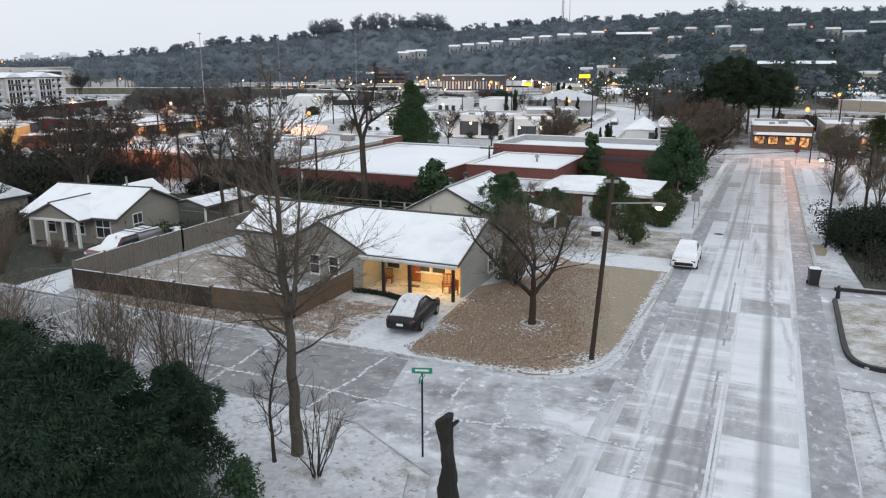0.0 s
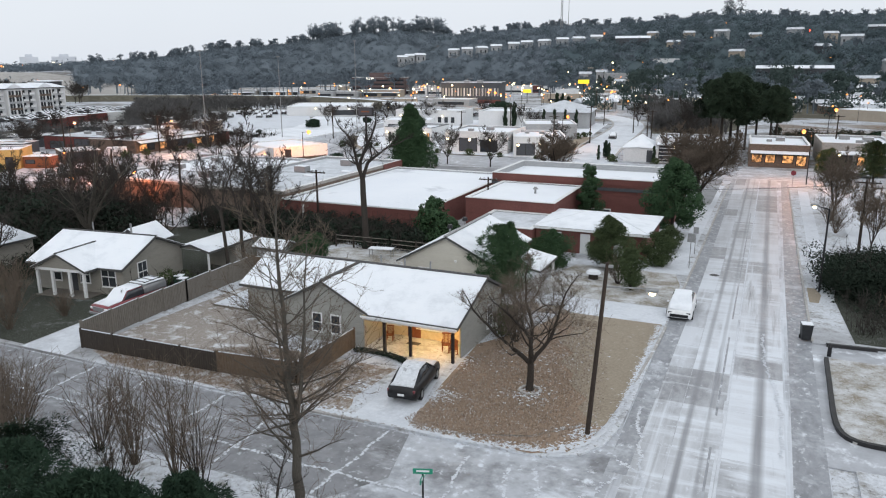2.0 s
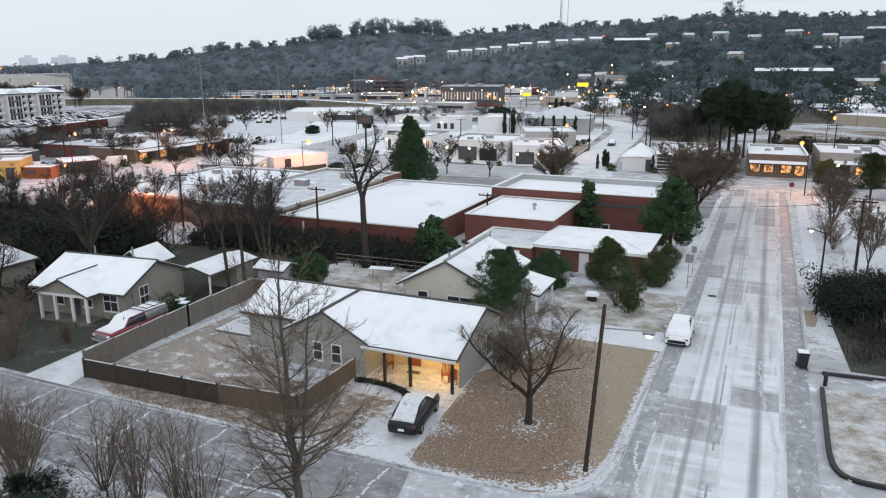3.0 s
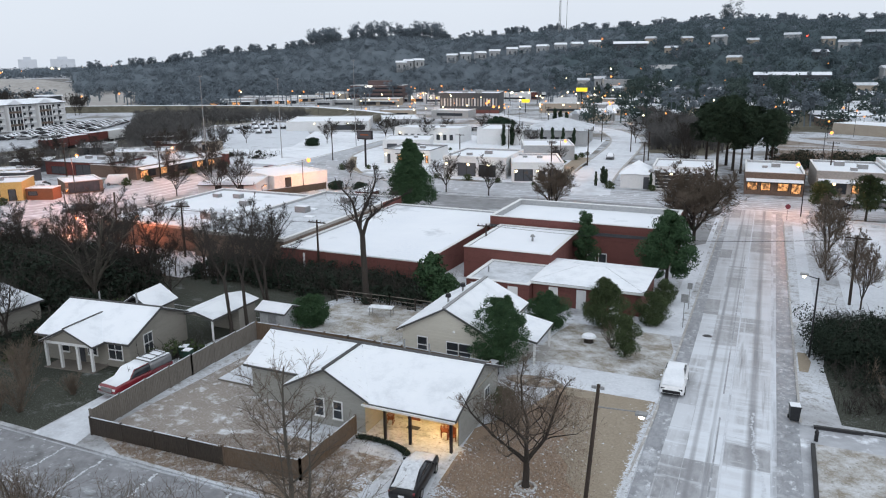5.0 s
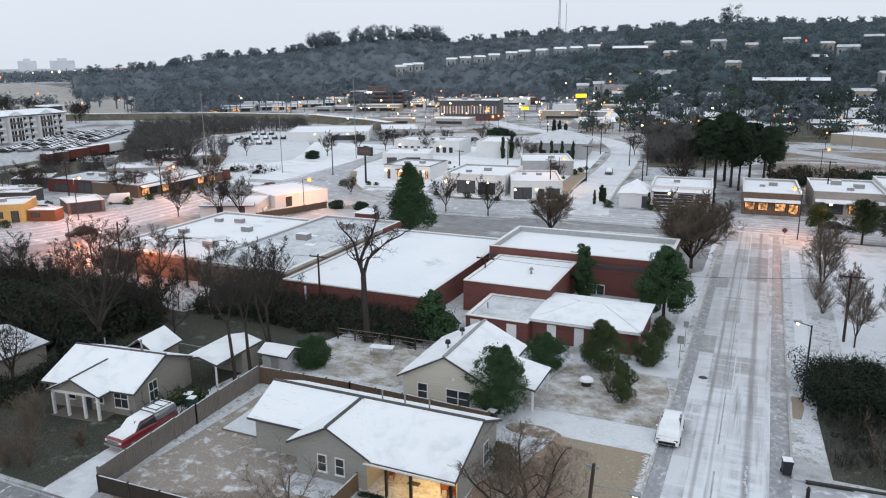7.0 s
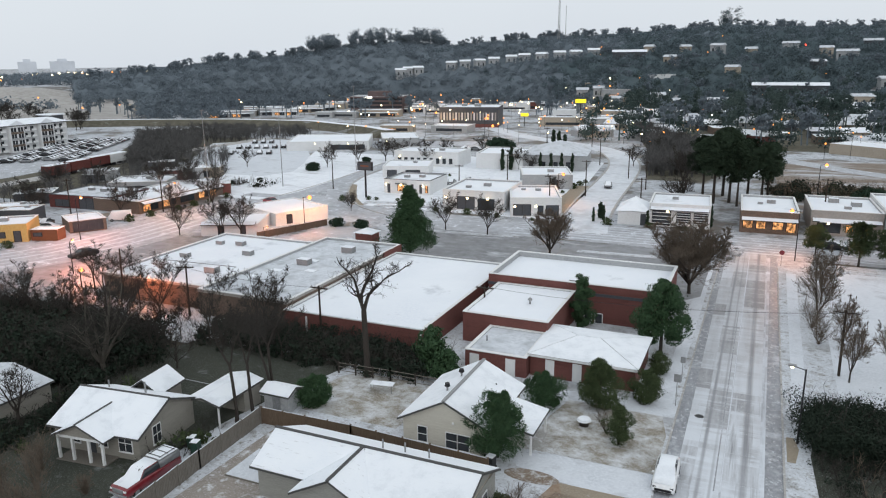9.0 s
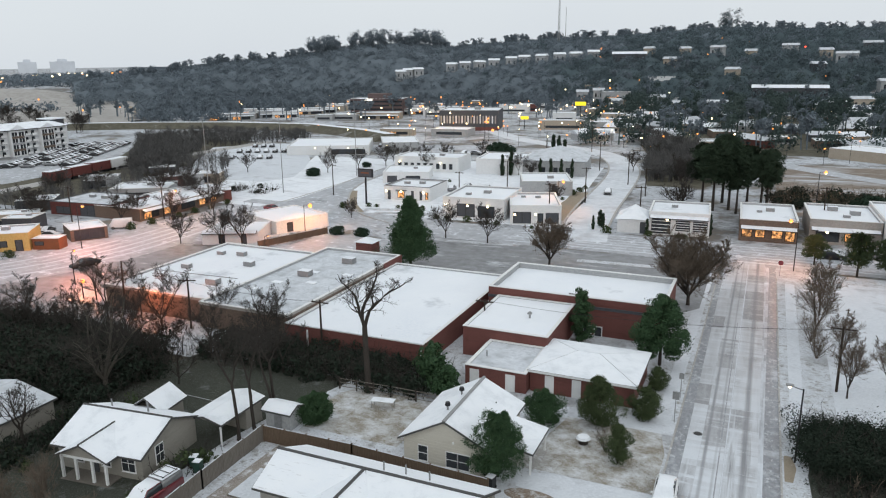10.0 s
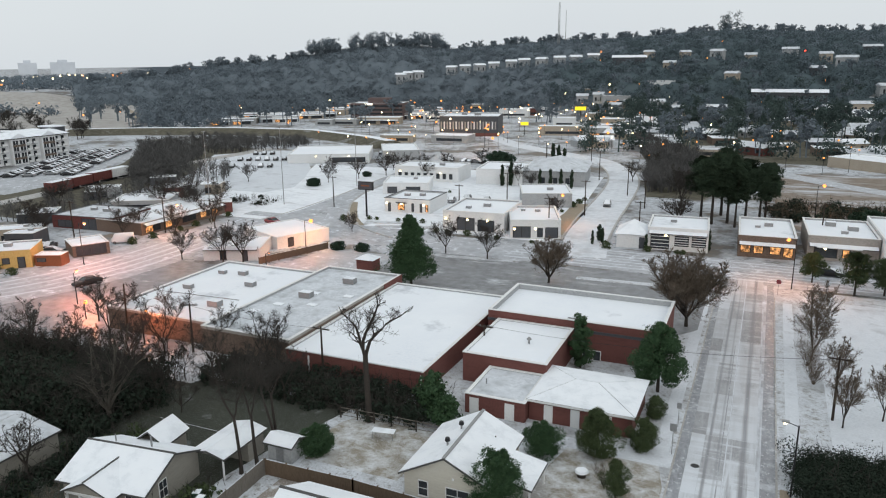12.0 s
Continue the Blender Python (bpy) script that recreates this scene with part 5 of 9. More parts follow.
# ---- brick store, annex and shops ----
def flat_building(name, label, cat, x0, x1, y0, y1, h, wall, turn=0.0, parapet=0.35, roof=None, units=(), front=(), cap=None, group="", awning=True, rim=None):
    """A flat-roofed building with parapet, snow on the roof, roof units (x, y, size) and front openings (x0, x1, z0, z1, material) in shares of its width."""
    cx, cy = (x0 + x1) / 2, (y0 + y1) / 2
    w, d = abs(x1 - x0) / 2, abs(y1 - y0) / 2
    t = thing(name, pose(cx, cy, ground(cx, cy), 0, 0, turn), label, cat, group)
    part("wall", box(-w, w, -d, d, -1.2, h), wall, t)
    part("roof", box(-w + 0.3, w - 0.3, -d + 0.3, d - 0.3, h + 0.004, h + 0.05), roof or snow_flat, t, "snow lying on the flat roof")
    if parapet:
        bm = bmesh.new()
        for a, b, c, e in ((-w, w, -d, -d + 0.3), (-w, w, d - 0.3, d), (-w, -w + 0.3, -d + 0.3, d - 0.3), (w - 0.3, w, -d + 0.3, d - 0.3)):
            bx(bm, a, b, c, e, h - 0.02, h + parapet)
        part("parapet", bm, rim or wall, t)
        bm = bmesh.new()
        for a, b, c, e in ((-w - 0.05, w + 0.05, -d - 0.05, -d + 0.33), (-w - 0.05, w + 0.05, d - 0.33, d + 0.05), (-w - 0.05, -w + 0.33, -d + 0.33, d - 0.33), (w - 0.33, w + 0.05, -d + 0.33, d - 0.33)):
            bx(bm, a, b, c, e, h + parapet, h + parapet + 0.08)
        part("coping", bm, cap or white_trim, t, "pale metal coping")
        bm = bmesh.new()
        for a, b, c, e in ((-w + 0.3, w - 0.3, -d + 0.3, -d + 0.34), (-w + 0.3, w - 0.3, d - 0.34, d - 0.3), (-w + 0.3, -w + 0.34, -d + 0.34, d - 0.34), (w - 0.34, w - 0.3, -d + 0.34, d - 0.34)):
            bx(bm, a, b, c, e, h + 0.05, h + parapet - 0.01)
        part("flashing", bm, grey_wall, t)
    for ux, uy, s in units:
        u = part("roof_unit", box(ux * w - s, ux * w + s, uy * d - s * 0.7, uy * d + s * 0.7, h + 0.05, h + 0.05 + s * 0.9, 0.04), grey_metal, t, "metal rooftop air unit")
        part("unit_snow", box(ux * w - s * 0.95, ux * w + s * 0.95, uy * d - s * 0.65, uy * d + s * 0.65, h + 0.055 + s * 0.9, h + 0.09 + s * 0.9), snow_roof, u)
    for a, b, c, e, m in front:
        p = part("window", box(-w + a * 2 * w - 0.08, -w + b * 2 * w + 0.08, -d - 0.06, -d + 0.02, c - 0.08, e + 0.08), dark_metal, t)
        k = max(1, min(2 if group else 5, int((b - a) * 2 * w / 1.8)))
        for i in range(k):
            px, pw = -w + a * 2 * w + (b - a) * 2 * w * i / k, (b - a) * 2 * w / k
            part("pane", box(px + 0.06, px + pw - 0.06, -d - 0.075, -d - 0.02, c, e), window_glass if m is warm_window and i % 3 == 1 else m, p)
    if len(front) > 1 and awning:
        top_ = max(e for _, _, _, e, _ in front) + 0.25
        aw = part("awning", extrude([(-w * 0.96, -d, top_ + 0.35), (-w * 0.96, -d - 1.1, top_), (-w * 0.96, -d - 1.1, top_ + 0.1), (-w * 0.96, -d, top_ + 0.5)], (w * 1.92, 0, 0)), dark_metal, t, "dark awning over the shop windows")
        part("awning_snow", extrude([(-w * 0.95, -d, top_ + 0.505), (-w * 0.95, -d - 1.05, top_ + 0.11), (-w * 0.95, -d - 1.05, top_ + 0.15), (-w * 0.95, -d, top_ + 0.56)], (w * 1.9, 0, 0)), snow_roof, aw)
    return t


# two-storey brick hall with stepped annexes
hall = flat_building("brick_hall", "red brick hall with a snowy flat roof and dark cornice", "building", -30.4, -8.8, 83.7, 95.8, 4.25, brick_red, 0, 0.7, snow_flat, ((0.0, -0.75, 0.7),))
part("cornice", box(-10.85, 10.85, -6.15, -6.05, 3.6, 3.95), dark_wall, hall, "dark brick band under the parapet")
for k in range(2):
    part("window", box(1.6 + k * 1.3, 2.4 + k * 1.3, -6.11, -6.0, 0.2, 1.4), window_glass, hall, "small white-framed window")
    part("window_frame", box(1.5 + k * 1.3, 2.5 + k * 1.3, -6.09, -6.0, 0.1, 1.5), white_trim, hall)
part("downpipe", rod(bmesh.new(), (-9.6, -6.12, -0.5), (-9.6, -6.12, 3.6), 0.06), white_trim, hall)
mid_annex = flat_building("brick_annex", "red brick annex with a snowy flat roof and one roof vent", "building", -29.0, -19.25, 71.6, 83.6, 3.55, brick_red, 0, 0.12)
v = part("roof_vent", rod(bmesh.new(), (1.2, -0.5, 3.6), (1.2, -0.5, 4.1), 0.12), grey_metal, mid_annex)
part("vent_hood", rod(bmesh.new(), (1.2, -0.5, 4.1), (1.2, -0.5, 4.35), 0.3, 0.14, 10), grey_metal, v)
low_flat = flat_building("brick_annex", "low brick annex, grey flat roof under thin snow", "building", -25.7, -19.3, 64.1, 71.5, 2.2, brick_red, 0, 0.1, thin_snow_roof)
for px in (1.6, -2.2):
    part("door", box(px - 0.5, px + 0.5, -3.76, -3.68, -0.2, 2.0), white_trim, low_flat, "white panel door")
part("roof_pipe", rod(bmesh.new(), (-2.0, -0.6, 2.2), (-2.0, -0.6, 2.85), 0.08), grey_metal, low_flat)


def hip_annex():
    g = ground(-13, 67)
    h = thing("brick_annex", pose(0, 0, g), "low brick annex with a snowy hipped roof", "building")
    x0, x1, y0, y1, z, r = -19.2, -9.0, 65.2, 73.6, 2.5, 3.3
    part("wall", box(x0, x1, y0, y1, -1.2, z), brick_red, h)
    o = 0.35
    a, b = (x0 + 3.7, 69.6, r), (x1 - 4.2, 69.6, r)
    roof_side(h, [(x0 - 0.2, y0 - o, z), (x1 + o, y0 - o, z), b, a], "", snow_roof)
    roof_side(h, [(x1 + o, y0 - o, z), (x1 + o, y1 + o, z), b], "", snow_roof)
    roof_side(h, [(x1 + o, y1 + o, z), (x0 - 0.2, y1 + o, z), a, b], "", snow_roof)
    roof_side(h, [(x0 - 0.2, y1 + o, z), (x0 - 0.2, y0 - o, z), a], "", snow_roof)
    part("fascia", box(x0 - 0.2, x1 + o, y0 - o - 0.04, y0 - o, z - 0.2, z), white_trim, h)
    for px in (-17.2, -14.5, -11.4):
        part("door", box(px - 0.45, px + 0.45, y0 - 0.06, y0, -0.1, 2.05), white_trim, h, "white panel door")
    return h


hip_annex()
# long store in three bays
big = flat_building("store", "long red brick store under one wide snowy roof", "building", -49.3, -31.5, 66.3, 94.6, 2.75, brick_red, 0, 0.22, snow_flat, (), ())
for k in range(7):
    part("pilaster", box(-8.8 + k * 2.9, -8.6 + k * 2.9, -14.25, -14.15, -0.8, 2.6), white_trim if k in (1, 6) else brick_red, big)
part("snow_edge", box(-8.85, 8.85, -14.2, -13.8, 3.055, 3.12), snow_roof, big)
mid_bay = flat_building("store", "middle bay of the store, snowy roof with vents and skylights", "building", -62.6, -49.4, 67.0, 96.4, 3.4, brown_wall, 0, 0.35, thin_snow_roof, ((-0.2, 0.05, 0.9), (0.15, 0.6, 0.9)), (), rim=grey_shop)
for px, py in ((-3.0, -3.5), (1.5, -2.0), (4.2, 3.0), (-1.0, 2.5), (-4.2, -7.0)):
    s = part("skylight", box(px - 0.7, px + 0.7, py - 0.5, py + 0.5, 3.45, 3.62, 0.05), snow_roof, mid_bay, "snow-capped skylight")
part("step_wall", box(6.63, 6.78, 9.1, 14.7, -1.0, 3.83), brick_red, mid_bay, "red brick return wall at the step in the roof")
west_bay = flat_building("store", "west bay of the store with a snowy roof and air units", "building", -80.3, -62.7, 68.6, 93.6, 3.2, brown_wall, 0, 0.3, snow_flat, ((-0.55, -0.1, 0.7), (-0.2, 0.6, 0.7), (0.35, 0.25, 0.75), (0.5, -0.5, 0.9), (-0.6, 0.55, 0.6)), (), rim=grey_shop)
part("gas_pipe", rod(bmesh.new(), (-8.2, -4, 3.35), (6, -3.2, 3.35), 0.05), grey_metal, west_bay)
kiosk = thing("kiosk", at(-62.7, 109.6), "small red brick kiosk with a snowy hipped roof", "kiosk")
part("wall", box(-1.6, 1.6, -1.4, 1.4, -0.3, 2.4), brick_red, kiosk)
bm = bmesh.new()
top = bm.verts.new((0, 0, 3.2))
ring = [bm.verts.new(p) for p in ((-1.9, -1.7, 2.4), (1.9, -1.7, 2.4), (1.9, 1.7, 2.4), (-1.9, 1.7, 2.4))]
for i in range(4):
    bm.faces.new((ring[i], ring[(i + 1) % 4], top))
bm.faces.new(ring[::-1])
part("roof", bm, snow_roof, kiosk)

lit = warm_window
flat_building("shop", "ochre shop with a snowy flat roof", "building", -134.9, -120.9, 82.1, 90.1, 3.0, yellow_wall, 38, 0.3, snow_flat, ((0.3, 0.2, 0.7),), ((0.50, 0.58, 0.9, 1.9, dark_wall), (0.66, 0.74, 0.9, 1.9, dark_wall), (0.84, 0.92, 0.1, 2.0, dark_wall)), awning=False)
flat_building("shop", "small red shop with awning and snowy roof", "building", -120.9, -116.1, 88.8, 91.8, 2.0, wood_red, 24, 0.08, snow_roof, (), ((0.1, 0.42, 0.9, 1.5, dark_wall),))
flat_building("shop", "low grey shop with a snowy canopy", "building", -124.0, -117.4, 96.2, 103.8, 2.2, brown_wall, 60, 0.12, snow_roof, (), ((0.1, 0.9, 0.3, 2.1, window_glass),))
flat_building("shop", "red brick workshop, thin snow on its roof", "building", -149.0, -132.0, 115.2, 128.0, 2.9, rail_red, 6, 0.15, thin_snow_roof, ((0.1, 0.1, 0.8), (-0.4, 0.2, 0.7)), ((0.1, 0.34, 0.5, 2.0, dark_wall), (0.5, 0.95, 0.0, 2.6, dark_wall)), dark_wall, awning=False)
flat_building("shop", "long low shop with warm lit windows", "building", -142.5, -115.5, 122.3, 135.7, 2.7, brown_wall, 90, 0.2, snow_flat, ((0.2, 0.1, 0.8), (-0.5, 0.3, 0.6)), ((0.04, 0.2, 0.6, 1.9, lit), (0.26, 0.40, 0.6, 1.9, lit), (0.46, 0.62, 0.6, 1.9, window_glass), (0.68, 0.9, 0.6, 1.9, lit)))
flat_building("shop", "grey low building with a snowy roof", "building", -152.0, -138.0, 134.0, 145.0, 3.0, grey_wall, 30, 0.2, snow_flat, ((0.2, 0.1, 0.8),), ((0.1, 0.9, 0.4, 2.1, window_glass),))
flat_building("shop", "low white building with a snowy roof", "building", -97.2, -86.6, 105.2, 115.4, 2.3, white_wall, 24, 0.08, snow_flat, (), ((0.3, 0.4, 0.4, 2.0, window_glass), (0.7, 0.78, 0.0, 2.1, dark_wall)))
flat_building("warehouse", "white warehouse with a broad snowy roof", "building", -96.9, -84.5, 118.0, 131.0, 2.6, white_wall, 67, 0.1, snow_flat, (), ((0.2, 0.3, 0.4, 2.2, window_glass),))
rest = flat_building("restaurant", "pale drive-in restaurant with lit corners and snowy roof", "building", -85.6, -73.4, 158.4, 170.4, 2.9, white_wall, 3, 0.4, snow_flat, ((0.2, 0.2, 0.7), (-0.4, 0.0, 0.7)), ((0.08, 0.13, 0.0, 2.1, dark_wall), (0.30, 0.44, 0.5, 2.0, warm_window), (0.60, 0.64, 0.2, 2.2, dark_wall), (0.78, 0.82, 0.2, 2.2, dark_wall), (0.9, 0.95, 0.4, 2.0, warm_window)), dark_wall, awning=False)
part("band", box(-2.9, 0.0, -6.6, -6.02, 2.25, 2.4), dark_wall, rest, "dark awning over the window")
flat_building("strip_shop", "strip of shops with a tall pale front and snowy roof", "building", -64.5, -50.5, 146.0, 162.0, 3.9, white_wall, 4, 0.4, snow_flat, ((0.1, 0.1, 0.8), (-0.4, -0.3, 0.6)), ((0.24, 0.52, 0.2, 2.9, dark_wall), (0.58, 0.84, 0.2, 2.6, window_glass)), awning=False)
flat_building("strip_shop", "corner shop with lit front and snowy flat roof", "building", -50.4, -39.8, 144.5, 160.0, 3.5, white_wall, 20, 0.4, snow_flat, ((0.2, 0.4, 0.6), (-0.4, 0.5, 0.5)), ((0.06, 0.40, 0.2, 2.5, dark_wall), (0.54, 0.64, 0.3, 2.2, window_glass), (0.70, 0.94, 0.2, 2.3, dark_wall)), awning=False)
flat_building("shop", "brown block building with a snowy roof", "building", -57.5, -45.0, 175.5, 190.0, 3.4, grey_wall, 20, 0.25, snow_flat, ((0.2, -0.1, 0.8),), ((0.6, 0.7, 0.2, 2.4, dark_wall),))
flat_building("shop", "long white building with a row of windows and a snowy roof", "building", -106.0, -85.0, 203.6, 216.0, 4.2, white_wall, 4, 0.3, snow_flat, ((0.3, 0.0, 0.8),), tuple((0.06 + 0.1 * k, 0.105 + 0.1 * k, 1.0, 2.5, window_glass) for k in range(9)), awning=False)
green_hall = flat_building("hall", "pale hall with a hipped snowy roof", "building", -66.5, -48.5, 208.0, 230.0, 4.6, grey_wall, 8, 0.0, snow_flat, (), tuple((0.1 + 0.2 * k, 0.16 + 0.2 * k, 1.0, 2.6, window_glass) for k in range(4)), awning=False)
bm = bmesh.new()
eave = [bm.verts.new(q) for q in ((-9.6, -11.6, 4.66), (9.6, -11.6, 4.66), (9.6, 11.6, 4.66), (-9.6, 11.6, 4.66))]
top_a, top_b = bm.verts.new((0, -4.5, 7.4)), bm.verts.new((0, 4.5, 7.4))
for q in ((eave[0], eave[1], top_a), (eave[1], eave[2], top_b, top_a), (eave[2], eave[3], top_b), (eave[3], eave[0], top_a, top_b), (eave[3], eave[2], eave[1], eave[0])):
    bm.faces.new(q)
part("hipped_roof", bm, thin_snow_roof, green_hall, "thin snow on a pale hipped roof")
flat_building("shop", "low pale shop with a broad snowy roof", "building", -99.5, -86.5, 180.5, 194.0, 2.9, white_wall, 20, 0.2, snow_flat, ((0.3, 0.2, 0.6),), ((0.1, 0.3, 0.3, 2.0, dark_wall), (0.5, 0.8, 0.4, 2.0, window_glass)), awning=False)
flat_building("shop", "white flat building behind the shops", "building", -80.0, -66.0, 205.0, 222.0, 4.4, white_wall, 8, 0.3, snow_flat, (), ())
flat_building("warehouse", "large white warehouse with a snowy roof", "building", -168.0, -138.0, 228.0, 256.0, 3.3, white_wall, 26, 0.2, snow_flat, (), ((0.55, 0.95, 0.5, 2.2, window_glass),))
flat_building("warehouse", "grey warehouse beside the car park", "building", -140.0, -126.0, 248.0, 272.0, 3.4, grey_wall, 30, 0.2, snow_roof, (), ())
garage = flat_building("garage", "white garage with three red roller doors and snowy roof", "building", -20.0, -8.6, 145.6, 158.0, 4.0, white_wall, 4, 0.35, snow_flat, ((-0.2, 0.2, 0.6),), ((0.06, 0.36, 0.2, 3.0, window_glass), (0.46, 0.68, 0.9, 2.8, window_glass), (0.74, 0.96, 0.9, 2.8, window_glass)))
tent = thing("pavilion", at(-22.8, 149.0, 4), "white pavilion with a peaked snowy roof", "pavilion")
part("wall", box(-3.0, 3.0, -4.0, 4.0, -0.5, 2.6), white_wall, tent)
bm = bmesh.new()
peak = bm.verts.new((0, 0, 5.0))
low = [bm.verts.new(q) for q in ((-3.4, -4.4, 2.6), (0, -4.4, 2.75), (3.4, -4.4, 2.6), (3.4, 4.4, 2.6), (-3.4, 4.4, 2.6))]
for i in range(5):
    bm.faces.new((low[i], low[(i + 1) % 5], peak))
bm.faces.new(low[::-1])
part("roof", bm, snow_roof, tent, "peaked roof under snow")
part("door", box(1.4, 2.5, -4.05, -3.98, -0.2, 2.2), dark_wall, tent)
for k in range(4):
    for a_, b_, z0, z1 in ((0.06, 0.36, 0.2, 3.0), (0.46, 0.68, 0.9, 2.8), (0.74, 0.96, 0.9, 2.8)):
        zz = z0 + (z1 - z0) * (k + 0.5) / 4
        part("glazing_bar", box(-5.7 + a_ * 11.4, -5.7 + b_ * 11.4, -6.32, -6.275, zz - 0.06, zz + 0.06), white_trim, garage)
flat_building("shop", "shop with a lit amber window front and snowy roof", "building", -3.2, 6.9, 146.2, 164.0, 3.5, brown_wall, 2, 0.45, snow_flat, ((0.1, 0.3, 0.8), (-0.3, 0.1, 0.5)), ((0.05, 0.22, 0.7, 2.0, lit), (0.28, 0.44, 0.7, 2.0, lit), (0.56, 0.74, 0.7, 2.0, lit), (0.79, 0.95, 0.3, 2.0, lit)))
shop_b = flat_building("shop", "tan shop with a canopy and roof units", "building", 8.8, 20.6, 148.5, 165.0, 4.0, grey_shop, 2, 0.4, snow_flat, ((-0.2, 0.4, 0.9), (0.4, 0.0, 0.9), (0.1, -0.4, 0.6)), ((0.1, 0.42, 0.4, 2.2, window_glass), (0.5, 0.6, 0.6, 2.0, lit)))
part("canopy", box(-4.5, 3.0, -9.8, -8.2, 2.5, 2.65), snow_roof, shop_b)
flat_building("shop", "white shop with a round sign and snowy roof", "building", 20.8, 34.0, 146.0, 168.0, 4.6, white_wall, 2, 0.4, snow_flat, ((0.1, 0.1, 0.8),), ())
flat_building("warehouse", "long low warehouse with a pale metal roof", "building", 21.0, 62.0, 272.0, 287.0, 3.4, tan_wall, -36, 0.1, snow_roof, (), ())
for x, y, z in ((-84.4, 157.7, 2.3), (-80.4, 157.8, 2.3), (-74.6, 158.2, 2.3), (-63.0, 145.2, 2.9), (-58, 145.5, 2.9), (-53.5, 145.9, 2.9), (-46, 141.9, 2.6), (-42, 143.6, 2.6), (-16, 145.2, 3.2), (12, 147.7, 2.5), (-103.5, 202.7, 2.8), (-90, 203.2, 2.8), (-150, 226, 2.8), (-139, 231, 2.8), (-131, 246, 2.6)):
    lamp = thing("wall_lamp", at(x, y), "small bright lamp on a shop front", "lamp", "shop front lamps")
    part("bracket", box(-0.06, 0.06, -0.3, 0.3, z - 0.05, z + 0.05), dark_metal, lamp)
    part("globe", box(-0.22, 0.22, -0.42, -0.1, z - 0.2, z + 0.2, 0.08), warm_white, lamp)
# farther town
dark = flat_building("office_block", "dark office block with brick wings and lit windows", "building", -156.0, -126.0, 346.0, 372.0, 9.6, dark_wall, 14, 0.5, snow_flat, ((0.2, 0.0, 1.6), (-0.3, 0.3, 1.4)), ())
for k in range(19):
    part("window", box(-14.4 + k * 1.53, -13.7 + k * 1.53, -13.1, -12.98, 3.6, 7.4), white_wall if k % 2 else grey_shop, dark)
part("brick_base", box(-15.1, 15.1, -13.2, -12.9, -0.5, 1.8), brick_red, dark)
office = flat_building("office_block", "brown four-storey office block with snowy setbacks", "building", -256.0, -221.0, 428.0, 450.0, 10.5, office_brick, 14, 0.5, snow_flat, ((0.0, 0.1, 3.0),), ())
for k in range(4):
    part("window_band", box(-17.5, 17.5, -11.1, -10.95, 1.2 + k * 2.5, 2.3 + k * 2.5), window_glass, office)
part("penthouse", box(-7, 7, -5, 5, 10.5, 14.0), office_brick, office)
part("sign", box(-8, -2.5, -11.3, -11.1, 9.8, 11.0), white_sign, office)
rng = random.Random(5)
for k in range(58):
    if k < 42:
        x, y = rng.uniform(-330, -60), rng.uniform(300, 560)
    else:
        x, y = rng.uniform(-50, 80), rng.uniform(300, 500)
    if -175 < x < -100 and 330 < y < 400 or -275 < x < -200 and 400 < y < 470 or abs(x + 160 + (y - 440) * 0.6) < 14:
        continue
    w, d, h = rng.uniform(8, 24), rng.uniform(7, 14), rng.uniform(3, 5.5)
    mat_ = rng.choice([white_wall, tan_wall, grey_wall, brick_red])
    fr = ((0.15, 0.85, 0.9, 2.0, lit if rng.random() < 0.12 else window_glass),)
    if k >= 42:
        w, h, mat_ = min(w, 14), 2.8, rng.choice([tan_wall, grey_wall, brown_wall])
    flat_building("shop", "distant low building with a snowy roof", "building", x - w / 2, x + w / 2, y - d / 2, y + d / 2, h, mat_, rng.choice([14, 14, 20, 5]), 0.2, snow_flat, (), fr, group="distant low buildings")


rng = random.Random(62)
for k in range(16):
    a, r = -40 + k * 1.05 + rng.uniform(-0.3, 0.3), rng.uniform(455, 560)
    x, y, w, d = r * math.sin(radians(a)), r * math.cos(radians(a)), rng.uniform(14, 30), rng.uniform(8, 14)
    flat_building("store", "long low building beyond the river, snowy roof", "building", x - w / 2, x + w / 2, y - d / 2, y + d / 2, rng.uniform(3.2, 4.6), rng.choice([tan_wall, white_wall, grey_wall, grey_shop]), -a + rng.choice([0, 10, -12]), 0.2, snow_flat, (), ((0.1, 0.45, 0.6, 2.2, rng.choice([lit, window_glass])), (0.55, 0.9, 0.6, 2.2, rng.choice([lit, window_glass]))), group="buildings beyond the river")


rng = random.Random(61)
for k in range(26):
    x, y = rng.choice([(rng.uniform(-178, -122), rng.uniform(98, 120)), (rng.uniform(-172, -126), rng.uniform(136, 172)), (rng.uniform(-150, -112), rng.uniform(84, 100)), (rng.uniform(-100, -70), rng.uniform(205, 245))])
    if abs(x + 108 - (y - 60) * 0.3) < 14:
        continue
    w, d, h, wall_m, turn = rng.uniform(4, 10), rng.uniform(4, 8), rng.uniform(2.3, 3.2), rng.choice([dark_wall, grey_wall, brick_red, tan_wall]), rng.choice([24, 30, 40])
    roof_m, pane_m = rng.choice([snow_flat, thin_snow_roof]), rng.choice([window_glass, window_glass, lit])
    if x > -130 and y < 110 or x > -142 and y > 150:
        continue
    flat_building("shop", "low workshop with a snowy flat roof", "building", x - w / 2, x + w / 2, y - d / 2, y + d / 2, h, wall_m, turn, 0.12, roof_m, ((0.3, 0.1, 0.5),), ((0.2, 0.6, 0.4, 1.9, pane_m),), group="low workshops")


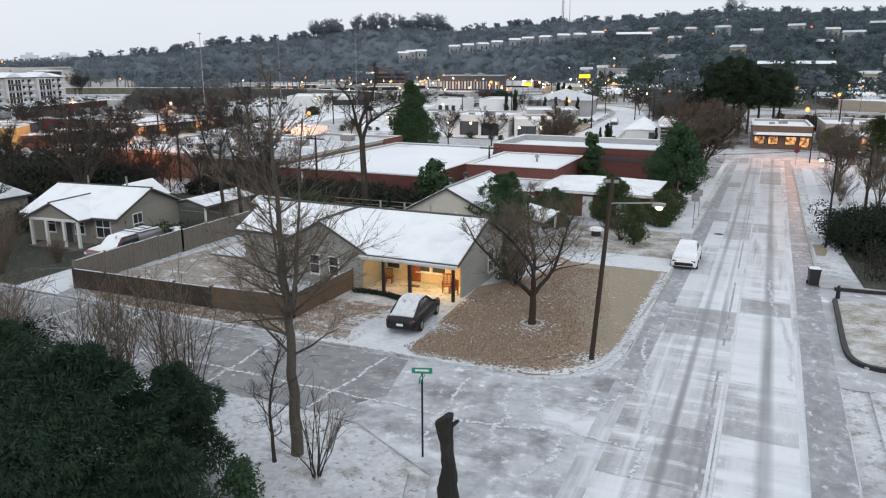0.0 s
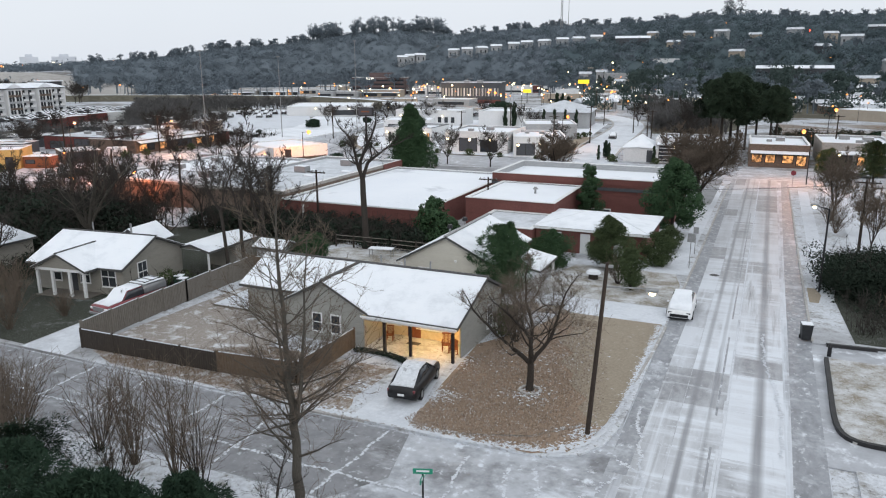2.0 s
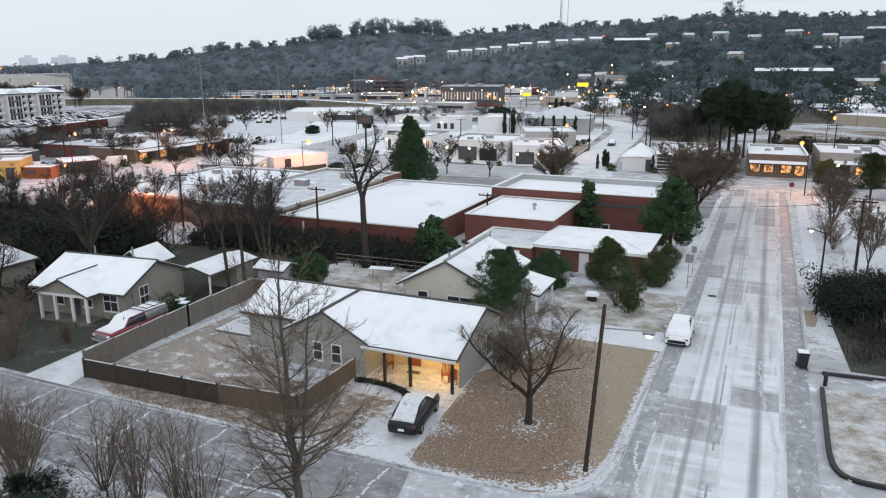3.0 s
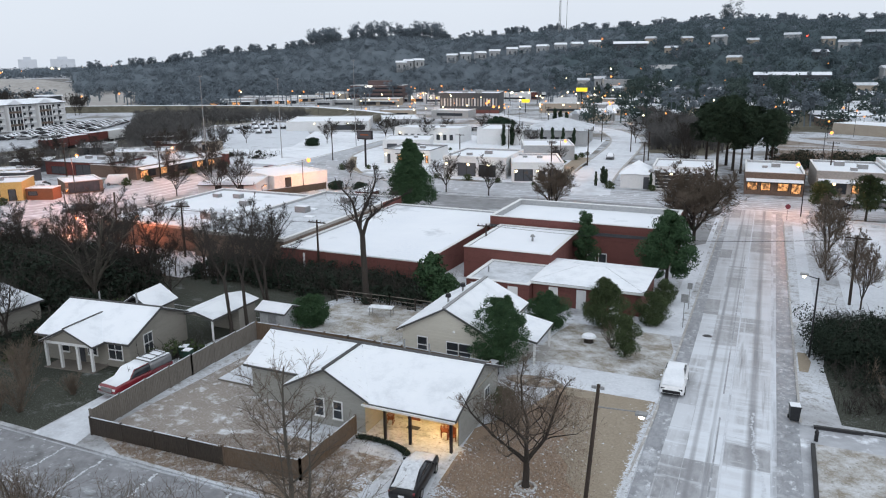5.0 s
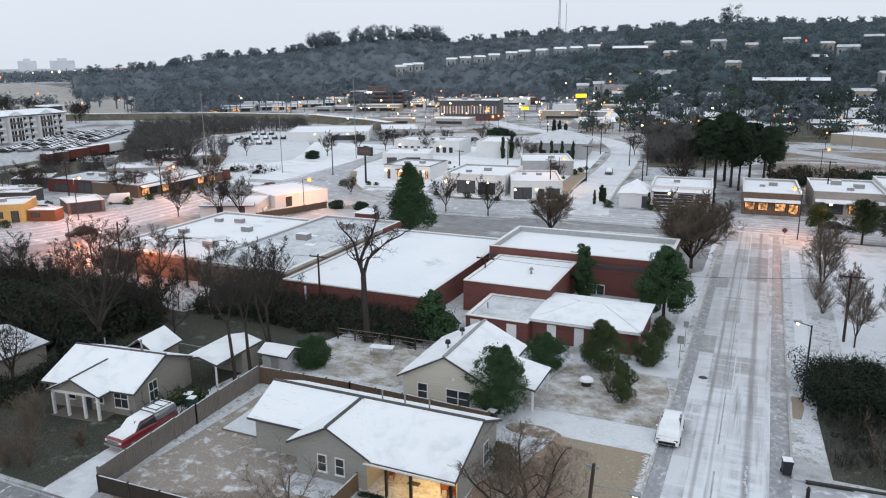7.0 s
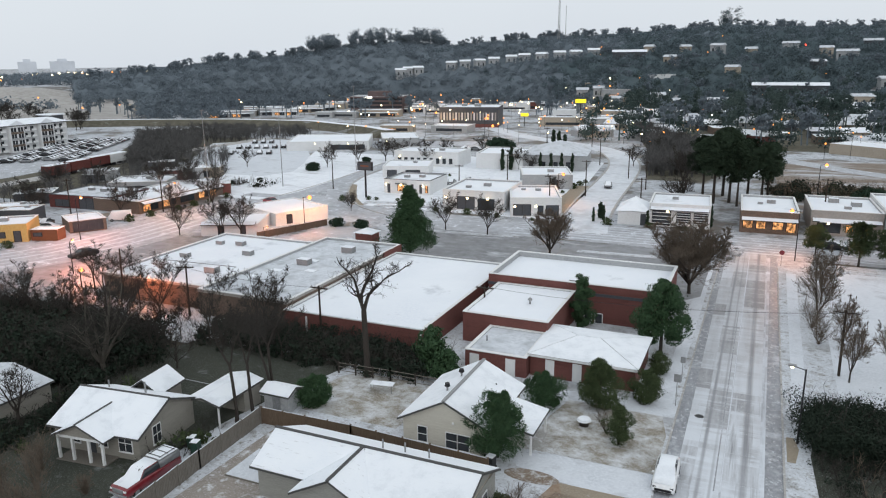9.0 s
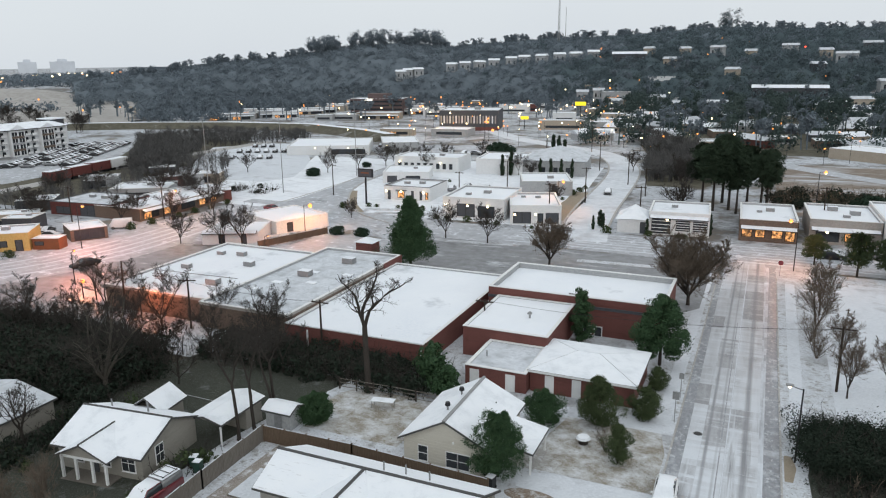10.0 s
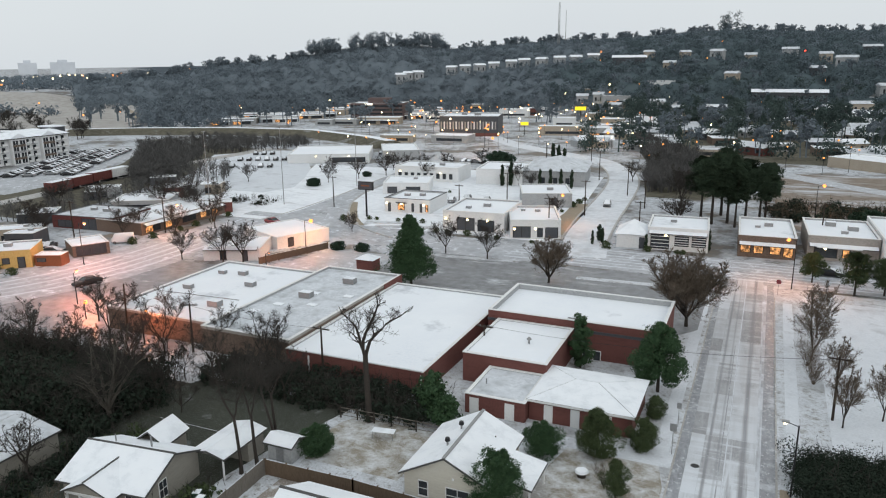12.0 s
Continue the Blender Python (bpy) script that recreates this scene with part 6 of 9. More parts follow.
def apartments():
    t = thing("apartment_building", pose(-253.5, 207, ground(-253, 200), 0, 0, -90), "white four-storey apartment building with a snowy roof", "building")
    part("wall", box(0, 78, -18, 0, -1, 9.4), white_wall, t)
    part("roof", box(-0.7, 79, -18.7, 0.9, 9.4, 9.7), roof_dark, t)
    part("roof_snow", extrude([(-0.7, -18.7, 9.704), (-0.7, 0.9, 9.704), (-0.7, -9, 11.2)], (79.7, 0, 0)), snow_roof, t)
    part("stair_tower", box(-6, 0, -15, -8, -1, 11.6), dark_wall, t, "dark stair tower")
    part("tower_cap", box(-6.5, 0.5, -15.5, -7.5, 11.6, 12.0), snow_roof, t)
    part("rear_wing", box(-16, 0, -40, -19, -1, 8.6), white_wall, t)
    part("wing_snow", box(-16.4, 0.2, -40.4, -18.9, 8.604, 8.9), snow_roof, t)
    for b in range(6):
        x0 = 6.5 + b * 12.5
        part("bay", box(x0, x0 + 6.0, 0.0, 1.6, -1, 9.7), white_wall, t)
        part("bay_roof", extrude([(x0 - 0.5, -7, 9.75), (x0 + 6.5, -7, 9.75), (x0 + 3, -7, 11.5)], (0, 9, 0)), snow_roof, t)
        # dark strip added as the shadow below the bay roof
        part("painted_bay_shadow", box(x0 - 0.5, x0 + 6.5, 1.6, 2.0, 9.45, 9.72), roof_dark, t)
    for f in range(4):
        pz = 0.5 + f * 2.3
        for b in range(6):
            x0 = 6.5 + b * 12.5
            for px, ww in ((x0 + 0.6, 2.0), (x0 + 3.4, 2.0)):
                w = part("window", box(px, px + ww, 1.58, 1.68, pz, pz + 1.5), window_glass, t)
                part("mullion", box(px + ww / 2 - 0.08, px + ww / 2 + 0.08, 1.6, 1.72, pz, pz + 1.5), white_trim, w)
            if f < 3:
                part("spandrel", box(x0 + 0.5, x0 + 5.5, 1.58, 1.66, pz + 1.52, pz + 2.26), grey_wall if f % 2 else brown_wall, t)
            for px in (x0 - 4.9, x0 - 2.2):
                w = part("window", box(px, px + 1.3, -0.02, 0.07, pz, pz + 1.5), window_glass, t)
                part("balcony", box(px - 0.3, px + 1.6, 0.0, 1.2, pz - 0.35, pz - 0.15), grey_wall, w)
                part("balcony_rail", box(px - 0.3, px + 1.6, 1.12, 1.2, pz - 0.15, pz + 0.65), white_trim, w)
        for k in range(4):
            part("window", box(-0.07, 0.02, -16 + k * 4.2, -14.4 + k * 4.2, pz, pz + 1.5), window_glass, t)


apartments()

# ---- trees and shrubs ----
def tube(V, F, pts, radii, n):
    """Adds a tapered tube along a line of places."""
    base = len(V)
    for i, p in enumerate(pts):
        a, b = pts[max(0, i - 1)], pts[min(len(pts) - 1, i + 1)]
        d = (b - a).normalized()
        u = d.orthogonal().normalized()
        w = d.cross(u)
        for k in range(n):
            t = 2 * math.pi * k / n
            V.append(tuple(p + (u * math.cos(t) + w * math.sin(t)) * radii[i]))
    for i in range(len(pts) - 1):
        for k in range(n):
            m = (k + 1) % n
            F.append((base + i * n + k, base + i * n + m, base + (i + 1) * n + m, base + (i + 1) * n + k))


def blade(rng, V, F, p, q, r):
    """One fine twig as a single sliver."""
    u = (q - p).cross(Vector((rng.gauss(0, 1), rng.gauss(0, 1), rng.gauss(0, 1))))
    u = u.normalized() * r * 1.5 if u.length > 1e-6 else Vector((r, 0, 0))
    b = len(V)
    V.extend((tuple(p - u), tuple(p + u), tuple(q)))
    F.append((b, b + 1, b + 2))


def limb(rng, start, way, length, r0, r1, steps, wander, lift):
    pts, radii, p, d = [start], [r0], start.copy(), way.normalized()
    for i in range(steps):
        d = (d + Vector((rng.gauss(0, wander), rng.gauss(0, wander), rng.gauss(0, wander) + lift))).normalized()
        p = p + d * (length / steps)
        pts.append(p)
        radii.append(r0 + (r1 - r0) * (i + 1) / steps)
    return pts, radii, d


def bare_tree(name, m, label, seed, height, trunk_r=0.2, first=0.25, limbs=16, subs=6, twigs=6, spread=0.9, reach=0.42, bark=None, twig=None, fork=1, gnarl=0.08, sprays=2, group="", thin=1.0):
    """A leafless tree: one trunk mesh with its limbs, one crown mesh with branches and twigs."""
    rng = random.Random(seed)
    V, F, TV, TF = [], [], [], []
    leaders = []
    if fork == 1:
        pts, rad, _ = limb(rng, Vector((0, 0, -0.2)), Vector((0, 0, 1)), height, trunk_r, trunk_r * 0.12, 12, gnarl * 0.5, 0.06)
        rad[0] *= 1.35
        tube(V, F, pts, rad, 8)
        leaders.append((pts, rad))
    else:
        pts, rad, _ = limb(rng, Vector((0, 0, -0.2)), Vector((0, 0, 1)), height * first, trunk_r, trunk_r * 0.8, 4, gnarl * 0.3, 0)
        rad[0] *= 1.35
        tube(V, F, pts, rad, 8)
        for k in range(fork):
            a = 2 * math.pi * (k + rng.random() * 0.4) / fork
            tilt = spread * rng.uniform(0.45, 0.95)
            w = Vector((math.cos(a) * tilt, math.sin(a) * tilt, 1))
            lp, lr, _ = limb(rng, pts[-1] - Vector((0, 0, 0.1)), w, height * (1 - first) * rng.uniform(0.85, 1.05), trunk_r * 0.62, trunk_r * 0.09, 9, gnarl, 0.05)
            tube(V, F, lp, lr, 6)
            leaders.append((lp, lr))
    for b in range(limbs):
        lp, lr = leaders[b % len(leaders)]
        lo = first if fork == 1 else 0.15
        f = lo + (0.96 - lo) * ((b // len(leaders) + rng.random()) / max(1, limbs / len(leaders)))
        i = min(len(lp) - 2, int(f * (len(lp) - 1)))
        s = lp[i].lerp(lp[i + 1], f * (len(lp) - 1) - i)
        a = b * 2.4 + rng.uniform(-0.4, 0.4)
        w = Vector((math.cos(a) * spread, math.sin(a) * spread, rng.uniform(0.35, 0.9)))
        ln = height * reach * (1.12 - f) * rng.uniform(0.75, 1.15)
        r = max(0.016, lr[i] * 0.42)
        bp, br, bd = limb(rng, s, w, ln, r, 0.012 * thin, 6, gnarl * 1.3, 0.05)
        tube(V, F, bp, br, 5)
        for c in range(subs):
            g = rng.uniform(0.25, 1.0)
            j = min(5, int(g * 6))
            q = bp[j].lerp(bp[min(6, j + 1)], 0.5)
            dd = (bp[min(6, j + 1)] - bp[j]).normalized()
            side = Vector((rng.gauss(0, 1), rng.gauss(0, 1), rng.gauss(0.25, 0.7)))
            sp, sr, sd = limb(rng, q, dd * 0.8 + side * 0.55, ln * rng.uniform(0.3, 0.55), 0.016 * thin, 0.009 * thin, 3, gnarl * 1.4, 0.06)
            tube(TV, TF, sp, sr, 3)
            for e in range(twigs):
                h = sp[rng.randint(1, 3)]
                side = Vector((rng.gauss(0, 1), rng.gauss(0, 1), rng.gauss(0.35, 0.6)))
                tp, tr, td = limb(rng, h, sd * 0.7 + side * 0.6, ln * rng.uniform(0.14, 0.30), 0.009 * thin, 0.006 * thin, 2, gnarl, 0.05)
                if thin > 1.3:
                    blade(rng, TV, TF, tp[0], tp[2], 0.008 * thin)
                else:
                    tube(TV, TF, tp, tr, 3)
                for z in range(sprays):
                    side = Vector((rng.gauss(0, 1), rng.gauss(0, 1), rng.gauss(0.3, 0.6)))
                    up, ur, _ = limb(rng, tp[rng.randint(0, 1)], td + side * 0.6, ln * rng.uniform(0.08, 0.17), 0.007 * thin, 0.005 * thin, 1, 0, 0)
                    if thin > 0.5:
                        blade(rng, TV, TF, up[0], up[1], 0.007 * thin)
                    else:
                        tube(TV, TF, up, ur, 3)
    t = thing(name, m, label, "tree", group)
    link_mesh("trunk", V, F, bark or bark_grey, t, True)
    if TV:
        link_mesh("crown", TV, TF, twig or twig_brown, t)
    return t


def leader_tree(m, label, seed):
    """A straight trunk that carries on to the top, two side leaders and many slender rising branches."""
    rng = random.Random(seed)
    V, F, TV, TF = [], [], [], []

    def stem(knots, r0, r1, n):
        pts = []
        for i in range(n + 1):
            f = i / n * (len(knots) - 1)
            j = min(len(knots) - 2, int(f))
            pts.append(Vector(knots[j]).lerp(Vector(knots[j + 1]), f - j) + Vector((rng.gauss(0, 0.025), rng.gauss(0, 0.025), 0)))
        rad = [r0 + (r1 - r0) * (i / n) ** 0.85 for i in range(n + 1)]
        tube(V, F, pts, rad, 10)
        return pts, rad

    trunk_ = stem([(0, 0, -0.2), (-0.03, 0, 2.6), (-0.12, 0.02, 4.8), (-0.22, 0.0, 7.2), (-0.34, 0.05, 9.6), (-0.30, 0.0, 12.2)], 0.215, 0.02, 18)
    trunk_[1][0] *= 1.3
    side_a = stem([(-0.10, 0.0, 4.4), (0.22, -0.05, 5.6), (0.46, -0.05, 7.6), (0.74, 0.0, 10.9)], 0.105, 0.015, 12)
    side_b = stem([(-0.15, 0.0, 5.2), (-0.55, 0.15, 6.6), (-0.95, 0.3, 9.9)], 0.075, 0.012, 10)
    for k in range(80):
        pts, rad = (trunk_, trunk_, side_a, side_b)[k % 4]
        f = 0.30 + 0.66 * rng.random() if k % 4 < 2 else 0.12 + 0.84 * rng.random()
        i = min(len(pts) - 2, int(f * (len(pts) - 1)))
        p = pts[i]
        a = k * 2.4 + rng.uniform(-0.5, 0.5)
        ln = max(0.9, 4.0 - 0.30 * (p.z - 3.0)) * rng.uniform(0.65, 1.1) * (1 if k % 4 < 2 else 0.72)
        bp, br, bd = limb(rng, p, Vector((math.cos(a), math.sin(a), rng.uniform(0.25, 0.95))), ln, max(0.014, min(0.05, rad[i] * 0.34)), 0.006, 7, 0.085, 0.035)
        tube(V, F, bp, br, 5)
        for c in range(9):
            j = rng.randint(1, 6)
            dd = (bp[j + 1] - bp[j]).normalized()
            sp, sr, sd = limb(rng, bp[j].lerp(bp[j + 1], rng.random()), dd + Vector((rng.gauss(0, 0.55), rng.gauss(0, 0.55), rng.gauss(0.1, 0.35))), ln * rng.uniform(0.22, 0.46), 0.0085, 0.004, 3, 0.10, 0.03)
            tube(TV, TF, sp, sr, 3)
            for e in range(5):
                tp, tr, td = limb(rng, sp[rng.randint(1, 3)], sd + Vector((rng.gauss(0, 0.6), rng.gauss(0, 0.6), rng.gauss(0.1, 0.4))), ln * rng.uniform(0.08, 0.20), 0.006, 0.0035, 2, 0.1, 0.02)
                tube(TV, TF, tp, tr, 3)
                for z in range(2):
                    up = limb(rng, tp[rng.randint(0, 2)], td + Vector((rng.gauss(0, 0.6), rng.gauss(0, 0.6), rng.gauss(0.1, 0.4))), ln * rng.uniform(0.05, 0.1), 0.003, 0.002, 1, 0, 0)[0]
                    blade(rng, TV, TF, up[0], up[1], 0.004)
    t = thing("tree", m, label, "tree")
    link_mesh("trunk", V, F, bark_grey, t, True)
    link_mesh("crown", TV, TF, twig_brown, t)
    return t


def leaf_cards(rng, V, F, centre, size, count, leaf, squash=1.0, shell=0.55, slim=1.0):
    """Small leaf sprays scattered through a lump."""
    for _ in range(count):
        d = Vector((rng.gauss(0, 1), rng.gauss(0, 1), rng.gauss(0, 1))).normalized()
        r = (shell + (1 - shell) * rng.random() ** 0.5) * (1.0 if rng.random() < 0.85 else rng.uniform(1.0, 1.45))
        p = centre + Vector((d.x * size.x * r, d.y * size.y * r, d.z * size.z * r * squash))
        n = (d + Vector((rng.gauss(0, 0.6), rng.gauss(0, 0.6), rng.gauss(0.3, 0.6)))).normalized()
        u = n.orthogonal().normalized()
        u = (Matrix.Rotation(rng.uniform(0, 6.28), 3, n) @ u)
        w = n.cross(u)
        if slim < 1:
            u = (d + Vector((rng.gauss(0, 0.5), rng.gauss(0, 0.5), rng.gauss(-0.1, 0.4)))).normalized()
            w = u.orthogonal().normalized() * slim
        s = leaf * rng.uniform(0.6, 1.4)
        b = len(V)
        V.extend([tuple(p - u * s - w * s * 0.2), tuple(p + w * s * 0.55), tuple(p + u * s + w * s * 0.1), tuple(p - w * s * 0.5)])
        F.append((b, b + 1, b + 2, b + 3))


def evergreen(name, m, label, seed, height, width, leaf_mat, count=3500, leaf=0.16, shape="round", bare=0.12, group="", category="tree", slim=1.0, lumps=54):
    rng = random.Random(seed)
    V, F, TV, TF = [], [], [], []
    for k in range(lumps):
        f = (k + rng.random()) / lumps
        if shape == "cone":
            rad = width / 2 * (1.05 - f) ** 0.75
        elif shape == "oval":
            rad = width / 2 * max(0.05, 1.04 - f) ** 0.6 * min(1.0, 0.65 + f * 1.5)
        elif shape == "column":
            rad = width / 2 * (0.55 + 0.45 * math.sin(math.pi * min(1, f + 0.15)))
        else:
            rad = width / 2 * math.sin(math.pi * (0.16 + 0.80 * f)) ** 0.7
        a, o = rng.uniform(0, 6.28), rng.uniform(0.2, 0.88)
        z = height * (bare + (1 - bare) * (0.06 + 0.88 * f))
        c = Vector((math.cos(a) * rad * o, math.sin(a) * rad * o, z))
        s = rad * rng.uniform(0.2, 0.46) + 0.08
        leaf_cards(rng, V, F, c, Vector((s, s, max(0.25, s * rng.uniform(0.6, 0.9)))), count // lumps, leaf, slim=slim)
    tube(TV, TF, [Vector((0, 0, -0.2)), Vector((0, 0, height * 0.5)), Vector((0, 0, height * 0.93))], [0.035 * height * 0.6 + 0.03, 0.02 * height * 0.6 + 0.02, 0.02], 7)
    t = thing(name, m, label, category, group)
    link_mesh("trunk", TV, TF, bark_dark, t, True)
    link_mesh("crown", V, F, leaf_mat, t)
    return t


def shrub(name, m, label, seed, height, width, stems=16, twigs=7, twig=None, group=""):
    """A leafless many-stemmed bush."""
    rng = random.Random(seed)
    V, F, TV, TF = [], [], [], []
    for k in range(stems):
        a, o = rng.uniform(0, 6.28), rng.uniform(0, 0.12)
        w = Vector((math.cos(a) * rng.uniform(0.05, width / height * 0.55), math.sin(a) * rng.uniform(0.05, width / height * 0.55), 1))
        p, r, d = limb(rng, Vector((math.cos(a) * o, math.sin(a) * o, -0.1)), w, height * rng.uniform(0.7, 1.05), 0.022, 0.008, 6, 0.10, 0.03)
        tube(V, F, p, r, 4)
        for c in range(twigs):
            q = p[rng.randint(2, 6)]
            sp, sr, sd = limb(rng, q, d + Vector((rng.gauss(0, 0.7), rng.gauss(0, 0.7), rng.gauss(0.2, 0.4))), height * rng.uniform(0.15, 0.32), 0.010, 0.005, 3, 0.1, 0.05)
            tube(TV, TF, sp, sr, 3)
            for e in range(3):
                tp, tr, _ = limb(rng, sp[rng.randint(1, 3)], sd + Vector((rng.gauss(0, 0.6), rng.gauss(0, 0.6), rng.gauss(0.2, 0.4))), height * rng.uniform(0.07, 0.14), 0.006, 0.004, 1, 0, 0)
                tube(TV, TF, tp, tr, 3)
    t = thing(name, m, label, "shrub", group)
    link_mesh("trunk", V, F, twig or bark_dark, t)
    link_mesh("crown", TV, TF, twig or twig_brown, t)
    return t


UP = 0.12
for k, (x, y, h, w) in enumerate(((-41.2, 31.6, 1.5, 1.5), (-42.2, 28.4, 2.8, 2.6), (-44.8, 30.6, 3.2, 3.0), (-43.4, 27.8, 2.4, 2.4), (-47.0, 32.6, 2.8, 2.8), (-46.6, 29.2, 3.4, 3.2))):
    shrub("shrub", at(x, y, k * 61, UP), "bare reddish bush in the neighbour's front yard", 360 + k, h, w, 24, 8, twig_brown, "front yard bushes")
# corner lot in front
leader_tree(at(-13.1, 17.8, 0, UP), "tall slender leafless tree with grey bark", 11)
bare_tree("tree", at(-13.5, 17.1, 0, UP), "thin dark leafless sapling", 12, 4.5, 0.07, 0.2, 18, 5, 4, 0.7, 0.40, bark_dark, twig_dark, 1, 0.1, 1, thin=0.5)
shrub("shrub", at(-11.8, 16.9, 0, UP), "leafless spreading bush in the snow", 13, 2.8, 3.4, 13, 6)
shrub("shrub", at(-18.6, 19.0, 0, UP), "leafless upright bush in the corner lot", 14, 4.0, 2.2, 18, 7)
for k, (x, y, h, w) in enumerate(((-24.8, 19.8, 3.2, 3.2), (-28.0, 18.4, 3.6, 3.4), (-31.0, 19.9, 3.4, 3.6), (-34.0, 19.6, 3.6, 3.4), (-38.4, 19.5, 3.6, 3.6), (-41.6, 19.8, 3.8, 3.6), (-45, 19.6, 4.0, 3.8), (-29.6, 19.6, 3.1, 3.6), (-21.0, 17.2, 3.2, 2.6), (-35.5, 19.4, 3.0, 3.0))):
    shrub("shrub", at(x, y, k * 50, UP), "grey leafless roadside bush", 20 + k, h, w, 22, 8, None, "roadside bushes")
for k, (x, y, h, w) in enumerate(((-22.6, 19.6, 4.2, 2.2), (-26.8, 17.4, 4.2, 2.6), (-20.0, 19.2, 4.6, 1.8))):
    shrub("shrub", at(x, y, k * 35, UP), "tall brown upright leafless brush in the corner lot", 320 + k, h, w, 20, 8, twig_brown, "corner brush")
for k, (x, y, h, w, c) in enumerate(((-16.0, 12.4, 5.6, 5.4, 26000), (-18.9, 12.0, 5.8, 5.2, 22000), (-15.5, 15.0, 3.9, 3.4, 15000), (-12.6, 11.6, 3.6, 4.0, 14000), (-21.8, 14.6, 4.6, 4.4, 17000))):
    evergreen("evergreen", at(x, y, k * 70, UP), "large dark glossy evergreen in the corner lot", 30 + k, h, w, leaf_bluegreen, int(c * 1.9), 0.085, "round", 0.04, "corner evergreens", slim=0.34)
evergreen("boxwood", at(-13.0, 14.9, 0, UP), "small clipped green bush in the snow", 36, 1.35, 1.3, leaf_green, 2200, 0.06, "round", 0.0, category="shrub")

# the corner house's lawn
bare_tree("tree", at(-9.8, 33.0, 0, 0.14), "leafless lawn tree with low spreading limbs", 41, 7.6, 0.20, 0.23, 64, 9, 8, 0.85, 0.40, bark_dark, twig_brown, 4, 0.15, 2, thin=0.34)
shrub("shrub", at(-12.7, 39.4, 0, UP), "bare brown bush against the house wall", 43, 2.4, 2.2, 30, 9)
evergreen("shrub", at(-13.6, 40.3, 0, UP), "olive bush beside the house", 44, 2.0, 2.0, leaf_olive, 1800, 0.09, "round", 0.02, category="shrub")
def low_hedge(line_, seed):
    """A knee-high clipped border hedge along a curved bed."""
    rng = random.Random(seed)
    V, F = [], []
    for (xa, ya), (xb, yb) in zip(line_, line_[1:]):
        for k in range(7):
            t = (k + rng.random()) / 7
            x, y = xa + (xb - xa) * t, ya + (yb - ya) * t
            leaf_cards(rng, V, F, Vector((x, y, ground(x, y) + 0.26)), Vector((0.24, 0.24, 0.13)), 190, 0.04, 1, 0.3)
    t = thing("hedge", pose(0, 0, 0), "low dark clipped hedge along the porch bed", "hedge")
    link_mesh("foliage", V, F, leaf_shade, t)
    stems = bmesh.new()
    for x, y in line_:
        rod(stems, (x, y, ground(x, y) + 0.05), (x, y, ground(x, y) + 0.3), 0.03, 0.02, 6)
    part("stem", stems, bark_dark, t)


low_hedge([(-20.5, 34.0), (-19.6, 34.15), (-18.4, 34.05), (-17.4, 33.7), (-16.9, 33.3)], 45)

# evergreens between the houses and the street
evergreen("cedar", at(-16.5, 48.0, 0, UP), "dense dark green cedar beside the beige house", 51, 5.6, 4.6, leaf_green, 34000, 0.12, "round", 0.03, slim=0.3)
evergreen("evergreen", at(-15.9, 58.6, 0, UP), "round green bush behind the porch", 52, 3.3, 3.8, leaf_green, 22000, 0.11, "round", 0.02, slim=0.3)
evergreen("evergreen", at(-11.3, 60.6, 0, UP), "olive green shrub tree at the brick annex", 53, 4.6, 3.9, leaf_olive, 24000, 0.12, "round", 0.03, slim=0.3)
evergreen("hedge_bush", at(-7.7, 63.6, 0, UP), "large round clipped hedge bush", 54, 3.1, 3.2, leaf_olive, 16000, 0.062, "round", 0.0, category="shrub")
evergreen("hedge_bush", at(-7.6, 70.6, 0, UP), "round clipped hedge bush beside the pavement", 55, 2.4, 2.4, leaf_olive, 9000, 0.06, "round", 0.0, category="shrub")
evergreen("magnolia", at(-8.2, 77.2, 0, UP), "tall dark glossy magnolia", 56, 8.4, 6.0, leaf_green, 30000, 0.105, "round", 0.10)
evergreen("evergreen", at(-17.6, 80.6, 0, UP), "dark narrow evergreen against the brick wall", 57, 6.8, 3.0, leaf_green, 16000, 0.09, "column", 0.03)
evergreen("evergreen", at(-8.4, 54.0, 0, UP), "thin open evergreen in the side lawn", 58, 3.5, 2.4, leaf_olive, 9000, 0.12, "round", 0.05, slim=0.25)
shrub("shrub", at(-9.6, 55.5, 0, UP), "leafless bush in the side lawn", 59, 2.2, 2.4, 18, 7)
evergreen("evergreen", at(-34.6, 50.4, 0, UP), "round green bush beside the shed", 60, 2.7, 3.8, leaf_green, 20000, 0.12, "round", 0.0, slim=0.3)
evergreen("evergreen", at(-28.4, 62.0, 0, 0.05), "dark evergreen at the store corner", 61, 5.0, 4.2, leaf_green, 4200, 0.17, "round", 0.03)
evergreen("evergreen", at(-26.0, 60.0, 0, 0.05), "dark low evergreen at the store corner", 62, 3.4, 3.4, leaf_green, 3000, 0.15, "round", 0.0)

# yard trees
bare_tree("dead_tree", at(-33.5, 58.0, 30, UP), "dark gnarled old tree with broken limbs", 71, 14.6, 0.32, 0.46, 40, 7, 5, 0.46, 0.20, bark_dark, twig_dark, 3, 0.24, 1, thin=0.95)
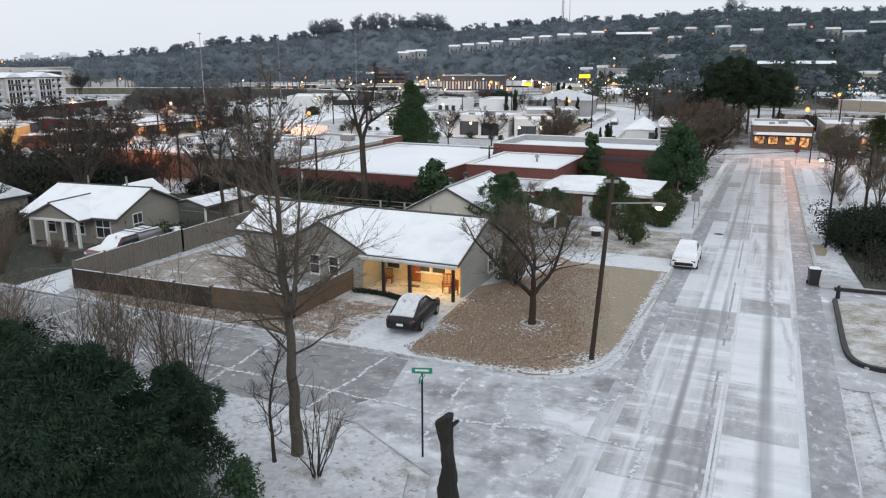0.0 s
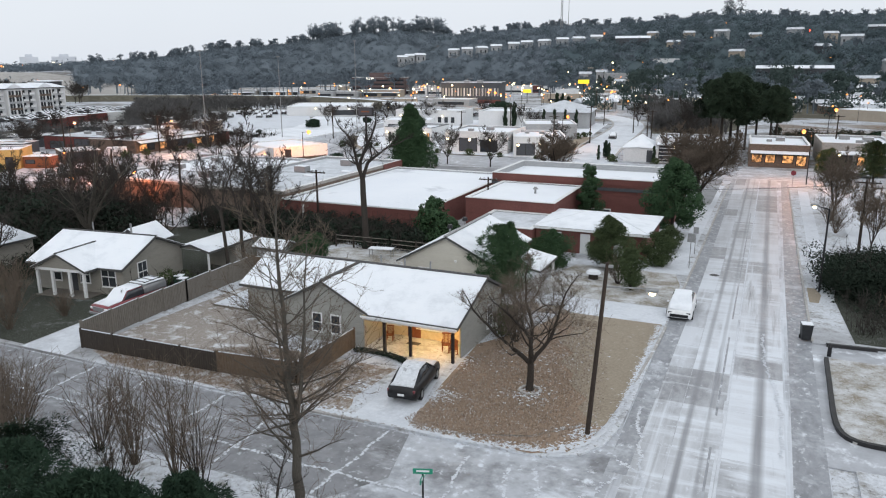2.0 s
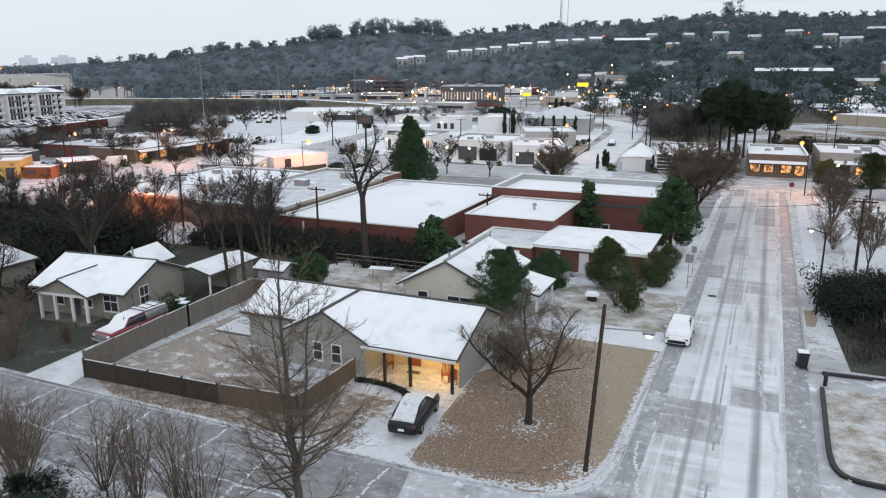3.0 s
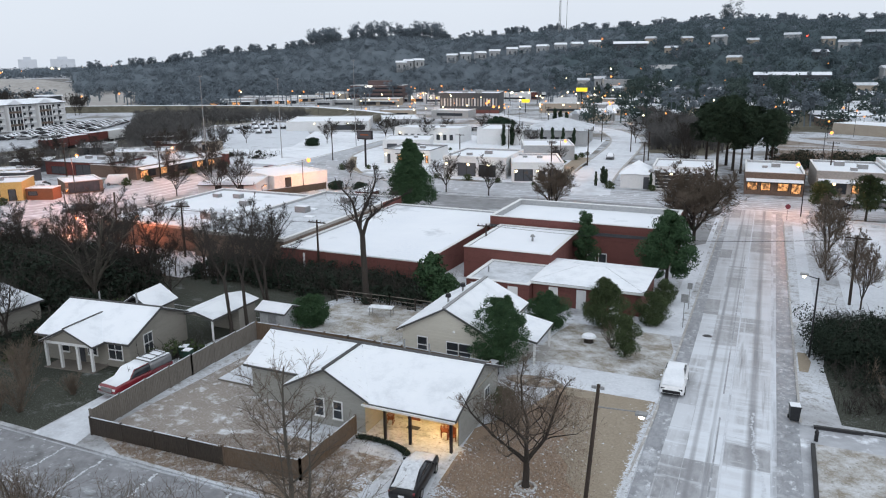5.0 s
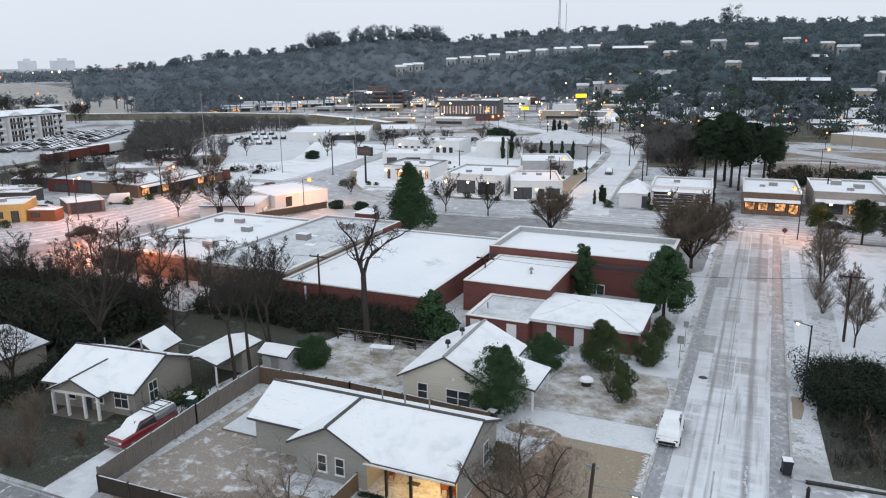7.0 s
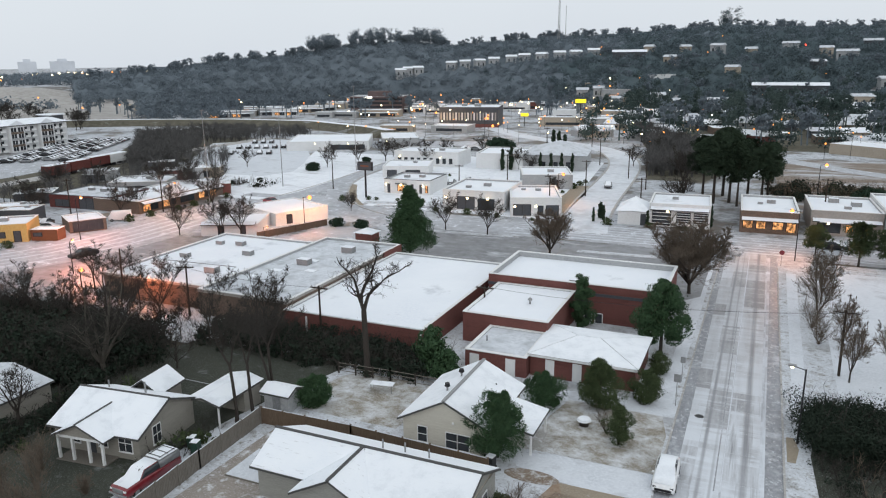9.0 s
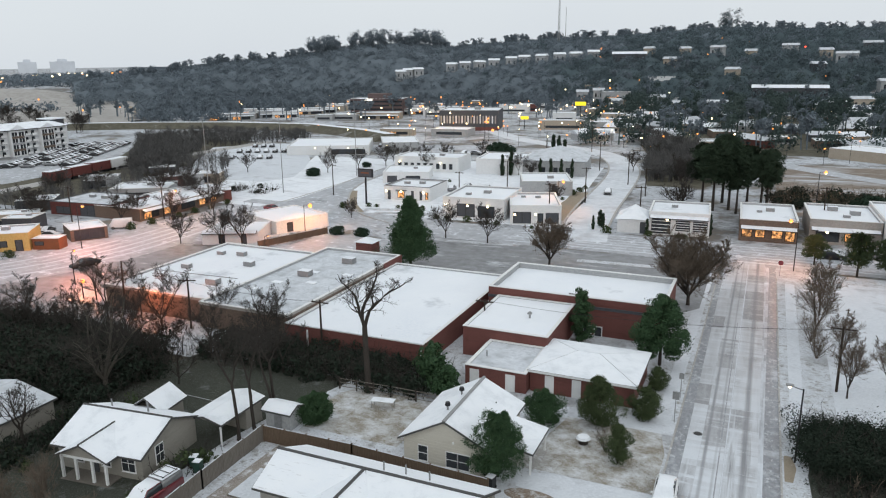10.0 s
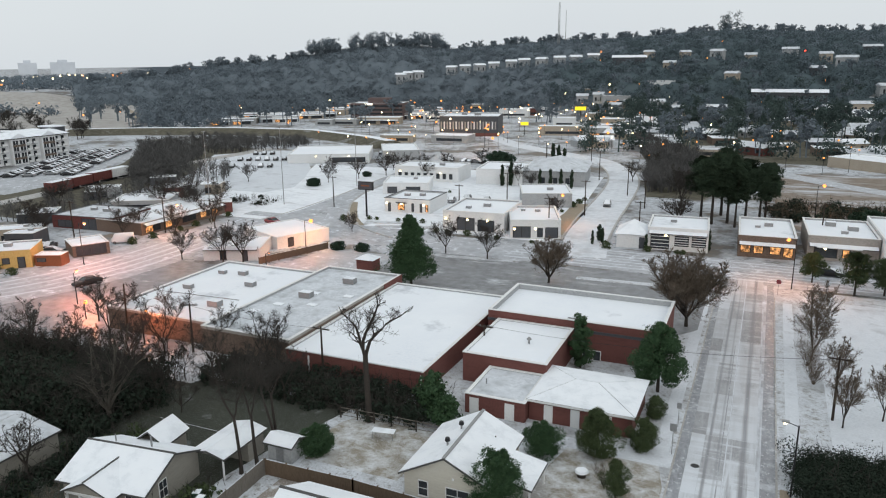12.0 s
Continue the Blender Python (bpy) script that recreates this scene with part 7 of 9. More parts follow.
for k, (x, y, h) in enumerate(((-38.6, 44.6, 12.4), (-38.9, 49.8, 12.6), (-39.6, 51.0, 11.6), (-46.8, 60.8, 9.2), (-38.3, 46.4, 11.5))):
    bare_tree("tree", at(x, y, k * 77, UP), "dark leafless tree behind the houses", 80 + k, h * 0.95, 0.15, 0.45, 22, 7, 5, 0.7, 0.25, bark_dark, twig_dark, 1 if k % 2 else 2, 0.12, 2, "yard trees", 0.8)
fan = bare_tree("tree", at(-56.0, 46.6, 0, UP), "broad leafless tree with fanning grey limbs", 90, 11.0, 0.28, 0.18, 64, 8, 7, 0.8, 0.34, bark_grey, twig_dark, 7, 0.10, 2, thin=0.95)
bare_tree("tree", at(-54.7, 36.6, 0, UP), "small leafless tree in front of the grey house", 91, 6.4, 0.15, 0.25, 32, 6, 5, 0.8, 0.38, bark_dark, twig_dark, 4, 0.13, 1, thin=1.4)
wood_a = bare_tree("tree", at(-66, 64, 0, 0.0), "dark leafless tree at the wood edge", 92, 8.6, 0.13, 0.2, 34, 7, 7, 0.85, 0.34, bark_dark, twig_dark, 5, 0.12, 2, "wood-edge trees", 0.95)
wood_b = bare_tree("tree", at(-74, 63, 0, 0.0), "dark leafless tree at the wood edge", 93, 9.4, 0.13, 0.3, 34, 7, 7, 0.85, 0.32, bark_dark, twig_dark, 3, 0.11, 2, "wood-edge trees", 0.95)
rng = random.Random(9)
for k in range(9):
    x = rng.uniform(-92, -46)
    y = 60 - 8 * rng.random() - 0.10 * (-46 - x) * 0.6
    copy_thing(rng.choice([wood_a, wood_b]), pose(x, y, ground(x, y) - 0.1, 0, 0, rng.uniform(0, 360)) @ Matrix.Scale(rng.uniform(0.5, 0.8), 4))
for x, y, s in ((-86, 55, 1.2), (-82, 58, 1.05), (-77, 53, 1.3), (-73, 57, 1.15), (-69, 54, 1.25), (-66, 58.5, 1.1), (-62, 55, 1.2), (-59.5, 58, 1.0), (-54, 59, 1.1), (-51, 57.5, 1.0), (-47, 59, 1.05), (-44, 58.5, 0.95)):
    copy_thing(wood_a if int(x) % 2 else wood_b, pose(x, y, ground(x, y) - 0.1, 0, 0, x * 11) @ Matrix.Scale(s * 0.78, 4))
for x, y, s in ((-71, 71, 0.8), (-60, 68.5, 0.75), (-52, 66, 0.9), (-50, 63.5, 0.8), (-84, 70, 0.8), (-78, 71, 0.7)):
    copy_thing(wood_b, pose(x, y, ground(x, y) - 0.1, 0, 0, x * 7) @ Matrix.Scale(s, 4))


def thicket(name, label, zone, count, seed, hmin, hmax, leaf_share, wood=None, leaf_m=None, stem=8, size=0.22, dense=60):
    """A dense tangle of stems and leaves that nobody could count."""
    rng = random.Random(seed)
    V, F, LV, LF = [], [], [], []
    for k in range(count):
        x, y = zone(rng)
        g = ground(x, y)
        h = rng.uniform(hmin, hmax)
        if rng.random() < leaf_share:
            for _ in range(3):
                c = Vector((x + rng.gauss(0, 0.7), y + rng.gauss(0, 0.7), g + h * rng.uniform(0.15, 0.75)))
                s = h * rng.uniform(0.18, 0.32)
                leaf_cards(rng, LV, LF, c, Vector((s * 1.3, s * 1.3, s)), dense, size, 1, 0.4)
        for _ in range(stem):
            w = Vector((rng.gauss(0, 0.35), rng.gauss(0, 0.35), 1))
            p, r, d = limb(rng, Vector((x + rng.gauss(0, 0.6), y + rng.gauss(0, 0.6), g - 0.1)), w, h * rng.uniform(0.7, 1.15), 0.03, 0.012, 3, 0.16, 0)
            tube(V, F, p, r, 3)
            for _ in range(7):
                q = p[rng.randint(1, 3)]
                tp, tr, _d = limb(rng, q, d + Vector((rng.gauss(0, 0.8), rng.gauss(0, 0.8), rng.gauss(0.1, 0.4))), h * rng.uniform(0.15, 0.4), 0.016, 0.008, 1, 0, 0)
                blade(rng, V, F, tp[0], tp[1], 0.016)
    t = thing(name, pose(0, 0, 0), label, "thicket", kind="stuff")
    tagged(link_mesh("brush", V, F, wood or twig_dark, t), kind="stuff")
    if LV:
        tagged(link_mesh("foliage", LV, LF, leaf_m or leaf_pine, t), kind="stuff")
    return t


thicket("thicket", "dark tangled winter brush behind the houses", lambda r: (lambda x: (x, r.uniform(47.0 - 0.05 * (x + 57), 57.0)))(r.uniform(-98, -57)), 560, 3, 2.2, 3.8, 0.85, twig_dark, leaf_shade, 7, 0.2)
thicket("thicket", "low brown brush between the yards and the store", lambda r: (r.uniform(-57, -28.5), r.uniform(58.8, 65.4)), 330, 13, 1.2, 2.3, 0.6, twig_dark, leaf_shade, 8, 0.16)
thicket("thicket", "dark brush at the far edge of the lots", lambda r: (r.uniform(-110, -66), r.uniform(38, 50)), 200, 4, 1.6, 3.6, 0.85, twig_dark, leaf_shade, 6, 0.22)
thicket("thicket", "dark brush behind the bungalow", lambda r: (r.uniform(-67, -55.5), r.uniform(44.0, 51.5)), 110, 14, 1.8, 3.2, 0.85, twig_dark, leaf_shade, 7, 0.16, 80)
thicket("thicket", "low heap of bare brush on the snowy lot", lambda r: (r.uniform(-131, -118), r.uniform(153, 160)), 40, 16, 0.7, 1.8, 0.1, twig_dark, leaf_shade, 9, 0.2)
thicket("thicket", "dense dark hedge across the street", lambda r: (r.uniform(6.0, 17), r.uniform(58.4, 65.0)), 260, 5, 2.6, 3.8, 1.0, twig_dark, leaf_shade, 1, 0.085, 220)
thicket("thicket", "dark bare brush below the hedge", lambda r: (r.uniform(6.5, 18), r.uniform(49, 57.5)), 70, 12, 0.9, 2.0, 0.35, twig_dark, leaf_shade, 6, 0.07, 60)
thicket("thicket", "bare brush beside the dark hedge", lambda r: (r.uniform(9, 24), r.uniform(48.5, 57)), 40, 6, 1.2, 2.6, 0.15, twig_brown, leaf_pine, 8, 0.15)
thicket("thicket", "dark overgrown bushes beside the grey house", lambda r: (r.uniform(-62, -51.5), r.uniform(27.5, 33.5)) if r.random() < 0.5 else (r.uniform(-55.3, -52.3), r.uniform(33, 45)), 70, 10, 0.8, 2.2, 0.8, twig_dark, leaf_shade, 6, 0.13)
thicket("thicket", "low dark shrubs round the bungalow", lambda r: (r.choice([r.uniform(-55, -49.8), r.uniform(-40.6, -38.8)]), r.uniform(33.5, 46.5)), 34, 7, 0.7, 1.8, 0.7, twig_dark, leaf_olive, 5, 0.12)

# street and shop trees
bare_tree("willow_oak", at(-7.6, 101.0, 0, UP), "large leafless street tree with a dense round crown", 101, 11.6, 0.26, 0.14, 210, 9, 8, 1.0, 0.37, bark_dark, twig_brown, 9, 0.09, 4, thin=1.15)
bare_tree("tree", at(-31.0, 114.5, 0, 0), "broad leafless tree in the parking lot", 102, 9.0, 0.22, 0.15, 120, 8, 8, 1.0, 0.42, bark_dark, twig_brown, 8, 0.10, 3, thin=1.1)
mid_a = bare_tree("tree", at(-90.5, 104, 0, 0), "leafless tree beside the wide street", 103, 8.6, 0.15, 0.2, 60, 7, 6, 0.85, 0.38, bark_dark, twig_dark, 5, 0.11, 2, "street trees", 1.1)
for x, y, s in ((-87, 105.4, 1.05), (-99, 102.5, 0.8), (-124, 112, 0.9), (-126, 118, 0.8), (-117, 120, 0.9), (-113, 128, 1.0), (-130, 140, 0.9), (-145, 108, 0.9), (-152, 112, 0.9), (-138, 104, 0.8), (-66, 206, 0.9), (-95, 204, 0.8), (-146, 182, 0.8), (-20, 208, 0.9), (-33, 250, 0.9), (-55, 126.5, 0.95), (-46, 125.5, 0.95), (-135, 143, 1.2), (-128, 147, 1.0), (-18, 190, 1.3), (-140, 140, 1.1), (-160, 138, 0.9), (-44, 165, 0.7), (-60, 200, 0.7), (-130, 205, 0.8), (-116, 222, 0.8), (-100, 230, 0.8), (-36, 226, 0.9), (-90, 240, 0.9), (-165, 130, 1.0), (-117, 200, 0.9), (-112, 209, 1.0), (-108, 215, 0.9), (-104, 221, 0.9), (-122, 190, 0.8), (-84, 140, 0.5), (-82, 136.5, 0.45)):
    copy_thing(mid_a, pose(x, y, ground(x, y), 0, 0, x * 13) @ Matrix.Scale(s, 4))
right_a = bare_tree("tree", at(7.7, 94.1, 0, 0.14), "thin leafless tree beside the snowy lot", 104, 7.8, 0.11, 0.2, 60, 8, 7, 0.65, 0.34, bark_dark, twig_brown, 5, 0.09, 2, "lot trees", 0.95)
for x, y, s in ((9.9, 86.1, 0.8), (9.7, 75.8, 0.85), (8.7, 103.2, 1.05), (13.5, 79, 0.8)):
    copy_thing(right_a, pose(x, y, ground(x, y) + 0.14, 0, 0, x * 30) @ Matrix.Scale(s, 4))
shrub("shrub", at(7.2, 92.0, 0, 0.14), "bare brown bush beside the pavement", 105, 3.4, 3.8, 34, 9, twig_brown)
shrub("shrub", at(7.6, 86.4, 0, 0.14), "bare brown bush beside the pavement", 106, 3.0, 3.4, 34, 9, twig_brown)
evergreen("pine", at(-51.6, 104.2, 0, 0), "broad green conical pine in front of the shops", 107, 12.4, 9.8, leaf_green, 40000, 0.24, "cone", 0.13, slim=0.34, lumps=150)
pine_a = evergreen("pine", at(-9.4, 171.2, 0, 0), "tall pine with a dark open crown", 108, 16.4, 9.4, leaf_pine, 20000, 0.30, "round", 0.40, "tall pines", slim=0.35)
bare_tree("tree", at(-16.4, 170.0, 0, 0), "low spreading leafless tree behind the garage", 112, 7.4, 0.3, 0.14, 50, 7, 6, 1.5, 0.5, bark_dark, twig_dark, 7, 0.12, 1, thin=2.2)
for x, y, s in ((-6.2, 173.5, 0.95), (-2.6, 181.0, 0.86), (1.6, 183.3, 0.8), (-12.2, 178.0, 0.9), (-4.4, 169.5, 0.78), (0.4, 175.5, 0.84), (-8.0, 182.0, 1.0)):
    copy_thing(pine_a, pose(x, y, ground(x, y), 0, 0, x * 40) @ Matrix.Scale(s, 4))
lot_green = evergreen("evergreen", at(9.4, 132.2, 0, 0), "green street tree at the main street", 109, 5.4, 4.4, leaf_olive, 6000, 0.2, "round", 0.25, "main street evergreens", slim=0.4)
for x, y, s in ((15.2, 126.8, 1.35), (19.5, 128.5, 1.2), (24, 127, 1.2), (21.5, 130, 1.0)):
    copy_thing(lot_green, pose(x, y, ground(x, y), 0, 0, x * 40) @ Matrix.Scale(s, 4))
cypress = evergreen("cypress", at(-29.6, 148, 0, 0), "small dark columnar conifer", 110, 3.6, 1.3, leaf_pine, 1000, 0.2, "column", 0.0, "columnar conifers")
for x, y, s in ((-28.6, 146.2, 0.9), (-30.4, 145, 0.8), (-19.6, 144.0, 0.9), (-8.2, 147.5, 1.2), (-56, 205, 1.5), (-53, 205.5, 1.5), (-59, 204.6, 1.5), (-50, 206.2, 1.5), (-70, 203, 1.7), (-68, 205, 2.0), (-63, 240, 2.4), (-60, 236, 2.2), (-66, 244, 2.4)):
    copy_thing(cypress, pose(x, y, ground(x, y), 0, 0, x * 40) @ Matrix.Diagonal((s * 0.6, s * 0.6, s * 1.05, 1)))
round_green = evergreen("evergreen", at(-84, 240, 0, 0), "dark green broad evergreen among the shops", 111, 6.0, 11.0, leaf_bluegreen, 7000, 0.32, "round", 0.0, "broad evergreens")
for x, y, s in ((-122.6, 183, 0.42), (-117, 205, 0.3), (-76.2, 121.4, 0.3), (-71.2, 121.9, 0.3), (22, 178, 0.7), (60, 200, 0.8)):
    copy_thing(round_green, pose(x, y, ground(x, y), 0, 0, x * 40) @ Matrix.Scale(s, 4))


shop_bush = evergreen("boxwood", at(-90, 146, 0, 0.05), "low dark clipped bush beside a shop", 113, 1.3, 2.4, leaf_olive, 420, 0.16, "round", 0.0, "shop bushes", "shrub")
rng = random.Random(70)
for x0, y0, x1, y1, n in ((-88, 149, -70, 150, 5), (-66, 143, -42, 141, 6), (-128, 84, -118, 82, 3), (-118, 108, -119, 140, 6), (-44, 170, -42, 190, 4), (-28, 143, -8, 143.5, 4), (-100, 200, -80, 187, 4)):
    for i in range(n):
        t = (i + rng.random()) / n
        x, y = x0 + (x1 - x0) * t, y0 + (y1 - y0) * t
        copy_thing(shop_bush, pose(x, y, ground(x, y) + 0.03, 0, 0, i * 50) @ Matrix.Scale(rng.uniform(0.5, 1.1), 4))


# ---- far woods ----
def woods(name, label, spots, seed, h, wood, spread=0.5, blades=16, fat=1.0):
    """Far leafless or evergreen woods: every tree a stem with a fan of fine sprays."""
    rng = random.Random(seed)
    V, F = [], []
    for x, y in spots:
        g = ground(x, y) - 0.5
        t = h * rng.uniform(0.65, 1.2)
        lean = Vector((rng.gauss(0, 0.05), rng.gauss(0, 0.05), 1))
        b = len(V)
        V += [(x - 0.25, y, g), (x + 0.25, y, g), (x + lean.x * t, y + lean.y * t, g + t * 0.8)]
        F.append((b, b + 1, b + 2))
        for _ in range(blades):
            a, e = rng.uniform(0, 6.28), rng.uniform(0.12, 1.0)
            root = Vector((x, y, g + t * (0.15 + 0.6 * e)))
            out = t * spread * math.sin(0.5 + e * 2.3) * rng.uniform(0.35, 1.0)
            tip = Vector((x + math.cos(a) * out, y + math.sin(a) * out, g + t * min(1.04, 0.34 + 0.66 * e + rng.uniform(-0.08, 0.08))))
            w = Vector((rng.gauss(0, 1), rng.gauss(0, 1), rng.gauss(0, 0.6))).normalized() * t * rng.uniform(0.012, 0.034) * fat
            mid = root.lerp(tip, rng.uniform(0.55, 0.8))
            b = len(V)
            V += [tuple(root - w), tuple(tip), tuple(mid + w)]
            F.append((b, b + 1, b + 2))
    t = thing(name, pose(0, 0, 0), label, "woods", kind="stuff")
    ob = link_mesh("trees", V, F, wood, t)
    return t


def hill_spots(seed, n, az0, az1, r0, r1, keep):
    rng, out = random.Random(seed), []
    while len(out) < n:
        a, r = rng.uniform(az0, az1), math.sqrt(rng.uniform(r0 * r0, r1 * r1))
        x, y = r * math.sin(radians(a)), r * math.cos(radians(a))
        if keep(a, r, rng):
            out.append((x, y))
    return out


def foot_of(a):
    return float(np.interp(a, AZ, FOOT))


def canopy(name, label, az0, az1, seed, high, wood):
    """The closed crown of the hill's woods as one bumpy sheet that hugs the slope."""
    rng = random.Random(seed)
    azs = np.arange(az0, az1, 0.33)
    us = np.linspace(0, 1, 64)
    V, F = [], []
    for a in azs:
        r0 = foot_of(a) - 6
        for u in us:
            r = r0 + (905 - r0) * u + rng.uniform(-2, 2)
            aa = a + rng.uniform(-0.1, 0.1)
            x, y = r * math.sin(radians(aa)), r * math.cos(radians(aa))
            lift = high * min(1.0, u * 9) * (0.1 if not clear_of_houses(aa, r) else 1.0) * (0.8 + 0.22 * math.sin(a * 2.3 + u * 17) * math.sin(a * 0.7 - u * 9)) + rng.gauss(0, 1.5)
            V.append((x, y, ground(x, y) + lift - 1.0))
    n = len(us)
    for i in range(len(azs) - 1):
        for j in range(n - 1):
            F.append((i * n + j, i * n + j + 1, (i + 1) * n + j + 1, (i + 1) * n + j))
    t = thing(name, pose(0, 0, 0), label, "woods", kind="stuff")
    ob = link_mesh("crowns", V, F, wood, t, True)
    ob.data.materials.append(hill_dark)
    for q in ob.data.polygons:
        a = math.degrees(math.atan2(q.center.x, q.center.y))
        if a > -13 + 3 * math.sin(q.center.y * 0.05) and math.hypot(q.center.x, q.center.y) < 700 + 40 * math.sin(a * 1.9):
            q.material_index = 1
    return t


def crowns(name, label, spots, seed, rad, lift, wood, flat=0.75, cards=34, leaf=0.9):
    """Far woods seen from above: every tree a loose crown of fine sprays."""
    rng = random.Random(seed)
    V, F = [], []
    for x, y in spots:
        r = rad * rng.uniform(0.6, 1.35)
        z = ground(x, y) + lift * rng.uniform(0.75, 1.25)
        leaf_cards(rng, V, F, Vector((x, y, z)), Vector((r, r, r * flat)), cards, leaf, 1, 0.25)
    t = thing(name, pose(0, 0, 0), label, "woods", kind="stuff")
    link_mesh("crowns", V, F, wood, t)
    return t


def skyline_trees(name, label, spots, seed, high, wood):
    """Single trees that stand out against the sky: a trunk, and a crown of loose sprays with gaps."""
    rng = random.Random(seed)
    V, F = [], []
    for x, y in spots:
        g, h = ground(x, y) + 4, high * rng.uniform(0.6, 1.15)
        tube(V, F, [Vector((x, y, g - 3)), Vector((x + rng.gauss(0, 0.4), y, g + h * 0.85))], [0.4, 0.15], 4)
        for k in range(9):
            a, o = rng.uniform(0, 6.28), rng.uniform(0, 0.30) * h
            e = h * rng.uniform(0.10, 0.19)
            leaf_cards(rng, V, F, Vector((x + math.cos(a) * o, y + math.sin(a) * o, g + h * rng.uniform(0.42, 0.95))), Vector((e, e, e * 0.8)), 26, 0.55, 1, 0.2)
    t = thing(name, pose(0, 0, 0), label, "woods", kind="stuff")
    link_mesh("trees", V, F, wood, t)
    return t


def clear_of_houses(a, r):
    return all(not (abs(a - ha) < 0.5 + hw * 0.045 and -6 < r - hr < 7) for ha, hr, hw in HILL_ROW)


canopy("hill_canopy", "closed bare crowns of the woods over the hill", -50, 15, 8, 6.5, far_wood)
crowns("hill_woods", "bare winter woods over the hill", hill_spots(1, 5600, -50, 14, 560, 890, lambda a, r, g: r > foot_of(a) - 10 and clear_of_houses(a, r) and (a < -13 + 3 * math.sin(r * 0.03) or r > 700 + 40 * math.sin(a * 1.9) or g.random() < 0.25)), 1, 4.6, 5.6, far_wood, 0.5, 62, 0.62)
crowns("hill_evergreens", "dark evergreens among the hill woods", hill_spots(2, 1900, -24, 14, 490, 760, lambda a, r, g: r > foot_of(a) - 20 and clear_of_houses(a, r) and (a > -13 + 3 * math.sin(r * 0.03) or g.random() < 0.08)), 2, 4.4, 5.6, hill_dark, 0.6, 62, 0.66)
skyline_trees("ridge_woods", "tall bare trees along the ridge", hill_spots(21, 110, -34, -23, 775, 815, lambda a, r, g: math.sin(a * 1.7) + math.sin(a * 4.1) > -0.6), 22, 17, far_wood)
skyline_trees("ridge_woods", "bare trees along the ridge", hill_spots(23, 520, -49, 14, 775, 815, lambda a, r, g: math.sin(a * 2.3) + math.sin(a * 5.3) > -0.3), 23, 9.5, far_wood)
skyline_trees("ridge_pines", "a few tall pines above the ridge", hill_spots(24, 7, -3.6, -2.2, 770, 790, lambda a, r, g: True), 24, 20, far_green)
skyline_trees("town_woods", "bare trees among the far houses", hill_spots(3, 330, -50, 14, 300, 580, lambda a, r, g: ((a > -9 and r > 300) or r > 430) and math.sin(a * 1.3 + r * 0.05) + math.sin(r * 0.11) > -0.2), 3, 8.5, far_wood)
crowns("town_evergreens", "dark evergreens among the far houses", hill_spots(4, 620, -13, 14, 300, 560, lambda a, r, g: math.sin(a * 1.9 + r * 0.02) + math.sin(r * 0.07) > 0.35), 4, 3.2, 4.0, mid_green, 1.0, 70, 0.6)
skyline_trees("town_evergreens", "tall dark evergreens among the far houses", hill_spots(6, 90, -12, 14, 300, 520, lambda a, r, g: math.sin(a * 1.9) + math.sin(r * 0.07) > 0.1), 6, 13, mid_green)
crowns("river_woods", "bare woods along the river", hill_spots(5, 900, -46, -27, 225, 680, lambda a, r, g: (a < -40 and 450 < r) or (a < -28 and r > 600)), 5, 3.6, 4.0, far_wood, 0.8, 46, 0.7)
for x, y in hill_spots(9, 24, -62, -48.5, 400, 560, lambda a, r, g: True):
    copy_thing(mid_a, pose(x, y, ground(x, y), 0, 0, x * 13) @ Matrix.Scale(1.35, 4))
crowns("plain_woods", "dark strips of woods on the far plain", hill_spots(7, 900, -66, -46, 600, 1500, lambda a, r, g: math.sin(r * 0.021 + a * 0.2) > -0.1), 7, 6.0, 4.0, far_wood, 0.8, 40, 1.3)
def strip_spots(seed, n, rows):
    """Scattered places between a left and a right edge given row by row."""
    rng = random.Random(seed)
    ys, out = [q[0] for q in rows], []
    for _ in range(n):
        y = rng.uniform(ys[0], ys[-1])
        a, b = float(np.interp(y, ys, [q[1] for q in rows])), float(np.interp(y, ys, [q[2] for q in rows]))
        out.append((rng.uniform(a, b), y))
    return out


woods("bank_woods", "bare brown woods between the rail line and the levee", strip_spots(15, 900, [(166, -178, -170), (195, -208, -183), (215, -226, -196), (234, -245, -209), (250, -256, -198), (264, -260, -188), (286, -240, -190)]), 15, 5.2, mid_wood, 0.55, 90, 0.6)
woods("bluff_woods", "dark bare woods on the slope behind the garage", strip_spots(16, 560, [(208, -29, -10), (222, -32, -12), (262, -36, -15), (297, -44, -28), (338, -56, -48)]), 6, 6.0, mid_wood, 0.5, 90, 0.6)
woods("rail_woods", "bare trees beside the freight cars", strip_spots(17, 150, [(112, -180, -150), (150, -180, -140), (176, -176, -150), (200, -182, -166)]), 7, 5.0, mid_wood, 0.5, 90, 0.5)
thicket("thicket", "dark brown brush behind the shops", lambda r: (r.uniform(2, 46), r.uniform(177, 196)), 240, 8, 2.0, 4.0, 0.6, twig_brown, leaf_shade, 7, 0.3)
thicket("thicket", "tall dark growth in the middle of the wood", lambda r: (r.uniform(-94, -57), r.uniform(46.5, 56)), 190, 9, 2.8, 4.4, 0.9, twig_dark, leaf_shade, 7, 0.2)

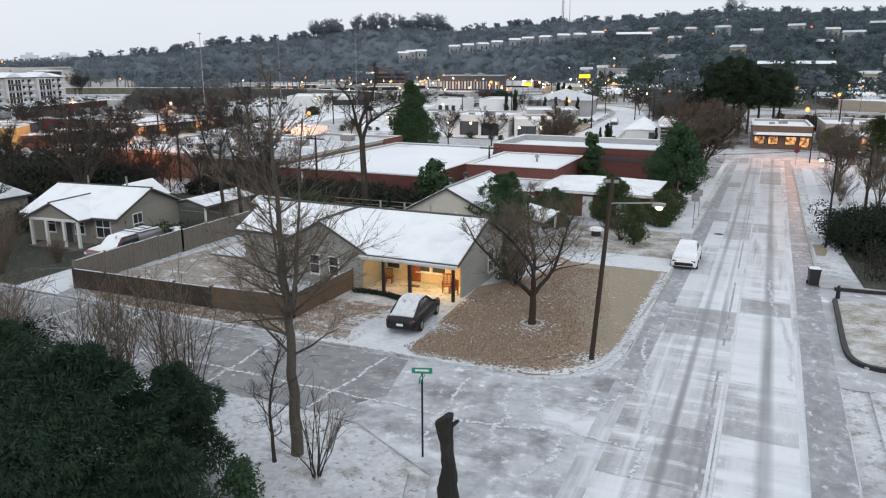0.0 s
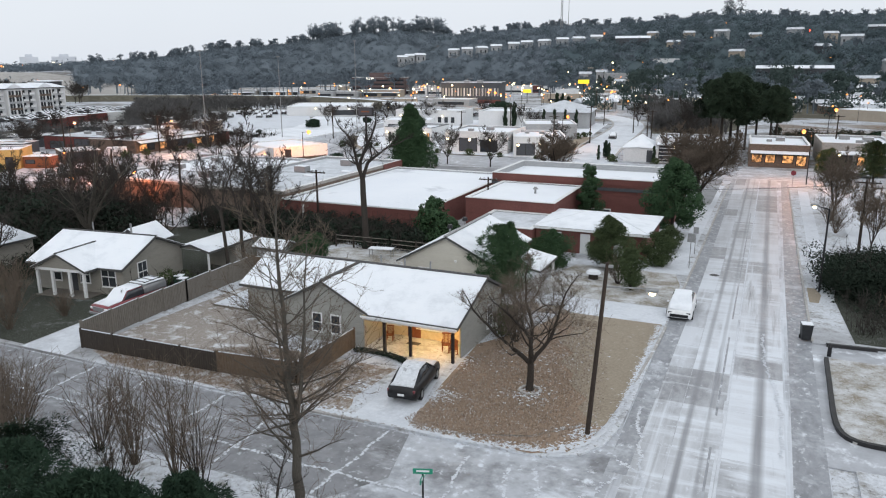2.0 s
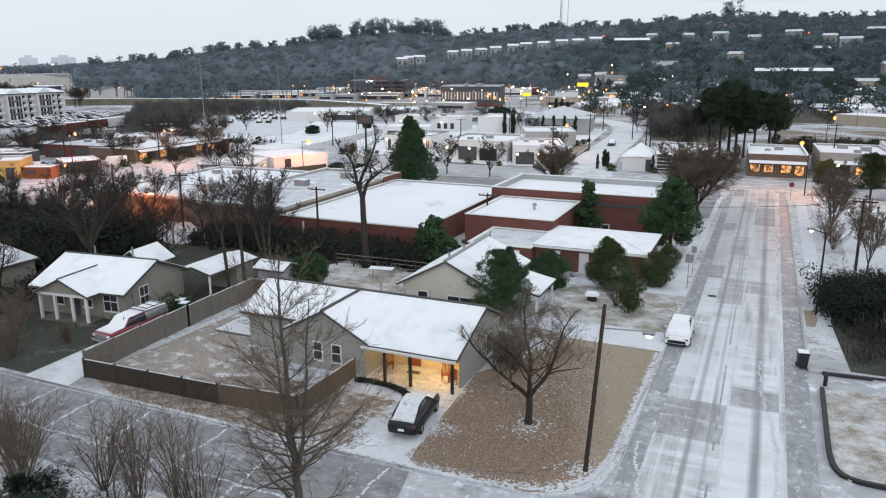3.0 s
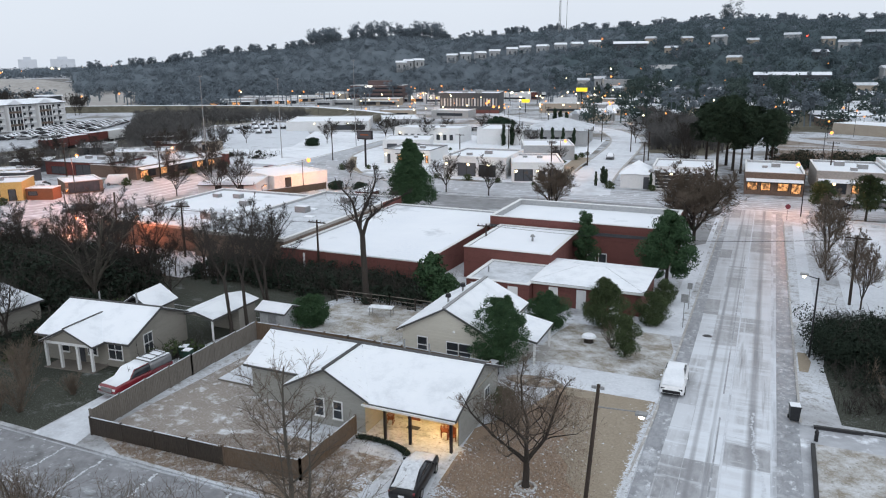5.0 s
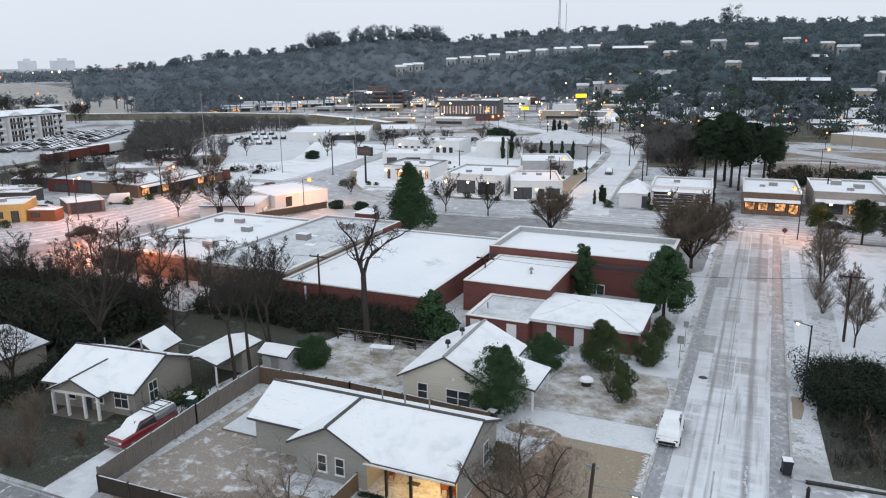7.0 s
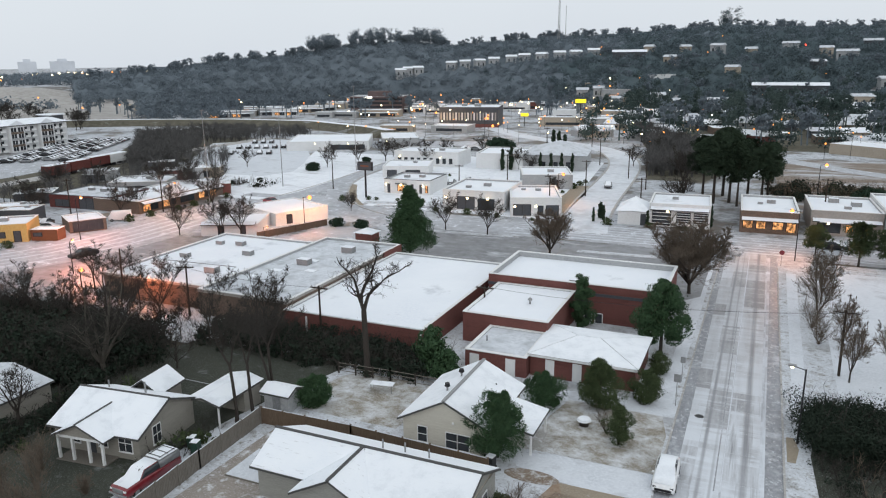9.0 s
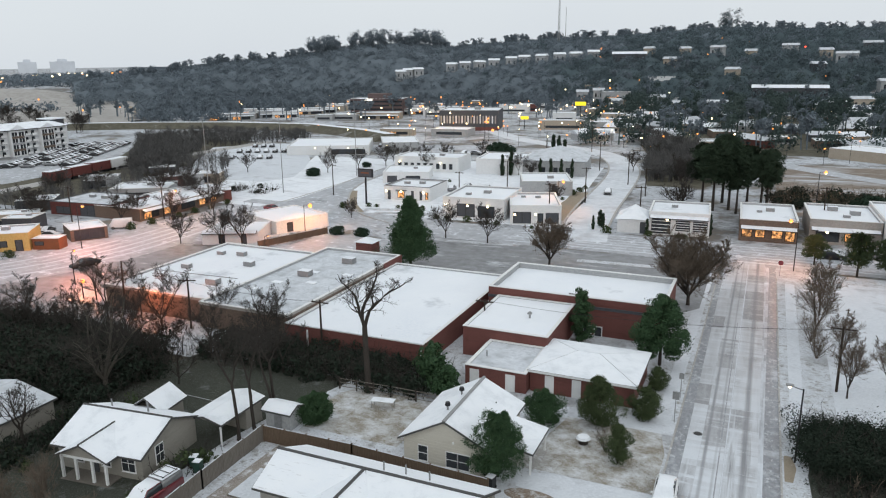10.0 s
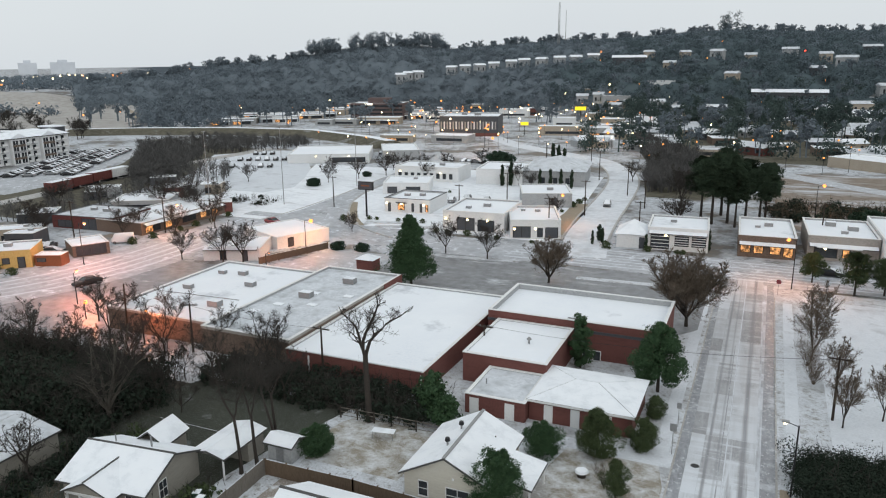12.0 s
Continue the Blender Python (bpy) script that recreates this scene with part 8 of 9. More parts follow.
# ---- fences ----
def board_fence(name, label, pts, high, material, post=None, step=0.0, rail=True):
    f = thing(name, pose(0, 0, 0), label, "fence")
    for (x0, y0), (x1, y1) in zip(pts, pts[1:]):
        L = math.hypot(x1 - x0, y1 - y0)
        n = max(1, round(L / 2.4))
        for i in range(n):
            ax, ay, bx_, by = x0 + (x1 - x0) * i / n, y0 + (y1 - y0) * i / n, x0 + (x1 - x0) * (i + 1) / n, y0 + (y1 - y0) * (i + 1) / n
            g0, g1 = ground(ax, ay) + UP, ground(bx_, by) + UP
            m = pose(ax, ay, (g0 + g1) / 2, 0, 0, math.degrees(math.atan2(by - ay, bx_ - ax)))
            l = math.hypot(bx_ - ax, by - ay)
            k = max(2, int(l / 0.15))
            line = []
            for j in range(k):
                line += [(j * l / k, 0.0), (j * l / k + 0.012, -0.02), ((j + 1) * l / k - 0.012, -0.02)]
            line.append((l, 0.0))
            bm = extrude([(a, b, 0.03) for a, b in line] + [(l, 0.012, 0.03), (0, 0.012, 0.03)], (0, 0, high - 0.03))
            bm.transform(m)
            p = part("panel", bm, material, f)
            if rail:
                r = bmesh.new()
                for z in (0.25, high - 0.3):
                    bx(r, 0, l, 0.012, 0.06, z, z + 0.09)
                r.transform(m)
                part("rail", r, material, p)
            c = box(0, l, -0.03, 0.03, high, high + 0.035)
            c.transform(m)
            part("snow_cap", c, drive_snow, p)
        for i in range(n + 1):
            px, py = x0 + (x1 - x0) * i / n, y0 + (y1 - y0) * i / n
            g = ground(px, py) + UP
            part("post", box(px - 0.06, px + 0.06, py - 0.06, py + 0.06, g - 0.2, g + high + 0.08), post or material, f)
    return f


board_fence("fence", "low dark-stained board fence round the yard", [(-35.4, 28.0), (-25.8, 28.35)], 1.15, fence_dark)
board_fence("fence", "brown board fence that meets the house", [(-25.7, 28.36), (-21.0, 28.8), (-20.9, 34.4)], 1.2, fence_brown)
board_fence("fence", "weathered grey board fence with posts beside the drive", [(-35.5, 28.15), (-36.2, 37.4), (-36.6, 45.2)], 1.55, fence_wood)
board_fence("fence", "dark weathered board fence behind the corner house", [(-36.5, 45.3), (-28.0, 45.5), (-16.2, 45.0)], 1.5, fence_brown)


def rail_fence(pts):
    f = thing("rail_fence", pose(0, 0, 0), "dark post-and-rail fence at the back of the yard", "fence")
    for (x0, y0), (x1, y1) in zip(pts, pts[1:]):
        n = max(1, round(math.hypot(x1 - x0, y1 - y0) / 2.2))
        for i in range(n + 1):
            px, py = x0 + (x1 - x0) * i / n, y0 + (y1 - y0) * i / n
            g = ground(px, py) + UP
            part("post", box(px - 0.06, px + 0.06, py - 0.06, py + 0.06, g - 0.2, g + 1.25), fence_dark, f)
        for z in (0.3, 0.7, 1.1):
            part("rail", rod(bmesh.new(), (x0, y0, ground(x0, y0) + UP + z), (x1, y1, ground(x1, y1) + UP + z), 0.04, 0.04, 6), fence_wood, f)


rail_fence([(-36.6, 57.6), (-31.0, 57.9), (-25.6, 57.9)])
board_fence("fence", "brown plank fence beside the white buildings", [(-83.2, 105.2), (-80.6, 113.5), (-78.4, 121.0)], 1.3, fence_brown, rail=False)


# ---- vehicles ----
def hull(sections, material, name, parent, label=""):
    """Skin over rounded cross-sections (y, half width, z low, z high, top half width), front to back."""
    V, F = [], []
    for y, w, z0, z1, wt in sections:
        d = z1 - z0
        half = [(0.0, z1 + 0.015), (wt * 0.6, z1 + 0.008), (wt, z1 - d * 0.04), (wt + (w - wt) * 0.55, z1 - d * 0.16), (w * 0.985, z1 - d * 0.38), (w, z0 + d * 0.36), (w * 0.985, z0 + d * 0.14), (w * 0.92, z0)]
        V += [(x, y, z) for x, z in half] + [(-x, y, z) for x, z in half[:0:-1]]
    n = 15
    for i in range(len(sections) - 1):
        for k in range(n):
            m = (k + 1) % n
            F.append((i * n + k, i * n + m, (i + 1) * n + m, (i + 1) * n + k))
    F.append(tuple(range(n))[::-1])
    F.append(tuple((len(sections) - 1) * n + k for k in range(n)))
    ob = link_mesh(name, V, F, material, parent, True)
    return tagged(ob, label) if label else ob


def wheel(parent, x, y, r):
    s = 1 if x > 0 else -1
    bm = bmesh.new()
    rod(bm, (x - 0.1, y, r), (x + 0.1, y, r), r, r, 16)
    w = part("wheel", bm, rubber, parent)
    part("rim", rod(bmesh.new(), (x + s * 0.085, y, r), (x + s * 0.11, y, r), r * 0.62, r * 0.58, 12), grey_metal, w)


def sedan(m, label, color, group="", snowy=True, snow_mat=None):
    """A saloon; its front looks down its own -y."""
    c = thing("car", m, label, "car", group)
    hull([(-2.32, 0.70, 0.34, 0.62, 0.60), (-2.15, 0.86, 0.24, 0.76, 0.72), (-1.2, 0.91, 0.22, 0.92, 0.78), (-0.85, 0.91, 0.22, 0.95, 0.80), (1.35, 0.91, 0.22, 0.98, 0.80), (2.1, 0.88, 0.24, 0.96, 0.74), (2.35, 0.76, 0.36, 0.86, 0.62)], color, "body", c)
    hull([(-1.05, 0.76, 0.90, 0.93, 0.70), (-0.25, 0.76, 0.90, 1.36, 0.60), (0.7, 0.76, 0.90, 1.42, 0.60), (1.85, 0.74, 0.90, 0.97, 0.66)], window_glass, "car_glass", c, "dark car glass")
    hull([(-0.3, 0.61, 1.345, 1.40, 0.56), (0.25, 0.62, 1.40, 1.45, 0.57), (0.85, 0.61, 1.365, 1.42, 0.55)], color, "roof_panel", c)
    for s in (-1, 1):
        bm = bmesh.new()
        rod(bm, (s * 0.755, -0.95, 0.96), (s * 0.63, -0.28, 1.37), 0.035, 0.035, 5)
        rod(bm, (s * 0.755, 0.35, 0.96), (s * 0.64, 0.35, 1.40), 0.03, 0.03, 5)
        rod(bm, (s * 0.74, 1.75, 0.99), (s * 0.62, 0.8, 1.40), 0.04, 0.04, 5)
        part("pillar", bm, color, c)
        part("headlight", box(s * 0.62 - 0.14, s * 0.62 + 0.14, -2.27, -2.12, 0.58, 0.70, 0.02), window_glass, c, "clear headlight")
        part("tail_light", box(s * 0.66 - 0.14, s * 0.66 + 0.14, 2.18, 2.33, 0.68, 0.82, 0.02), car_red, c, "red tail light")
        part("mirror", box(s * 0.92 - 0.08, s * 0.92 + 0.08, -0.85, -0.72, 0.93, 1.05, 0.02), color, c)
    for x in (-0.82, 0.82):
        for y in (-1.42, 1.38):
            wheel(c, x, y, 0.32)
    part("grille", box(-0.62, 0.62, -2.34, -2.2, 0.36, 0.58, 0.02), dark_metal, c)
    part("lower_grille", box(-0.72, 0.72, -2.26, -2.1, 0.22, 0.33, 0.02), dark_metal, c)
    part("plate", box(-0.18, 0.18, 2.33, 2.37, 0.5, 0.62), white_trim, c)
    if snowy:
        hull([(-2.0, 0.70, 0.78, 0.86, 0.62), (-1.1, 0.78, 0.90, 0.975, 0.70), (-1.0, 0.76, 0.92, 1.0, 0.66), (-0.3, 0.60, 1.37, 1.43, 0.54), (0.3, 0.60, 1.42, 1.48, 0.55), (0.85, 0.59, 1.38, 1.45, 0.53), (1.8, 0.64, 0.97, 1.02, 0.56), (2.15, 0.70, 0.93, 0.99, 0.58)], snow_mat or snow_roof, "snow_cover", c, "snow on bonnet, roof and rear window")
    return c


sedan(pose(-15.25, 30.9, ground(-15, 30.7) + 0.142, 0, 0, 187) @ Matrix.Diagonal((0.88, 0.9, 0.95, 1)), "black saloon dusted with snow on the front driveway", car_black, snow_mat=dusted_glass)
sedan(pose(-4.25, 50.0, ground(-4.3, 50) + 0.035, 0, 0, 1) @ Matrix.Diagonal((0.93, 0.95, 0.97, 1)), "white snow-covered saloon parked at the kerb", car_white)


def pickup(m):
    c = thing("pickup_truck", m, "dark red pickup with a snowy bonnet and camper top", "pickup truck")
    hull([(-2.75, 0.86, 0.42, 0.92, 0.80), (-2.6, 0.96, 0.36, 1.08, 0.84), (-1.35, 0.98, 0.36, 1.16, 0.86), (-1.1, 0.98, 0.36, 1.16, 0.88), (2.75, 0.98, 0.38, 1.16, 0.92)], car_red, "body", c)
    hull([(-1.35, 0.84, 1.1, 1.15, 0.76), (-0.75, 0.86, 1.1, 1.70, 0.70), (0.55, 0.86, 1.1, 1.74, 0.72), (0.62, 0.86, 1.1, 1.72, 0.72)], window_glass, "cab_glass", c)
    hull([(-0.75, 0.73, 1.68, 1.76, 0.66), (0.6, 0.74, 1.72, 1.80, 0.68)], car_red, "cab_roof", c)
    hull([(0.68, 0.93, 1.14, 1.74, 0.80), (2.72, 0.93, 1.14, 1.80, 0.80)], car_grey, "camper_top", c, "grey camper top over the bed")
    for s in (-1, 1):
        part("headlight", box(s * 0.72 - 0.14, s * 0.72 + 0.14, -2.76, -2.62, 0.78, 0.95, 0.02), white_trim, c)
        part("rack_bar", rod(bmesh.new(), (s * 0.6, 0.9, 1.92), (s * 0.6, 2.5, 1.95), 0.03), dark_metal, c)
        part("pillar", rod(bmesh.new(), (s * 0.83, -1.25, 1.16), (s * 0.71, -0.75, 1.70), 0.04, 0.04, 5), car_red, c)
    for y in (1.0, 1.7, 2.4):
        part("rack_crossbar", rod(bmesh.new(), (-0.7, y, 1.93), (0.7, y, 1.93), 0.03), dark_metal, c)
    part("grille", box(-0.55, 0.55, -2.79, -2.7, 0.66, 0.98), grey_metal, c)
    part("bumper", box(-0.95, 0.95, -2.86, -2.72, 0.42, 0.60, 0.03), grey_metal, c)
    for x in (-0.86, 0.86):
        for y in (-1.75, 1.7):
            wheel(c, x, y, 0.39)
    hull([(-2.5, 0.80, 1.07, 1.13, 0.70), (-1.35, 0.84, 1.16, 1.22, 0.76), (-0.78, 0.70, 1.70, 1.78, 0.64), (0.55, 0.72, 1.79, 1.84, 0.66)], snow_roof, "snow_cover", c, "snow on bonnet and windscreen")
    part("top_snow", box(-0.78, 0.78, 0.75, 2.65, 1.83, 1.88), snow_roof, c)
    return c


pickup(pose(-38.35, 34.4, ground(-38, 34.4) + 0.142, 0, 0, -3) @ Matrix.Scale(0.9, 4))
van = thing("van", at(-120.6, 108.6, -52) @ Matrix.Scale(0.85, 4), "white box van parked beside the shops", "van")
hull([(-2.6, 0.9, 0.4, 1.1, 0.8), (-2.0, 1.0, 0.35, 1.9, 0.8), (-1.6, 1.0, 0.35, 2.5, 0.9), (2.6, 1.0, 0.35, 2.5, 0.9)], car_white, "body", van)
part("windscreen", box(-0.8, 0.8, -2.12, -1.9, 1.3, 1.85), window_glass, van)
for x in (-0.9, 0.9):
    for y in (-1.7, 1.7):
        wheel(van, x, y, 0.36)
sedan(pose(-101, 82.8, ground(-101, 82.8) + 0.05, 0, 0, -14), "black car on the wide slushy street", car_black, snowy=False)
sedan(pose(-103.4, 136.8, ground(-103.4, 136.8) + 0.06, 0, 0, 75), "red car on the slushy street", car_red, snowy=False)
lot_car = sedan(pose(-176, 206, ground(-176, 206) + 0.05, 0, 0, 40), "snow-covered car in the car park", car_grey, "parked cars")
copy_thing(lot_car, pose(-35.2, 183.8, ground(-35.2, 183.8) + 0.06, 0, 0, 8))
rng = random.Random(21)
parked = [(-172 + k * 2.9 - j * 10, 206 + k * 1.6 + j * 17, 30) for j in range(3) for k in range(7) if rng.random() < 0.6]
for row in range(4):
    for k in range(27):
        if rng.random() < 0.86:
            along, out = k * 2.75 - 6, 5.0 + row * 6.2
            parked.append((-235 - 0.531 * along + 0.847 * out, 164 + 0.847 * along + 0.531 * out, 122))
for k in range(46):
    x0, y0, a = rng.choice([(-68, 176, 12), (-150, 104, 40), (-134, 97, 30), (20, 140, 0), (-60, 232, 10), (-100, 250, 12), (-150, 262, 30)])
    parked.append((x0 + rng.uniform(-9, 9), y0 + rng.uniform(-2.5, 2.5), a + rng.choice([0, 0, 90])))
dark_car = sedan(pose(-180, 212, ground(-180, 212) + 0.05, 0, 0, 40), "dark car with snow on its roof in the car park", car_black, "parked cars", snow_mat=dusted_glass)
for x, y, a in parked:
    copy_thing(dark_car if rng.random() < 0.55 else lot_car, pose(x, y, ground(x, y) + 0.05, 0, 0, a + rng.choice([0, 180])))

# ---- poles, lamps and signs ----
def utility_pole(x, y, high, label, arms=1, r=0.15, lean=0.0, category="utility pole", turn=0.0):
    p = thing("utility_pole", at(x, y, turn, 0.05), label, category, "wooden utility poles")
    part("post", rod(bmesh.new(), (0, 0, -0.3), (lean, 0, high), r, r * 0.7, 10), pole_wood, p)
    for k in range(arms):
        z = high - 0.35 - k * 0.7
        a = part("crossarm", box(-1.1, 1.1, -0.07, 0.07, z, z + 0.12), pole_wood, p)
        for s in (-0.95, -0.5, 0.5, 0.95):
            part("insulator", rod(bmesh.new(), (s, 0, z + 0.12), (s, 0, z + 0.3), 0.04), grey_metal, a)
    return p


pole = utility_pole(-6.1, 29.6, 8.05, "dark leaning wooden utility pole at the corner lawn", 0, 0.115, 0.5)
part("top_bracket", box(0.2, 0.75, -0.05, 0.05, 7.85, 7.97), grey_metal, pole)
part("lamp_arm", rod(bmesh.new(), (0.45, 0.0, 7.0), (2.35, -0.2, 7.2), 0.035, 0.03, 6), grey_metal, pole)
lamp_head = part("lamp_head", box(2.15, 2.65, -0.36, -0.04, 7.06, 7.2, 0.03), grey_metal, pole)
part("bulb", rod(bmesh.new(), (2.42, -0.2, 6.93), (2.42, -0.2, 7.06), 0.11, 0.15, 10), warm_white, lamp_head, "lit lamp bowl")
utility_pole(8.9, 77.2, 7.0, "dark wooden utility pole beside the bare brush", 1, 0.14, -0.1)
utility_pole(-63.2, 65.9, 6.6, "wooden utility pole with a crossarm above the thicket", 1, 0.14, 0.1, turn=20)
utility_pole(-44.1, 66.0, 6.2, "wooden utility pole at the back of the store", 1, 0.14)
utility_pole(-77.0, 68.5, 6.8, "wooden utility pole beside the wet lot", 0, 0.14, 0.3)
utility_pole(-28.6, 77.4, 5.0, "wooden utility pole behind the annex", 1, 0.12)
for x, y, h in ((-37.8, 170, 8.5), (-41, 150, 8), (-33, 200, 8), (-60, 178, 8), (-26, 184, 7), (-66, 160, 7.5), (-100, 158, 8), (-120, 120, 8), (-134, 108, 8), (-22, 150, 8.5), (12, 160, 8.5), (-46, 225, 9), (-70, 250, 9), (-58, 268, 9)):
    utility_pole(x, y, h, "wooden utility pole among the shops", 1, 0.15)


def wire(a, b, sag):
    cu = bpy.data.curves.new("power_line", "CURVE")
    cu.dimensions, cu.bevel_depth, cu.bevel_resolution = "3D", 0.018, 0
    sp = cu.splines.new("POLY")
    sp.points.add(14)
    for i in range(15):
        t = i / 14
        sp.points[i].co = (a[0] + (b[0] - a[0]) * t, a[1] + (b[1] - a[1]) * t, a[2] + (b[2] - a[2]) * t - sag * 4 * t * (1 - t), 1)
    cu.materials.append(dark_metal)
    tagged(new("power_line", cu), "thin dark power line hung between poles", "power line")


wire((-28.6, 77.4, ground(-28.6, 77.4) + 4.9), (8.9, 77.2, ground(8.9, 77.2) + 6.7), 0.9)
wire((-44.1, 66.0, ground(-44, 66) + 6.0), (-63.2, 65.9, ground(-63, 66) + 6.3), 0.4)


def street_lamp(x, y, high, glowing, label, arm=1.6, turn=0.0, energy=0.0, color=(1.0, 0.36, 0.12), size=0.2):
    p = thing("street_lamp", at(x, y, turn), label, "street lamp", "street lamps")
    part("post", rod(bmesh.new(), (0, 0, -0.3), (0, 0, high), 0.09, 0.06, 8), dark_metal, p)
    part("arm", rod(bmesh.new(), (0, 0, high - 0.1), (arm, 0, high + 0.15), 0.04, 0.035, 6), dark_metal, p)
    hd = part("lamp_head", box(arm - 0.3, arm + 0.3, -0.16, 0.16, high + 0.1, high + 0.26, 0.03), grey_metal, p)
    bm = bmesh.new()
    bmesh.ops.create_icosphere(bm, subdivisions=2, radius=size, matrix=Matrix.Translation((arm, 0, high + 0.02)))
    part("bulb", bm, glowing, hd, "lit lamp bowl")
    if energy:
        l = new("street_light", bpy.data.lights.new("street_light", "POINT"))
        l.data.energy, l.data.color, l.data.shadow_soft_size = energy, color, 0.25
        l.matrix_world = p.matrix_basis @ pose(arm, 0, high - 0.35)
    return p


street_lamp(-86.4, 69.9, 2.4, amber, "low amber lamp beside the wide street", 0.5, 120, 900, (1.0, 0.30, 0.14), size=0.3)
street_lamp(-79.9, 103.0, 3.0, amber, "low amber lamp in the lot behind the store", 0.6, 40, 700, (1.0, 0.30, 0.14), size=0.12)
street_lamp(-83.4, 120.6, 5.6, amber, "amber lamp above the white warehouse", 1.5, 0, 5600, (1.0, 0.36, 0.12), size=0.42)
street_lamp(-41.4, 158.5, 7.0, amber, "amber street lamp at the shop corner", 1.5, -30, 1100, size=0.34)
street_lamp(6.2, 127.0, 8.2, amber, "amber street lamp at the main street corner", 1.2, 190, 2600, size=0.32)
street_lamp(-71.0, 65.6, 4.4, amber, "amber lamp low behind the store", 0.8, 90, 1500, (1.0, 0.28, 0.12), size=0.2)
street_lamp(-93.5, 74.5, 5.0, amber, "amber lamp beside the wet lot", 1.2, 120, 3800, (1.0, 0.27, 0.13), size=0.2)
street_lamp(-112.5, 92.0, 8.0, amber, "amber lamp before the ochre shop", 1.5, 0, 4200, (1.0, 0.36, 0.22), size=0.26)
street_lamp(-115.5, 118.0, 7.0, amber, "amber lamp before the lit shops", 1.5, 0, 3600, (1.0, 0.42, 0.2), size=0.22)
street_lamp(12.0, 184, 8.0, amber, "amber lamp beyond the shops", 1.2, 0, 1200, size=0.36)
street_lamp(4.7, 60.1, 6.6, warm_white, "pale street lamp across the street", 1.0, 180, size=0.13)
for name_, x, y, z, e, col, s in (("porch_glow", -17.3, 36.2, PORCH + 1.85, 130, (1.0, 0.62, 0.22), 0.12), ("porch_glow", -15.6, 36.0, PORCH + 1.85, 70, (1.0, 0.62, 0.22), 0.1), ("corner_glow", -3.68, 29.4, 6.8, 60, (1.0, 0.85, 0.6), 0.15)):
    l = new(name_, bpy.data.lights.new(name_, "POINT"))
    l.data.energy, l.data.color, l.data.shadow_soft_size = e, col, s
    l.location = (x, y, z)


def street_sign():
    s = thing("street_sign", at(-9.35, 19.45, 0, UP), "green street-name sign on a dark post", "sign")
    part("post", rod(bmesh.new(), (0, 0, -0.2), (0, 0, 2.85), 0.035, 0.035, 8), dark_metal, s)
    for z, a in ((2.86, 20), (2.64, 100)):
        bm = box(-0.33, 0.33, -0.012, 0.012, z, z + 0.19)
        bm.transform(pose(0, 0, 0, 0, 0, a))
        b = part("blade", bm, sign_green, s, "green enamel name blade")
        w = box(-0.22, 0.22, -0.018, 0.018, z + 0.075, z + 0.14)
        w.transform(pose(0, 0, 0, 0, 0, a))
        part("lettering_bar", w, white_trim, b)


street_sign()


def post_sign(name, label, x, y, high, w, h, material, round_=False):
    s = thing(name, at(x, y, 0, 0.1), label, "sign")
    part("post", rod(bmesh.new(), (0, 0, -0.2), (0, 0, high), 0.035, 0.035, 6), grey_metal, s)
    bm = rod(bmesh.new(), (0, -0.03, high - h / 2), (0, -0.05, high - h / 2), w / 2, w / 2, 8) if round_ else box(-w / 2, w / 2, -0.05, -0.03, high - h, high)
    part("panel", bm, material, s)
    return s


post_sign("road_sign", "grey-backed road sign at the kerb", -5.1, 63.6, 3.1, 0.6, 0.75, grey_metal)
post_sign("road_sign", "plain road sign at the pavement", -5.2, 69.5, 2.6, 0.45, 0.6, grey_metal)
post_sign("stop_sign", "red stop sign at the end of the street", 4.1, 122.4, 2.6, 0.8, 0.8, car_red, True)
bill = thing("billboard", at(-86.6, 151.3), "dark billboard on one tall steel post", "billboard")
part("post", rod(bmesh.new(), (0, 0, -0.3), (0, 0, 6.8), 0.25, 0.22, 10), dark_metal, bill)
panel = part("panel", box(-2.0, 2.0, -0.3, 0.3, 6.6, 8.6, 0.03), dark_metal, bill)
part("poster", box(-1.8, 1.8, -0.34, -0.3, 6.8, 8.4), dark_wall, panel)
part("lettering_bar", box(-1.1, 1.1, -0.36, -0.34, 7.5, 7.8), wood_red, panel)
for x, y, h in ((-116.6, 131, 21.5), (-114.5, 156.6, 20.2), (-110.3, 187.3, 24.5)):
    mast = thing("light_mast", at(x, y), "tall thin grey steel mast", "mast", "steel masts")
    part("shaft", rod(bmesh.new(), (0, 0, -0.5), (0, 0, h), 0.12, 0.06, 8), grey_metal, mast)
    part("head", box(-0.45, 0.45, -0.1, 0.1, h - 0.15, h + 0.05), grey_metal, mast)
wet_black_bark = paint("wet_black_bark", [(0.020, 0.020, 0.017), (0.012, 0.012, 0.011), (0.034, 0.034, 0.028)], 0.8, 16, 1.4, 0.6, stretch=(3, 3, 0.8))
stump_rng = random.Random(8)
trunk = bmesh.new()
rings = []
for k in range(15):
    z = -0.2 + 3.0 * k / 14
    ring_ = []
    for j in range(12):
        t = 6.283 * j / 12
        q = (0.27 - 0.03 * z + 0.05 * math.sin(2 * t + z * 2.4) + 0.04 * math.sin(3 * t - z * 3.7)) * stump_rng.uniform(0.9, 1.1)
        ring_.append(trunk.verts.new((0.05 * math.sin(z * 1.9) + q * math.cos(t), q * math.sin(t), z + (0.10 * math.cos(t - 0.6) if k == 14 else 0))))
    rings.append(ring_)
for lo_, hi_ in zip(rings, rings[1:]):
    for j in range(12):
        trunk.faces.new((lo_[j], lo_[(j + 1) % 12], hi_[(j + 1) % 12], hi_[j]))
